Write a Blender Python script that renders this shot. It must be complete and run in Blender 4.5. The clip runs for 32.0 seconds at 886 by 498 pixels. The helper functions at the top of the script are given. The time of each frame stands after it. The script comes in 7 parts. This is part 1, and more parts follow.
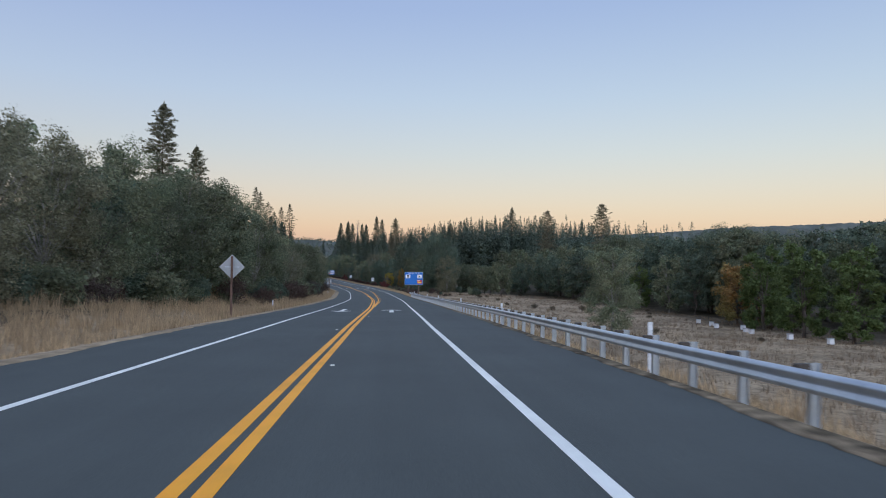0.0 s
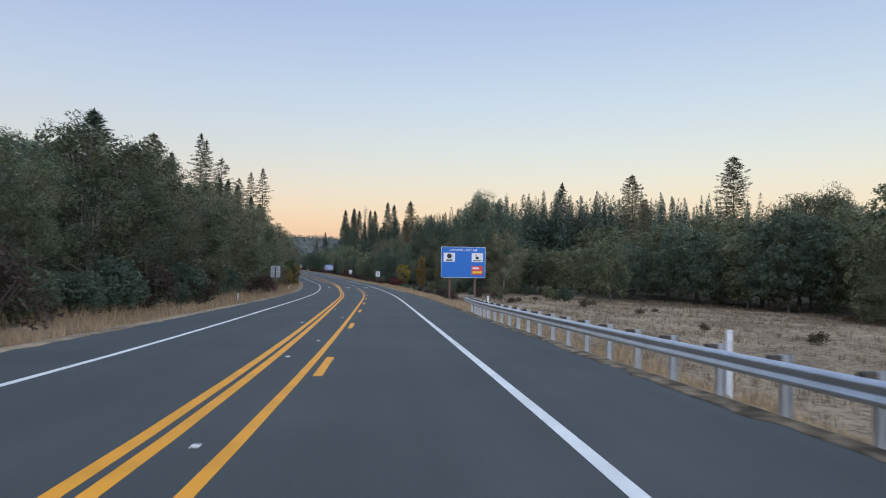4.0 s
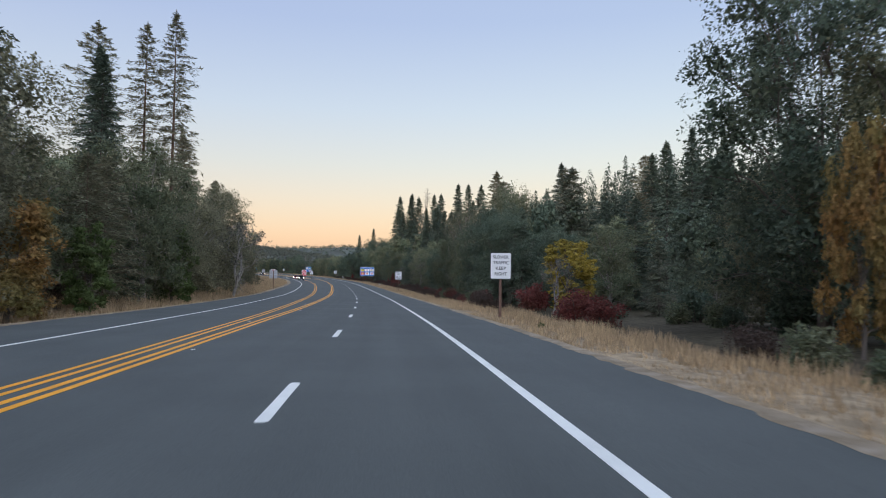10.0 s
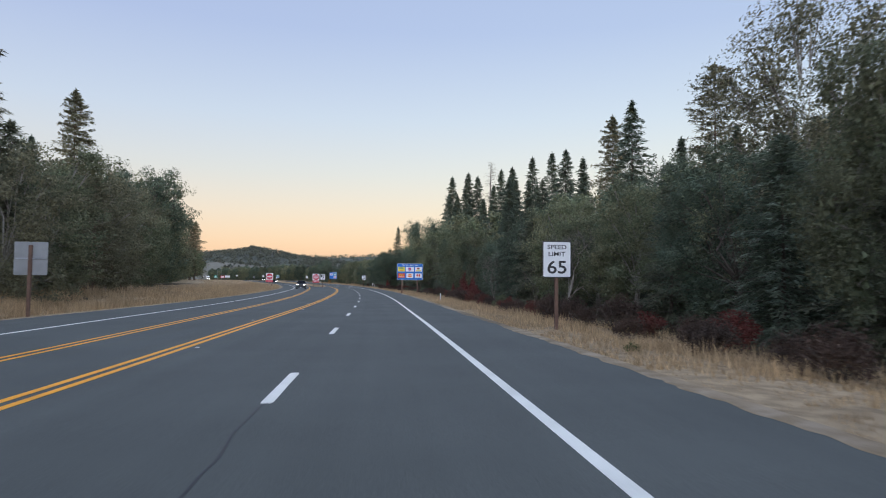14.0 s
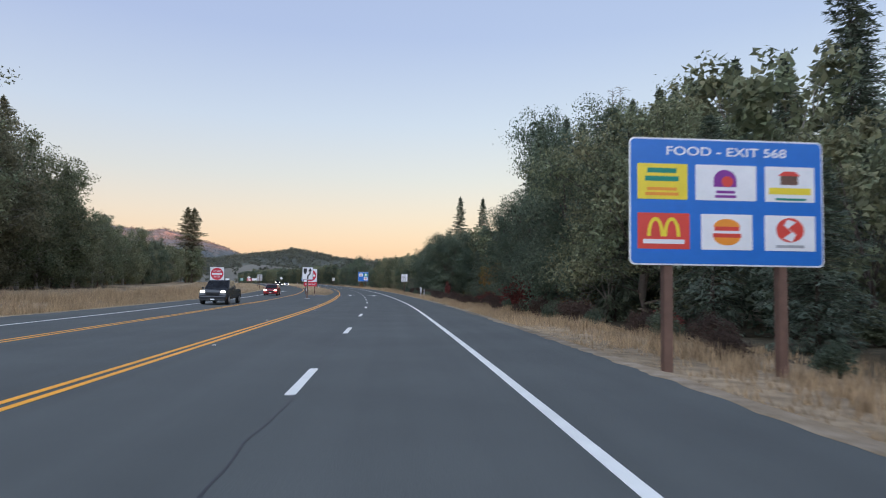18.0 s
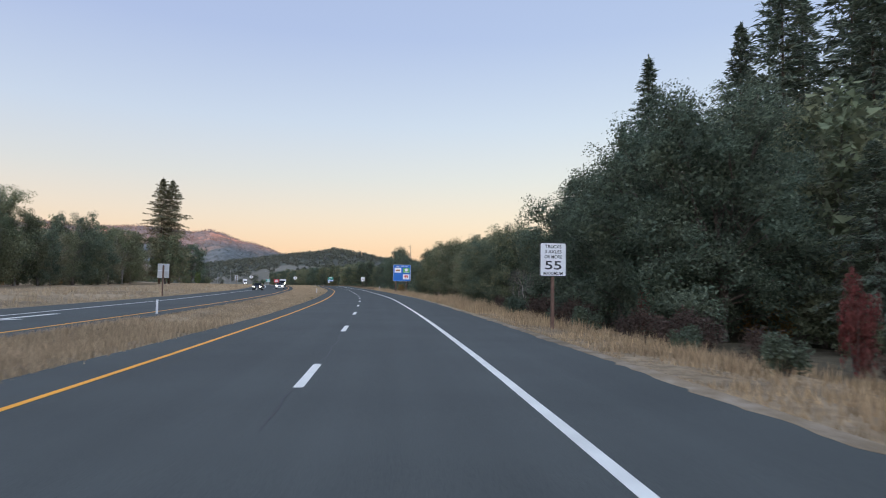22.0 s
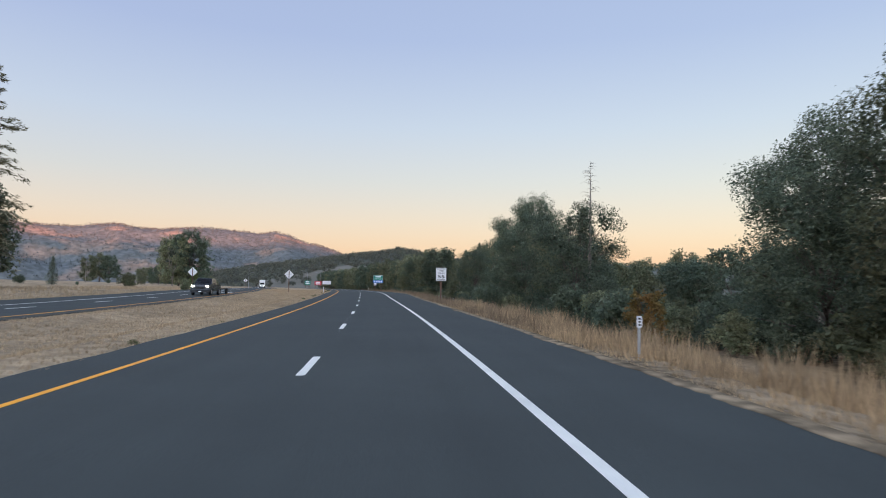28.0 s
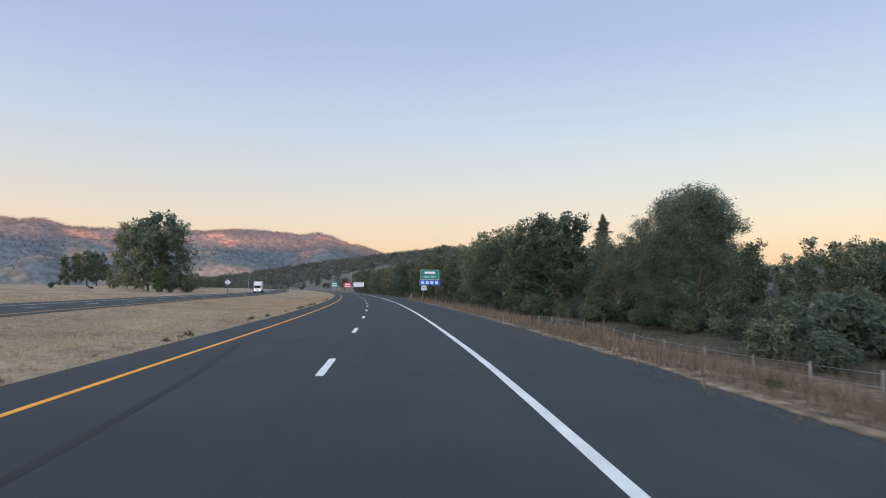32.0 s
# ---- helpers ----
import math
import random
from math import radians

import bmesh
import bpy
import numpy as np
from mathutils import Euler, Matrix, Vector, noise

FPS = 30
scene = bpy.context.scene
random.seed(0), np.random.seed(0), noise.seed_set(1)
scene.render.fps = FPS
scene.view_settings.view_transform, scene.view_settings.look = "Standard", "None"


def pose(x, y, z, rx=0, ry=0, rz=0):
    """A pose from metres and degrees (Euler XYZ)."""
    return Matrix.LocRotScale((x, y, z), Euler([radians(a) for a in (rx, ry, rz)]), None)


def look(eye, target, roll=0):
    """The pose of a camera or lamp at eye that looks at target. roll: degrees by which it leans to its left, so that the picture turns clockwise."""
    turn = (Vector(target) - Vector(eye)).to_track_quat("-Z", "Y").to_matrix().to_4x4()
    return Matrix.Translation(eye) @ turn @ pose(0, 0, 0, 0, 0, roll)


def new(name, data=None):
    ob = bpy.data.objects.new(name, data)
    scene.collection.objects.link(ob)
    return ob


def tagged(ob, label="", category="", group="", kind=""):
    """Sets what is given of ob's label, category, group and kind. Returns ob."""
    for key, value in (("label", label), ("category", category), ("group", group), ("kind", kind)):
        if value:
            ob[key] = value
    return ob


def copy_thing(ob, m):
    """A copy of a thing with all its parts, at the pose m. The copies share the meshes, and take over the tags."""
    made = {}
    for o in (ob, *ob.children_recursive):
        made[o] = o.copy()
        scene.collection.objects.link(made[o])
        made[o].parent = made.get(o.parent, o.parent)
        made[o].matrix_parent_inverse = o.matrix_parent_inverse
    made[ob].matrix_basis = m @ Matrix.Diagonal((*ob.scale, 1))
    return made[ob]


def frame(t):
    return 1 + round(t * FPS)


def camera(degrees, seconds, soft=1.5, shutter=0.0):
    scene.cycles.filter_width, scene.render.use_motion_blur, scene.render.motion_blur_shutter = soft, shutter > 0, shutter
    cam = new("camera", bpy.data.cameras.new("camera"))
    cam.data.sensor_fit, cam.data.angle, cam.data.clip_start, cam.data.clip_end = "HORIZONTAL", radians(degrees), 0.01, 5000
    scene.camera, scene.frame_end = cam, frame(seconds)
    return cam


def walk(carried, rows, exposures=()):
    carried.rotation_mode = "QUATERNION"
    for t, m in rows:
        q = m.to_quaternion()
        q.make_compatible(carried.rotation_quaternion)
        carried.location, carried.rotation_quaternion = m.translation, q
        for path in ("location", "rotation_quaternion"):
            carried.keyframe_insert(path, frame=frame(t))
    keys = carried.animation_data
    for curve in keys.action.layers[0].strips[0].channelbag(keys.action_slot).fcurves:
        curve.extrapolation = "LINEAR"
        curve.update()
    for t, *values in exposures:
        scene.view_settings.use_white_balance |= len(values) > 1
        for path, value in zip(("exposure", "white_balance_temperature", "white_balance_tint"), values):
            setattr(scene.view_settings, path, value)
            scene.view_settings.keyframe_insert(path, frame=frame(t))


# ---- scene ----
cam = camera(68.2, 32.0, soft=1.0, shutter=0.15)
SPEED, EYE, TURN = 24.2, 1.646, -5.3
ROWS = [
    (0.0, 0.0, 0.0, 0.0, -0.01, 1.08, -0.71),
    (0.5, -0.0013, 0.0172, -0.0008, -0.09, 1.0, -0.8),
    (1.0, -0.0026, 0.0332, -0.0014, -0.08, 0.95, -0.85),
    (1.5, -0.0037, 0.0494, -0.0021, 0.01, 0.87, -0.89),
    (2.0, -0.005, 0.0645, -0.0028, 0.09, 0.87, -0.86),
    (2.5, -0.0064, 0.0817, -0.0036, 0.25, 0.84, -0.83),
    (3.0, -0.0077, 0.0978, -0.0043, 0.49, 0.88, -0.84),
    (3.5, -0.0091, 0.1138, -0.0049, 0.81, 0.91, -0.83),
    (4.0, -0.0106, 0.1299, -0.0057, 1.16, 1.05, -0.79),
    (4.5, -0.0122, 0.1448, -0.0063, 1.53, 1.06, -0.77),
    (6.5, -0.0201, 0.2094, -0.0083, 3.02, 1.37, -0.7),
    (7.0, -0.0222, 0.2256, -0.0088, 3.47, 1.49, -0.73),
    (7.5, -0.0247, 0.2426, -0.0093, 3.99, 1.61, -0.83),
    (8.0, -0.0272, 0.2586, -0.0098, 4.46, 1.67, -0.83),
    (8.5, -0.0298, 0.2745, -0.0103, 4.97, 1.9, -0.87),
    (9.0, -0.0323, 0.2892, -0.0106, 5.45, 1.9, -0.85),
    (9.5, -0.0352, 0.305, -0.011, 5.94, 1.97, -0.79),
    (10.0, -0.0384, 0.3217, -0.0114, 6.41, 2.07, -0.8),
    (10.5, -0.0416, 0.3372, -0.0116, 6.86, 2.16, -0.78),
    (11.0, -0.0449, 0.3527, -0.0119, 7.27, 2.25, -0.8),
    (11.5, -0.048, 0.367, -0.0123, 7.68, 2.34, -0.86),
    (12.0, -0.0515, 0.382, -0.0126, 8.12, 2.46, -0.84),
    (12.5, -0.0554, 0.3981, -0.0128, 8.59, 2.52, -0.78),
    (13.0, -0.059, 0.4131, -0.0131, 9.04, 2.69, -0.75),
    (13.5, -0.0628, 0.4279, -0.0133, 9.51, 2.66, -0.67),
    (14.0, -0.0665, 0.4417, -0.0135, 9.95, 2.89, -0.64),
    (14.5, -0.0708, 0.4574, -0.0135, 10.48, 2.87, -0.56),
    (16.5, -0.0878, 0.5169, -0.0138, 12.39, 3.15, -0.68),
    (17.0, -0.0926, 0.5328, -0.0137, 12.9, 3.14, -0.72),
    (17.5, -0.0973, 0.5476, -0.0138, 13.35, 3.21, -0.74),
    (18.0, -0.102, 0.5626, -0.0138, 13.85, 3.22, -0.8),
    (18.5, -0.1066, 0.5766, -0.0137, 14.33, 3.26, -0.91),
    (19.0, -0.1116, 0.5914, -0.0138, 14.83, 3.24, -0.95),
    (19.5, -0.117, 0.6072, -0.0138, 15.44, 3.36, -0.92),
    (20.0, -0.1221, 0.6222, -0.0138, 16.0, 3.32, -0.95),
    (20.5, -0.1275, 0.6364, -0.0138, 16.5, 3.34, -0.95),
    (21.0, -0.1326, 0.6497, -0.0138, 16.93, 3.37, -0.91),
    (21.5, -0.1381, 0.6636, -0.0138, 17.37, 3.39, -0.9),
    (22.0, -0.144, 0.6784, -0.0137, 17.84, 3.35, -0.9),
    (22.5, -0.1497, 0.6923, -0.0137, 18.31, 3.44, -0.91),
    (23.0, -0.1556, 0.706, -0.0136, 18.76, 3.45, -0.99),
    (23.5, -0.1614, 0.7189, -0.0135, 19.17, 3.47, -1.04),
    (24.0, -0.1675, 0.7329, -0.0135, 19.7, 3.44, -1.09),
    (24.5, -0.1742, 0.7475, -0.0134, 20.23, 3.48, -1.09),
    (25.0, -0.1805, 0.761, -0.0133, 20.72, 3.46, -1.08),
    (25.5, -0.1865, 0.7735, -0.0133, 21.17, 3.51, -1.15),
    (27.5, -0.2136, 0.827, -0.0131, 23.18, 3.57, -1.0),
    (28.0, -0.2202, 0.8394, -0.013, 23.65, 3.54, -1.04),
    (28.5, -0.2275, 0.8528, -0.0129, 24.16, 3.57, -1.03),
    (29.0, -0.2354, 0.867, -0.0128, 24.73, 3.53, -1.02),
    (29.5, -0.243, 0.8803, -0.0127, 25.23, 3.57, -0.94),
    (30.0, -0.2505, 0.8933, -0.0126, 25.73, 3.55, -0.88),
    (30.5, -0.2576, 0.9055, -0.0125, 26.15, 3.61, -0.85),
    (31.0, -0.2657, 0.919, -0.0123, 26.59, 3.59, -0.9),
    (31.5, -0.2744, 0.9339, -0.0122, 27.05, 3.64, -0.92),
    (32.0, -0.2825, 0.9476, -0.0118, 27.52, 3.57, -0.71),
]


def drive(rows):
    """The camera's places in the world: the car keeps one speed."""
    x, y, z = 0.0, 0.0, EYE
    out = [(x, y, z)]
    c, s = math.cos(radians(TURN)), math.sin(radians(TURN))
    for a, b in zip(rows, rows[1:]):
        dx, dy, dz = b[1] - a[1], b[2] - a[2], b[3] - a[3]
        k = SPEED * (b[0] - a[0]) / math.hypot(dx, dy)
        x, y, z = x + k * (c * dx - s * dy), y + k * (s * dx + c * dy), z + k * dz
        out.append((x, y, z))
    return out


PLACES = drive(ROWS)
walk(cam, [(r[0], pose(*p, 90 + r[5], r[6], r[4] + TURN)) for r, p in zip(ROWS, PLACES)], [(0, 0.24, 6050, 10), (2, 0.32, 6200, 10), (4.5, 0.42, 6400, 10), (9, 0.5, 6600, 10), (14, 0.53, 6600, 10), (23, 0.53, 6600, 10), (26, 0.48, 6600, 10), (32, 0.47, 6600, 10)])

# ---- world, sun and sky ----
world = bpy.data.worlds.new("dusk_sky")
scene.world = world
world.use_nodes = True
wn, wl = world.node_tree.nodes, world.node_tree.links
wn.clear()
w_out = wn.new("ShaderNodeOutputWorld")
w_bg = wn.new("ShaderNodeBackground")
w_sky = wn.new("ShaderNodeTexSky")
w_sky.sky_type, w_sky.sun_disc = "NISHITA", False
AFTERGLOW, GLOW_AZ = 5.2, 165.0
SUN_EL, SUN_AZ = 1.5, 146.0   # degrees; the low sun stands behind the drive
w_sky.sun_elevation, w_sky.sun_rotation = radians(SUN_EL), radians(360 - SUN_AZ)
w_gain = wn.new("ShaderNodeVectorMath")
w_gain.operation = "SCALE"
w_gain.inputs["Scale"].default_value = 0.15
w_tc = wn.new("ShaderNodeTexCoord")
w_sep = wn.new("ShaderNodeSeparateXYZ")
w_ramp = wn.new("ShaderNodeValToRGB")
w_mix = wn.new("ShaderNodeMix")
w_mix.data_type = "RGBA"
w_mix.blend_type = "ADD"
w_mix.inputs["Factor"].default_value = 1.0
SKY = [(0.0, (0.485, 0.32, 0.243)), (0.05, (0.475, 0.343, 0.284)), (0.10, (0.425, 0.360, 0.349)), (0.16, (0.353, 0.36, 0.406)),
       (0.24, (0.300, 0.350, 0.47)), (0.36, (0.226, 0.278, 0.455)), (0.65, (0.205, 0.255, 0.42)), (1.0, (0.18, 0.23, 0.39))]
for k, (e, c) in enumerate(SKY):
    el = w_ramp.color_ramp.elements[k] if k < 2 else w_ramp.color_ramp.elements.new(e)
    el.position, el.color = e, (*c, 1)
# away from the glow the horizon is paler and the sky a little darker
w_side, w_share, w_pale, w_turn = (wn.new(k) for k in ("ShaderNodeVectorMath", "ShaderNodeMapRange", "ShaderNodeValToRGB", "ShaderNodeMix"))
w_side.operation = "DOT_PRODUCT"
w_side.inputs[1].default_value = (-math.sin(radians(75)), math.cos(radians(75)), 0.0)
w_share.inputs["From Min"].default_value, w_share.inputs["From Max"].default_value = -0.35, 0.95
PALE = [(0.0, (0.415, 0.335, 0.300)), (0.05, (0.410, 0.345, 0.315)), (0.10, (0.370, 0.340, 0.350)), (0.16, (0.320, 0.335, 0.385)),
        (0.24, (0.258, 0.303, 0.405)), (0.36, (0.188, 0.236, 0.395)), (0.65, (0.175, 0.222, 0.375)), (1.0, (0.17, 0.215, 0.365))]
for k, (e, c) in enumerate(PALE):
    el = w_pale.color_ramp.elements[k] if k < 2 else w_pale.color_ramp.elements.new(e)
    el.position, el.color = e, (*c, 1)
w_turn.data_type = "RGBA"
wl.new(w_tc.outputs["Generated"], w_side.inputs[0])
wl.new(w_side.outputs["Value"], w_share.inputs["Value"])
wl.new(w_share.outputs[0], w_turn.inputs["Factor"])
wl.new(w_sep.outputs["Z"], w_pale.inputs["Fac"])
wl.new(w_pale.outputs["Color"], w_turn.inputs["A"])
wl.new(w_ramp.outputs["Color"], w_turn.inputs["B"])
wl.new(w_tc.outputs["Generated"], w_sep.inputs[0])
wl.new(w_sep.outputs["Z"], w_ramp.inputs["Fac"])
wl.new(w_sky.outputs[0], w_gain.inputs[0])
wl.new(w_gain.outputs[0], w_mix.inputs["B"])
# the afterglow: the sky brightens towards the side where the sun has gone down
w_dot, w_front, w_sq, w_amp, w_glow = (wn.new(k) for k in ("ShaderNodeVectorMath", "ShaderNodeMath", "ShaderNodeMath", "ShaderNodeVectorMath", "ShaderNodeVectorMath"))
w_dot.operation, w_front.operation, w_sq.operation, w_amp.operation, w_glow.operation = "DOT_PRODUCT", "MAXIMUM", "MULTIPLY", "MULTIPLY_ADD", "MULTIPLY"
w_dot.inputs[1].default_value = (0.93 * math.sin(radians(GLOW_AZ)), 0.93 * math.cos(radians(GLOW_AZ)), 0.37)
w_front.inputs[1].default_value = 0.0
w_amp.inputs[1].default_value, w_amp.inputs[2].default_value = [AFTERGLOW * c for c in (1.08, 1.0, 0.78)], (1, 1, 1)
wl.new(w_tc.outputs["Generated"], w_dot.inputs[0])
wl.new(w_dot.outputs["Value"], w_front.inputs[0])
wl.new(w_front.outputs[0], w_sq.inputs[0])
wl.new(w_front.outputs[0], w_sq.inputs[1])
wl.new(w_sq.outputs[0], w_amp.inputs[0])
wl.new(w_turn.outputs["Result"], w_glow.inputs[0])
wl.new(w_amp.outputs[0], w_glow.inputs[1])
wl.new(w_glow.outputs[0], w_mix.inputs["A"])
wl.new(w_mix.outputs["Result"], w_bg.inputs["Color"])
w_bg.inputs["Strength"].default_value = 1.0
wl.new(w_bg.outputs[0], w_out.inputs["Surface"])

sun_data = bpy.data.lights.new("sun", "SUN")
sun_data.energy, sun_data.angle, sun_data.color = 7.5, radians(0.53), (1.0, 0.36, 0.20)
sun = new("sun", sun_data)
az = radians(SUN_AZ)
sun.matrix_world = look((0, 0, 300), (-300 * math.sin(az), -300 * math.cos(az), 300 - 300 * math.tan(radians(SUN_EL))))


# ---- materials ----
def mat(name, colour, rough=0.8, dark=0.75, light=1.2, scale=3.0, fine=60.0, bump=0.3, metal=0.0, spread=0.0, coords="Object", detail=6.0, emit=None, through_light=0.0, spec=0.5):
    """A surface with variation at two sizes, fine relief and, with spread, a change from piece to piece."""
    m = bpy.data.materials.new(name)
    m.use_nodes = True
    n, l = m.node_tree.nodes, m.node_tree.links
    p = n["Principled BSDF"]
    p.inputs["Roughness"].default_value, p.inputs["Metallic"].default_value = rough, metal
    p.inputs["Specular IOR Level"].default_value = spec
    tc = n.new("ShaderNodeTexCoord")
    big, small = n.new("ShaderNodeTexNoise"), n.new("ShaderNodeTexNoise")
    big.inputs["Scale"].default_value, big.inputs["Detail"].default_value = scale, detail
    small.inputs["Scale"].default_value, small.inputs["Detail"].default_value = fine, 4.0
    l.new(tc.outputs[coords], big.inputs["Vector"])
    l.new(tc.outputs[coords], small.inputs["Vector"])
    add = n.new("ShaderNodeMath")
    add.operation = "MULTIPLY_ADD"
    add.inputs[1].default_value = 0.45
    l.new(small.outputs["Fac"], add.inputs[0])
    l.new(big.outputs["Fac"], add.inputs[2])
    rng = n.new("ShaderNodeMapRange")
    rng.inputs["From Min"].default_value, rng.inputs["From Max"].default_value = 0.45, 1.0
    rng.inputs["To Min"].default_value, rng.inputs["To Max"].default_value = dark, light
    l.new(add.outputs[0], rng.inputs["Value"])
    val = rng.outputs[0]
    if spread:
        info = n.new("ShaderNodeObjectInfo")
        r2 = n.new("ShaderNodeMapRange")
        r2.inputs["To Min"].default_value, r2.inputs["To Max"].default_value = 1 - spread, 1 + spread
        l.new(info.outputs["Random"], r2.inputs["Value"])
        mul = n.new("ShaderNodeMath")
        mul.operation = "MULTIPLY"
        l.new(val, mul.inputs[0])
        l.new(r2.outputs[0], mul.inputs[1])
        val = mul.outputs[0]
    col = n.new("ShaderNodeVectorMath")
    col.operation = "SCALE"
    col.inputs[0].default_value = colour
    l.new(val, col.inputs["Scale"])
    l.new(col.outputs[0], p.inputs["Base Color"])
    if bump:
        b = n.new("ShaderNodeBump")
        b.inputs["Strength"].default_value, b.inputs["Distance"].default_value = bump, 0.02
        l.new(small.outputs["Fac"], b.inputs["Height"])
        l.new(b.outputs[0], p.inputs["Normal"])
    if emit:
        p.inputs["Emission Color"].default_value, p.inputs["Emission Strength"].default_value = (*emit[0], 1), emit[1]
    return m


def leaf_mat(name, colour, second, spread=0.18):
    """Leaves: two tints in patches, a change from leaf to leaf and from tree to tree, some light let through."""
    m = bpy.data.materials.new(name)
    m.use_nodes = True
    n, l = m.node_tree.nodes, m.node_tree.links
    p = n["Principled BSDF"]
    p.inputs["Roughness"].default_value = 0.75
    p.inputs["Specular IOR Level"].default_value = 0.25
    tc, nz = n.new("ShaderNodeTexCoord"), n.new("ShaderNodeTexNoise")
    nz.inputs["Scale"].default_value, nz.inputs["Detail"].default_value = 0.35, 3.0
    l.new(tc.outputs["Object"], nz.inputs["Vector"])
    mix = n.new("ShaderNodeMix")
    mix.data_type = "RGBA"
    mix.inputs["A"].default_value, mix.inputs["B"].default_value = (*colour, 1), (*second, 1)
    mr = n.new("ShaderNodeMapRange")
    mr.inputs["From Min"].default_value, mr.inputs["From Max"].default_value = 0.38, 0.66
    l.new(nz.outputs["Fac"], mr.inputs["Value"])
    l.new(mr.outputs[0], mix.inputs["Factor"])
    geo, info = n.new("ShaderNodeNewGeometry"), n.new("ShaderNodeObjectInfo")
    a, b = n.new("ShaderNodeMapRange"), n.new("ShaderNodeMapRange")
    a.inputs["To Min"].default_value, a.inputs["To Max"].default_value = 0.6, 1.4
    b.inputs["To Min"].default_value, b.inputs["To Max"].default_value = 1 - spread, 1 + spread
    l.new(geo.outputs["Random Per Island"], a.inputs["Value"])
    l.new(info.outputs["Random"], b.inputs["Value"])
    mul = n.new("ShaderNodeMath")
    mul.operation = "MULTIPLY"
    l.new(a.outputs[0], mul.inputs[0])
    l.new(b.outputs[0], mul.inputs[1])
    sc = n.new("ShaderNodeVectorMath")
    sc.operation = "SCALE"
    l.new(mix.outputs["Result"], sc.inputs[0])
    l.new(mul.outputs[0], sc.inputs["Scale"])
    l.new(sc.outputs[0], p.inputs["Base Color"])
    tr, add = n.new("ShaderNodeBsdfTranslucent"), n.new("ShaderNodeMixShader")
    l.new(sc.outputs[0], tr.inputs["Color"])
    add.inputs["Fac"].default_value = 0.4
    l.new(p.outputs[0], add.inputs[1])
    l.new(tr.outputs[0], add.inputs[2])
    l.new(add.outputs[0], n["Material Output"].inputs["Surface"])
    return m




def asphalt_mat():
    """Asphalt: fine stones, long faint streaks along the lanes, and a newer, darker course where 'fresh' rises."""
    m = bpy.data.materials.new("asphalt")
    m.use_nodes = True
    n, l = m.node_tree.nodes, m.node_tree.links
    p = n["Principled BSDF"]
    p.inputs["Roughness"].default_value, p.inputs["Specular IOR Level"].default_value = 0.85, 0.35
    lane, fresh, tc = n.new("ShaderNodeAttribute"), n.new("ShaderNodeAttribute"), n.new("ShaderNodeTexCoord")
    lane.attribute_name, fresh.attribute_name = "lane", "fresh"
    streak, patch, stone = (n.new("ShaderNodeTexNoise") for _ in range(3))
    for nz, sc_, d in ((streak, 1.0, 4.0), (patch, 0.35, 6.0), (stone, 70.0, 3.0)):
        nz.inputs["Scale"].default_value, nz.inputs["Detail"].default_value = sc_, d
    l.new(lane.outputs["Vector"], streak.inputs["Vector"])
    l.new(tc.outputs["Object"], patch.inputs["Vector"])
    l.new(tc.outputs["Object"], stone.inputs["Vector"])
    total = None
    for nz, lo, hi in ((streak, 0.92, 1.08), (patch, 0.90, 1.10), (stone, 0.70, 1.30)):
        r = n.new("ShaderNodeMapRange")
        r.inputs["From Min"].default_value, r.inputs["From Max"].default_value = 0.3, 0.7
        r.inputs["To Min"].default_value, r.inputs["To Max"].default_value = lo, hi
        l.new(nz.outputs["Fac"], r.inputs["Value"])
        if total is None:
            total = r.outputs[0]
        else:
            q = n.new("ShaderNodeMath")
            q.operation = "MULTIPLY"
            l.new(total, q.inputs[0])
            l.new(r.outputs[0], q.inputs[1])
            total = q.outputs[0]
    mix = n.new("ShaderNodeMix")
    mix.data_type = "RGBA"
    mix.inputs["A"].default_value, mix.inputs["B"].default_value = (0.094, 0.101, 0.091, 1), (0.037, 0.046, 0.043, 1)
    l.new(fresh.outputs["Fac"], mix.inputs["Factor"])
    sc = n.new("ShaderNodeVectorMath")
    sc.operation = "SCALE"
    l.new(mix.outputs["Result"], sc.inputs[0])
    l.new(total, sc.inputs["Scale"])
    l.new(sc.outputs[0], p.inputs["Base Color"])
    b = n.new("ShaderNodeBump")
    b.inputs["Strength"].default_value, b.inputs["Distance"].default_value = 0.35, 0.01
    l.new(stone.outputs["Fac"], b.inputs["Height"])
    l.new(b.outputs[0], p.inputs["Normal"])
    return m


ASPHALT = asphalt_mat()
WHITE_LINE = mat("white_road_paint", (0.90, 0.88, 0.78), 0.6, 0.82, 1.08, 1.2, 30.0, 0.15)
YELLOW_LINE = mat("yellow_road_paint", (0.98, 0.40, 0.012), 0.6, 0.82, 1.12, 1.2, 30.0, 0.15)
YELLOW_WORN = mat("worn_yellow_road_paint", (0.62, 0.36, 0.20), 0.7, 0.6, 1.15, 3.0, 40.0, 0.2)
SEAL = mat("tar_seal", (0.02, 0.021, 0.023), 0.6, 0.8, 1.2, 2.0, 30.0, 0.1)
GRASS_DRY = leaf_mat("dry_grass_blades", (0.52, 0.375, 0.22), (0.40, 0.29, 0.175), 0.1)
GRASS_BROWN = leaf_mat("weathered_brown_grass", (0.55, 0.415, 0.265), (0.45, 0.34, 0.215), 0.1)
GRASS_DARK = leaf_mat("dark_russet_grass", (0.27, 0.195, 0.125), (0.20, 0.15, 0.10), 0.1)
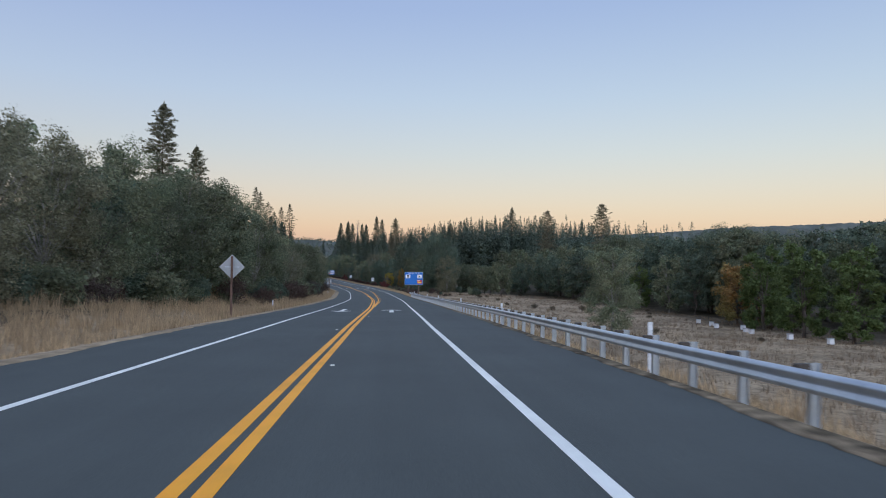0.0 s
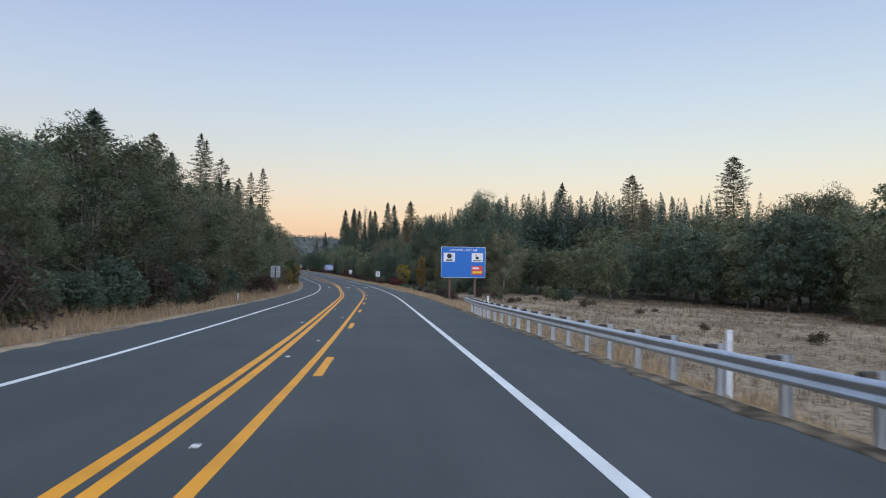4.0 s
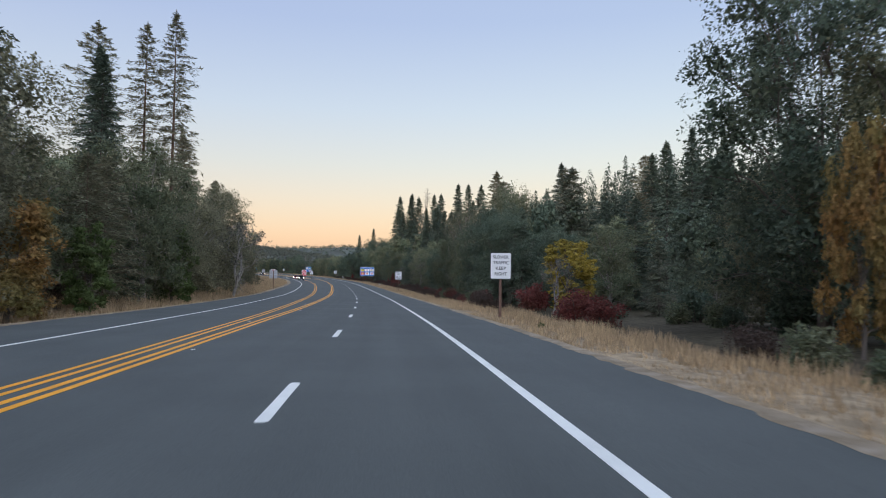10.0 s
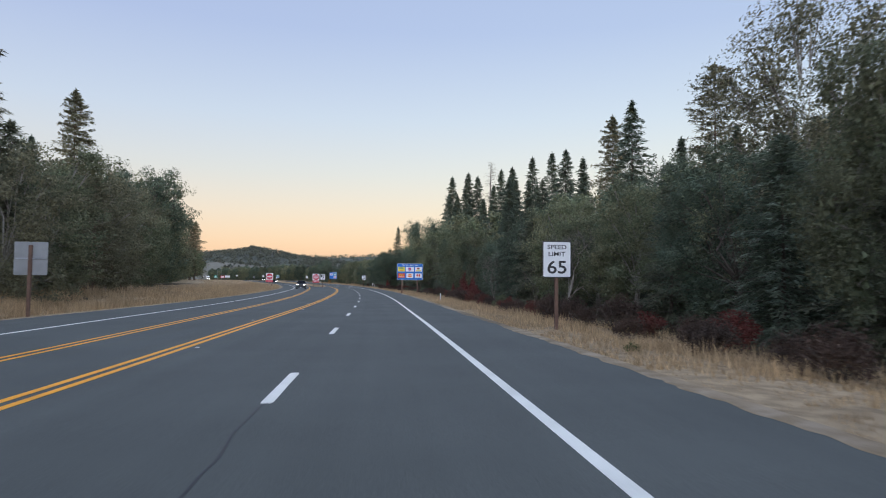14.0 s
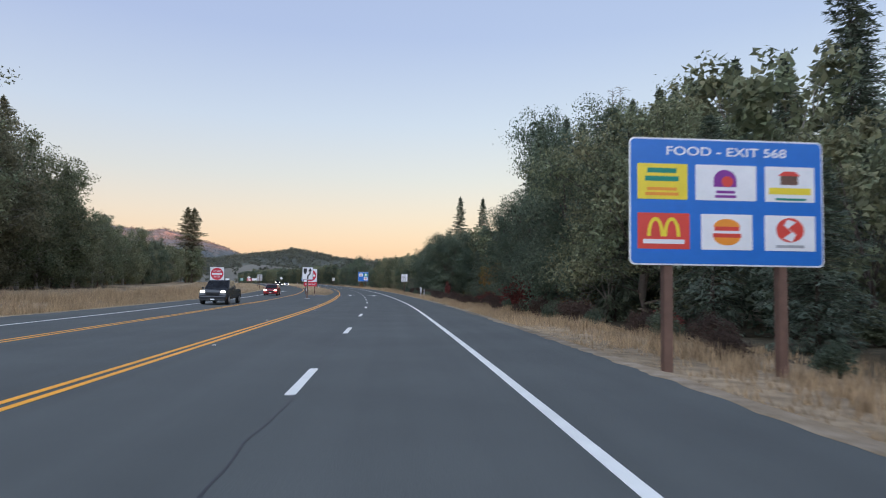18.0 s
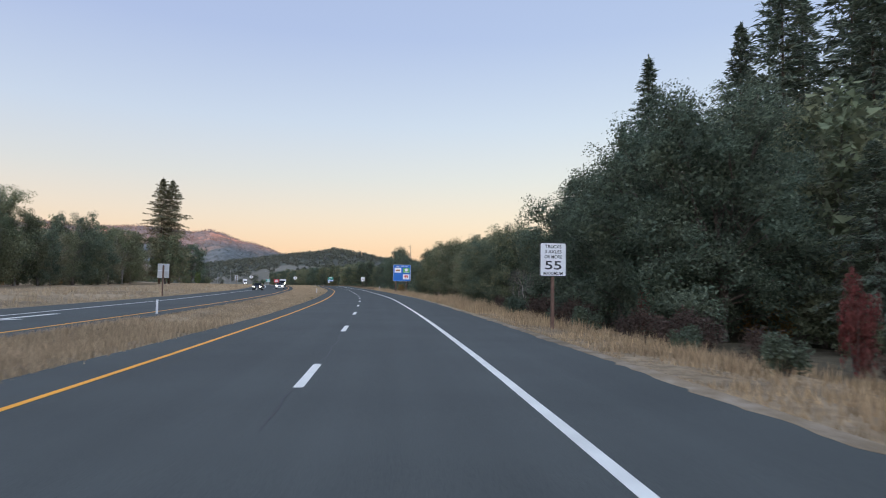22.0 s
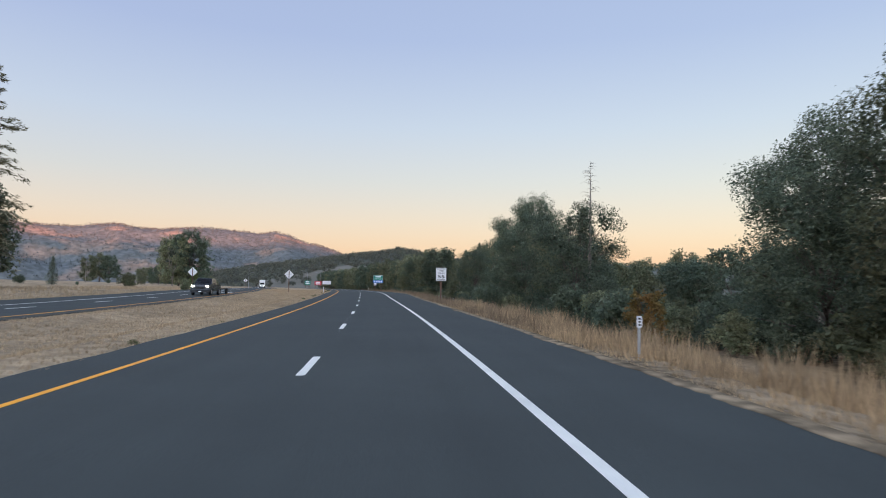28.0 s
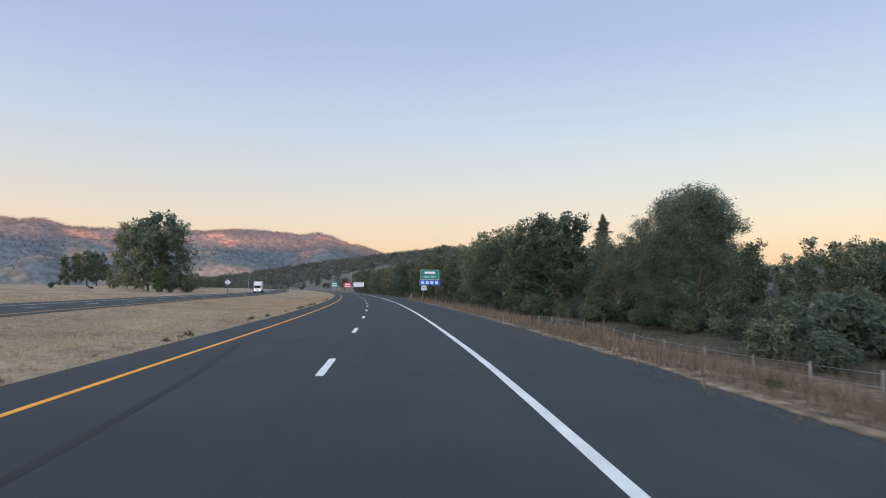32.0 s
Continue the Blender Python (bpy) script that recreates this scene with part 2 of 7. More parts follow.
GRASS_GREEN = leaf_mat("green_weed", (0.11, 0.13, 0.05), (0.16, 0.15, 0.07), 0.1)
OAK = leaf_mat("oak_leaves", (0.155, 0.183, 0.108), (0.205, 0.202, 0.118), 0.3)
OAK_DARK = leaf_mat("dark_oak_leaves", (0.104, 0.142, 0.100), (0.142, 0.166, 0.108))
OAK_LIGHT = leaf_mat("light_green_leaves", (0.125, 0.17, 0.058), (0.11, 0.14, 0.05))
PINE = leaf_mat("pine_needles", (0.195, 0.190, 0.120), (0.235, 0.212, 0.135))
FIR = leaf_mat("fir_needles", (0.125, 0.160, 0.118), (0.156, 0.186, 0.128))
RED_LEAF = leaf_mat("red_autumn_leaves", (0.215, 0.06, 0.052), (0.15, 0.066, 0.05))
RUST_LEAF = leaf_mat("rust_autumn_leaves", (0.30, 0.17, 0.06), (0.22, 0.19, 0.07))
YELLOW_LEAF = leaf_mat("yellow_autumn_leaves", (0.36, 0.27, 0.05), (0.26, 0.22, 0.06))
BRUSH = leaf_mat("brown_field_brush", (0.13, 0.095, 0.062), (0.10, 0.095, 0.055))
PALE_LEAF = leaf_mat("pale_olive_leaves", (0.228, 0.212, 0.13), (0.18, 0.178, 0.112))
# leaves on the low hill, lightened in colour for distance haze
HILL_LEAF = leaf_mat("distant_dark_leaves", (0.115, 0.128, 0.102), (0.150, 0.150, 0.112))
# needles on the far hill: haze is mixed in, pale and bluish
HILL_FAR = leaf_mat("haze_tinted_conifers", (0.150, 0.168, 0.165), (0.175, 0.185, 0.175), 0.05)
TWIG_BROWN = leaf_mat("brown_bare_twigs", (0.125, 0.082, 0.062), (0.085, 0.062, 0.05))
FIR_OLIVE = leaf_mat("lichened_fir_needles", (0.192, 0.200, 0.136), (0.160, 0.178, 0.12))
MOSS = leaf_mat("lichen_twigs", (0.15, 0.14, 0.11), (0.11, 0.11, 0.085))
BARK = mat("grey_brown_bark", (0.13, 0.105, 0.085), 0.95, 0.6, 1.3, 2.0, 14.0, 0.8)
BARK_PINE = mat("ponderosa_bark", (0.16, 0.10, 0.07), 0.95, 0.6, 1.3, 2.0, 12.0, 0.8)
BARK_PALE = mat("pale_lichen_bark", (0.30, 0.27, 0.23), 0.95, 0.6, 1.2, 2.0, 14.0, 0.8)
STEEL = mat("galvanised_steel", (0.60, 0.64, 0.68), 0.38, 0.8, 1.1, 2.0, 25.0, 0.06, metal=0.75)
STEEL_DULL = mat("dull_sign_back", (0.42, 0.43, 0.44), 0.5, 0.85, 1.1, 2.0, 20.0, 0.05, metal=0.6)
TIMBER = mat("dark_blocking_timber", (0.09, 0.075, 0.06), 0.9, 0.7, 1.2, 4.0, 30.0, 0.4)
POST_WOOD = mat("brown_sign_post", (0.15, 0.085, 0.06), 0.85, 0.75, 1.2, 4.0, 30.0, 0.3)
POST_WHITE = mat("white_plastic_post", (0.72, 0.72, 0.72), 0.55, 0.88, 1.05, 6.0, 30.0, 0.05)
SIGN_WHITE = mat("white_sign_sheeting", (0.78, 0.78, 0.78), 0.45, 0.93, 1.04, 3.0, 20.0, 0.03)
SIGN_BLUE = mat("blue_sign_sheeting", (0.012, 0.15, 0.52), 0.45, 0.93, 1.06, 3.0, 20.0, 0.03)
SIGN_GREEN = mat("green_sign_sheeting", (0.0, 0.22, 0.15), 0.45, 0.93, 1.06, 3.0, 20.0, 0.03)
SIGN_RED = mat("red_sign_sheeting", (0.62, 0.03, 0.055), 0.45, 0.93, 1.06, 3.0, 20.0, 0.03)
SIGN_BLACK = mat("black_sign_lettering", (0.02, 0.02, 0.022), 0.5, 0.9, 1.1, 3.0, 20.0, 0.0)
LOGO_YELLOW = mat("yellow_logo_panel", (0.80, 0.62, 0.04), 0.45, 0.93, 1.06, 3.0, 20.0, 0.03)
LOGO_RED = mat("red_logo_shape", (0.66, 0.06, 0.04), 0.45, 0.93, 1.06, 3.0, 20.0, 0.03)
LOGO_PURPLE = mat("purple_logo_shape", (0.22, 0.03, 0.26), 0.45, 0.93, 1.06, 3.0, 20.0, 0.03)
LOGO_ORANGE = mat("orange_logo_shape", (0.80, 0.28, 0.03), 0.45, 0.93, 1.06, 3.0, 20.0, 0.03)
LOGO_GREEN = mat("green_logo_panel", (0.10, 0.40, 0.10), 0.45, 0.93, 1.06, 3.0, 20.0, 0.03)
GLASS_DARK = mat("car_window_glass", (0.02, 0.022, 0.025), 0.08, 0.9, 1.1, 2.0, 10.0, 0.0)
TYRE = mat("tyre_rubber", (0.02, 0.02, 0.02), 0.85, 0.8, 1.1, 4.0, 40.0, 0.1)
RIM = mat("alloy_rim", (0.45, 0.45, 0.47), 0.35, 0.9, 1.1, 4.0, 20.0, 0.0, metal=0.9)
HEADLIGHT = mat("lit_headlight", (0.9, 0.88, 0.8), 0.2, 1, 1, 1, 1, 0.0, emit=((1.0, 0.93, 0.78), 6.0))
TAIL = mat("red_tail_lens", (0.35, 0.01, 0.01), 0.25, 0.9, 1.1, 2.0, 10.0, 0.0)
SKID = mat("tyre_marked_asphalt", (0.014, 0.016, 0.016), 0.85, 0.75, 1.3, 1.5, 40.0, 0.2)
GRAVEL = mat("tan_gravel_stone", (0.30, 0.25, 0.195), 0.9, 0.75, 1.25, 4.0, 30.0, 0.2)


def ground_mat():
    """Tan gravel beside the pavement, dry grass beyond it, dark litter and painted shade under the trees."""
    m = bpy.data.materials.new("verge_ground")
    m.use_nodes = True
    n, l = m.node_tree.nodes, m.node_tree.links
    p = n["Principled BSDF"]
    p.inputs["Roughness"].default_value = 0.95
    p.inputs["Specular IOR Level"].default_value = 0.1
    at_ = n.new("ShaderNodeAttribute")
    at_.attribute_name = "cover"
    tc = n.new("ShaderNodeTexCoord")
    n1, n2, n3 = (n.new("ShaderNodeTexNoise") for _ in range(3))
    for nz, s, d in ((n1, 0.12, 6.0), (n2, 2.2, 8.0), (n3, 18.0, 4.0)):
        nz.inputs["Scale"].default_value, nz.inputs["Detail"].default_value = s, d
        l.new(tc.outputs["Object"], nz.inputs["Vector"])
    wob = n.new("ShaderNodeMath")
    wob.operation = "MULTIPLY_ADD"
    wob.inputs[1].default_value = 0.9
    l.new(n2.outputs["Fac"], wob.inputs[0])
    l.new(at_.outputs["Fac"], wob.inputs[2])
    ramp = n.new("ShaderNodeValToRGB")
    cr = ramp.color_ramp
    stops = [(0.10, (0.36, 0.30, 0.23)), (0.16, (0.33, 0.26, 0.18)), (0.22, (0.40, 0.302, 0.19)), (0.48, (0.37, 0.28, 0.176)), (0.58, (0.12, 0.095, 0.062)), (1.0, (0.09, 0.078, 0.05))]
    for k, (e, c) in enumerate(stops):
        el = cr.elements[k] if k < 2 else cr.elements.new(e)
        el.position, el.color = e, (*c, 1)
    div = n.new("ShaderNodeMath")
    div.operation = "DIVIDE"
    div.inputs[1].default_value = 4.0
    l.new(wob.outputs[0], div.inputs[0])
    l.new(div.outputs[0], ramp.inputs["Fac"])
    mr = n.new("ShaderNodeMapRange")
    mr.inputs["From Min"].default_value, mr.inputs["From Max"].default_value = 0.35, 0.65
    mr.inputs["To Min"].default_value, mr.inputs["To Max"].default_value = 0.70, 1.22
    l.new(n1.outputs["Fac"], mr.inputs["Value"])
    m2 = n.new("ShaderNodeMapRange")
    m2.inputs["To Min"].default_value, m2.inputs["To Max"].default_value = 0.78, 1.22
    l.new(n3.outputs["Fac"], m2.inputs["Value"])
    mul = n.new("ShaderNodeMath")
    mul.operation = "MULTIPLY"
    l.new(mr.outputs[0], mul.inputs[0])
    l.new(m2.outputs[0], mul.inputs[1])
    sc = n.new("ShaderNodeVectorMath")
    sc.operation = "SCALE"
    l.new(ramp.outputs["Color"], sc.inputs[0])
    l.new(sc.outputs[0], p.inputs["Base Color"])
    m3 = n.new("ShaderNodeMapRange")
    m3.inputs["From Min"].default_value, m3.inputs["From Max"].default_value = 0.38, 0.62
    m3.inputs["To Min"].default_value, m3.inputs["To Max"].default_value = 1.14, 0.74
    l.new(n2.outputs["Fac"], m3.inputs["Value"])
    mul2 = n.new("ShaderNodeMath")
    mul2.operation = "MULTIPLY"
    l.new(mul.outputs[0], mul2.inputs[0])
    l.new(m3.outputs[0], mul2.inputs[1])
    l.new(mul2.outputs[0], sc.inputs["Scale"])
    b = n.new("ShaderNodeBump")
    b.inputs["Strength"].default_value, b.inputs["Distance"].default_value = 0.6, 0.06
    l.new(n3.outputs["Fac"], b.inputs["Height"])
    l.new(b.outputs[0], p.inputs["Normal"])
    return m


GROUND = ground_mat()
SLOPE = mat("pale_dry_slope", (0.17, 0.165, 0.135), 0.95, 0.75, 1.2, 0.02, 0.3, 0.0, spec=0.1)
# base colour of the hill woods is lightened to include haze
HILL_WOOD = mat("distant_wooded_hill", (0.108, 0.118, 0.100), 0.95, 0.55, 1.5, 0.012, 0.11, 0.0, coords="Object", spec=0.1)


def hill_mat():
    """A hill far off: woods paled and blued by painted haze, pale dry clearings of uneven shape."""
    m = bpy.data.materials.new("distant_dry_hill")
    m.use_nodes = True
    n, l = m.node_tree.nodes, m.node_tree.links
    p = n["Principled BSDF"]
    p.inputs["Roughness"].default_value, p.inputs["Specular IOR Level"].default_value = 0.95, 0.1
    tc, big, small = n.new("ShaderNodeTexCoord"), n.new("ShaderNodeTexNoise"), n.new("ShaderNodeTexNoise")
    for nz, s, d in ((big, 0.006, 8.0), (small, 0.05, 5.0)):
        nz.inputs["Scale"].default_value, nz.inputs["Detail"].default_value = s, d
        l.new(tc.outputs["Object"], nz.inputs["Vector"])
    ramp = n.new("ShaderNodeValToRGB")
    cr = ramp.color_ramp
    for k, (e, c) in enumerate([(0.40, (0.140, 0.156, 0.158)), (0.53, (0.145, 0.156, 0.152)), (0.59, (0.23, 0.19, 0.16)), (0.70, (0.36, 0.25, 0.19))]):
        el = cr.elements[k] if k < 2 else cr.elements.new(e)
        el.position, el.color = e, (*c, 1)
    l.new(big.outputs["Fac"], ramp.inputs["Fac"])
    mr = n.new("ShaderNodeMapRange")
    mr.inputs["From Min"].default_value, mr.inputs["From Max"].default_value = 0.35, 0.65
    mr.inputs["To Min"].default_value, mr.inputs["To Max"].default_value = 0.75, 1.25
    l.new(small.outputs["Fac"], mr.inputs["Value"])
    sc = n.new("ShaderNodeVectorMath")
    sc.operation = "SCALE"
    l.new(ramp.outputs["Color"], sc.inputs[0])
    l.new(mr.outputs[0], sc.inputs["Scale"])
    l.new(sc.outputs[0], p.inputs["Base Color"])
    return m


HILL_DRY = hill_mat()

# ---- the line of the road ----
# stations along the drive, with the bend carried on past its end
RS, RX, RY, RZ = [], [], [], []


def lay_line():
    xs = [p[0] for p in PLACES]
    ys = [p[1] for p in PLACES]
    zs = [p[2] - EYE for p in PLACES]
    st = [0.0]
    for k in range(1, len(xs)):
        st.append(st[-1] + math.hypot(xs[k] - xs[k - 1], ys[k] - ys[k - 1]))
    h0 = math.atan2(-(xs[3] - xs[0]), ys[3] - ys[0])
    grade = (zs[4] - zs[0]) / st[4]
    for back in (1500, 600, 300, 150, 60):
        RS.append(-back)
        RX.append(xs[0] + back * math.sin(h0))
        RY.append(ys[0] - back * math.cos(h0))
        RZ.append(zs[0] - grade * min(back, 300))
    RS.extend(st), RX.extend(xs), RY.extend(ys), RZ.extend(zs)
    h = math.atan2(-(xs[-1] - xs[-5]), ys[-1] - ys[-5]) + radians(1.0)
    for k in range(80):
        h += radians(max(0.0, 0.41 * (1 - k / 45)))
        RX.append(RX[-1] - 10 * math.sin(h))
        RY.append(RY[-1] + 10 * math.cos(h))
        RS.append(RS[-1] + 10)
        RZ.append(RZ[-1])
    for step in (300, 600, 1500):
        RX.append(RX[-1] - step * math.sin(h))
        RY.append(RY[-1] + step * math.cos(h))
        RS.append(RS[-1] + step)
        RZ.append(RZ[-1])


lay_line()
RS, RX, RY, RZ = (np.array(v) for v in (RS, RX, RY, RZ))
_fine = np.arange(-1500, RS[-1], 4.0)
_fx, _fy, _fz = np.interp(_fine, RS, RX), np.interp(_fine, RS, RY), np.interp(_fine, RS, RZ)


def _soft(v, n):
    pad = np.concatenate([np.full(n, v[0]) + (np.arange(-n, 0) * (v[1] - v[0])), v, np.full(n, v[-1]) + (np.arange(1, n + 1) * (v[-1] - v[-2]))])
    return np.convolve(pad, np.ones(2 * n + 1) / (2 * n + 1), "valid")


FX, FY, FZ = _soft(_fx, 4), _soft(_fy, 4), _soft(_fz, 4)
_hd = np.unwrap(np.arctan2(-np.gradient(FX), np.gradient(FY)))
FH = _soft(_hd, 3)


def heading(s):
    return float(np.interp(s, _fine, FH))


def road_z(s):
    return np.interp(s, _fine, FZ)


def at(s, u, up=0.0):
    """World place of the point at station s, u metres right of the driven line, up metres over the road."""
    h = heading(s)
    return (float(np.interp(s, _fine, FX)) + u * math.cos(h), float(np.interp(s, _fine, FY)) + u * math.sin(h), float(road_z(s)) + up)


def table(pairs):
    a, b = [p[0] for p in pairs], [p[1] for p in pairs]
    return lambda s: np.interp(s, a, b)


EDGE = table([(0, 1.88), (5, 1.88), (28, 1.73), (53, 1.75), (80, 1.86), (105, 2.07), (165, 2.14), (203, 2.25), (252, 2.17), (298, 2.11), (345, 2.03), (407, 2.08), (440, 2.08), (466, 2.02), (518, 2.16), (560, 2.1), (587, 2.0), (613, 2.03), (686, 2.06), (735, 2.04), (755, 2.03), (775, 2.12), (790, 2.22), (830, 2.3)])
YELLOW = table([(0, -1.58), (5, -1.60), (28, -1.78), (56, -1.76), (104, -2.32), (166, -3.6), (203, -4.62), (230, -4.92), (250, -4.68), (274, -5.02), (298, -4.95), (323, -4.84), (350, -4.81), (420, -4.98), (444, -4.93), (470, -4.95), (520, -4.88), (567, -4.75), (617, -4.95), (690, -4.82), (760, -4.9)])
INNER = table([(56, -1.75), (63, -1.70), (70, -1.62), (80, -1.56), (90, -1.50), (105, -1.42), (140, -1.36), (172, -1.29), (192, -1.36), (226, -1.40)])
YELLOW_OPP = table([(222, -4.75), (229, -5.12), (255, -5.4), (300, -6.6), (355, -7.65), (418, -9.15), (480, -10.9), (535, -11.2), (580, -11.95), (633, -13.4), (648, -14.2), (710, -15.6), (737, -16.4), (783, -18.0), (820, -21.5), (860, -23.5)])
WHITE_OPP = table([(0, -5.15), (60, -5.42), (110, -5.92), (172, -7.25), (210, -8.2), (237, -8.8), (262, -9.1), (311, -10.4), (360, -11.1), (423, -12.6), (487, -14.5), (538, -15.6), (591, -17.5), (647, -20.4), (721, -22.0), (801, -26.2), (830, -29.0), (870, -31.0)])
PAVE_R = table([(0, 5.0), (112, 4.9), (165, 4.92), (230, 4.98), (300, 5.02), (415, 5.02), (495, 5.2), (545, 5.2), (615, 5.2), (716, 5.25), (755, 5.4), (785, 5.95), (820, 6.1)])
PAVE_L = table([(0, -8.1), (70, -8.35), (115, -8.75), (180, -10.3), (245, -12.8), (320, -14.2), (430, -15.9), (500, -17.8), (590, -20.6), (650, -23.5), (800, -29.2), (830, -32.0), (870, -34.0)])
NOSE = 525.0
MED_R = table([(NOSE, -7.9), (NOSE + 3, -7.0), (NOSE + 14, -6.3), (565, -5.75), (617, -6.3), (690, -6.15), (760, -6.3)])
MED_L = table([(NOSE, -8.3), (NOSE + 3, -9.0), (NOSE + 14, -9.7), (580, -10.9), (633, -12.4), (648, -13.2), (710, -14.6), (737, -15.4), (783, -17.0), (820, -20.5), (860, -22.5)])


# ---- ground height beside the road ----
R_DROP = table([(-200, 3.2), (0, 3.4), (100, 3.4), (150, 2.6), (200, 1.4), (240, 0.7), (330, 0.5), (480, 0.4), (560, 0.8), (640, 1.2), (740, 1.5), (900, 1.5)])
L_RISE = table([(-200, 0.5), (0, 0.5), (200, 0.5), (420, 0.4), (480, 0.2), (620, 0.1), (900, -0.3)])


def smooth(a, b, x):
    k = np.clip((x - a) / (b - a), 0, 1)
    return k * k * (3 - 2 * k)


R_HILL = table([(250, 0), (420, 9), (560, 9), (640, 2), (720, 0)])


def side_height(s, side, e):
    """Height of the ground over the road, e metres out from the pavement on that side."""
    bump = 0.12 * math.sin(s * 0.21 + e * 0.9) * smooth(2, 6, e) + 0.3 * math.sin(s * 0.037 + e * 0.05) * smooth(15, 60, e)
    if side > 0:
        drop = float(R_DROP(s))
        h = -0.05 - (0.12 + 0.22 * float(smooth(160, 140, s))) * smooth(0, 0.9, e) - drop * smooth(1.2, 8.0, e) - 1.2 * smooth(20, 90, e)
        h += float(R_HILL(s)) * smooth(25, 110, e)
    else:
        h = -0.05 - 0.35 * smooth(0.3, 3.0, e) + (0.35 + float(L_RISE(s))) * smooth(3.0, 9.0, e) + 2.0 * smooth(20, 80, e) * smooth(420, 250, s)
        h -= 1.0 * smooth(20, 120, e) * smooth(450, 650, s) * smooth(780, 690, s)
        h += 1.9 * smooth(12, 120, e) * smooth(690, 780, s)
    return h + bump


def ground_at(s, u):
    """Height over the road at station s, u metres right."""
    r, l = float(PAVE_R(s)), float(PAVE_L(s))
    if u > r:
        return side_height(s, 1, u - r)
    if u < l:
        return side_height(s, -1, l - u)
    return -0.05


def median_at(s, u):
    """Height of the median's ground over the road."""
    a, b = float(MED_L(s)), float(MED_R(s))
    low = 0.0 - 0.25 * float(smooth(2, 6, b - a))
    return float(np.interp((u - a) / (b - a) * 6, [0, 1, 2, 4, 5, 6], [-0.05, 0.02, low, low, 0.02, -0.05]))


def put(s, u, sink=0.0, up=None, turn=0.0):
    """A pose on the ground at station s: x to the right of the road, y along it."""
    z = ground_at(s, u) - sink if up is None else up
    return pose(*at(s, u, z), 0, 0, math.degrees(heading(s)) + turn)


# ---- building helpers ----
def mesh_of(name, verts, faces, materials=(), smooth_shade=False):
    me = bpy.data.meshes.new(name)
    me.from_pydata([tuple(v) for v in verts], [], [tuple(f) for f in faces])
    for m in materials:
        me.materials.append(m)
    if smooth_shade:
        me.shade_smooth()
    me.update()
    return me


def thing(name, label, category, group="", kind="", m=None):
    ob = new(name)
    if m is not None:
        ob.matrix_basis = m
    return tagged(ob, label, category, group, kind)


def part(name, data, material, parent, label="", m=None):
    """Links a bmesh or a mesh as one object under a thing or a part."""
    if isinstance(data, bmesh.types.BMesh):
        me = bpy.data.meshes.new(name)
        data.to_mesh(me)
        data.free()
    else:
        me = data
    if material and not me.materials:
        me.materials.append(material)
    ob = new(name, me)
    ob.parent = parent
    if m is not None:
        ob.matrix_basis = m
    if label:
        ob["label"] = label
    return ob


def box(bm, x0, x1, y0, y1, z0, z1, bevel=0.0):
    made = bmesh.ops.create_cube(bm, size=1)["verts"]
    for v in made:
        v.co = Vector(((x0 + x1) / 2 + v.co.x * (x1 - x0), (y0 + y1) / 2 + v.co.y * (y1 - y0), (z0 + z1) / 2 + v.co.z * (z1 - z0)))
    if bevel:
        edges = list({e for v in made for e in v.link_edges})
        bmesh.ops.bevel(bm, geom=edges, offset=bevel, segments=2, affect="EDGES")
    return bm


def boxed(*a, bevel=0.0):
    return box(bmesh.new(), *a, bevel=bevel)


def tube(bm, p, q, r0, r1, n=8):
    """A tapered round bar from p to q."""
    p, q = Vector(p), Vector(q)
    t = (q - p).to_track_quat("Z", "Y").to_matrix()
    rings = []
    for c, r in ((p, r0), (q, r1)):
        rings.append([bm.verts.new(c + t @ Vector((r * math.cos(2 * math.pi * k / n), r * math.sin(2 * math.pi * k / n), 0))) for k in range(n)])
    for k in range(n):
        bm.faces.new((rings[0][k], rings[0][(k + 1) % n], rings[1][(k + 1) % n], rings[1][k]))
    bm.faces.new(rings[1])
    bm.faces.new(rings[0][::-1])
    return bm


def outline(points, y0, y1):
    """A flat piece with that outline in x and z, from y0 (front) to y1."""
    bm = bmesh.new()
    f = [bm.verts.new((x, y0, z)) for x, z in points]
    b = [bm.verts.new((x, y1, z)) for x, z in points]
    bm.faces.new(f)
    bm.faces.new(b[::-1])
    n = len(points)
    for k in range(n):
        bm.faces.new((f[k], b[k], b[(k + 1) % n], f[(k + 1) % n]))
    bmesh.ops.recalc_face_normals(bm, faces=bm.faces)
    return bm


def round_rect(x0, x1, z0, z1, r, n=4):
    pts = []
    for cx, cz, a0 in ((x1 - r, z0 + r, -90), (x1 - r, z1 - r, 0), (x0 + r, z1 - r, 90), (x0 + r, z0 + r, 180)):
        pts += [(cx + r * math.cos(radians(a0 + 90 * k / n)), cz + r * math.sin(radians(a0 + 90 * k / n))) for k in range(n + 1)]
    return pts


def disc(cx, cz, rx, rz=None, n=24, a0=0, a1=360):
    rz = rz or rx
    m = n if a1 - a0 >= 360 else n + 1
    return [(cx + rx * math.cos(radians(a0 + (a1 - a0) * k / n)), cz + rz * math.sin(radians(a0 + (a1 - a0) * k / n))) for k in range(m)]


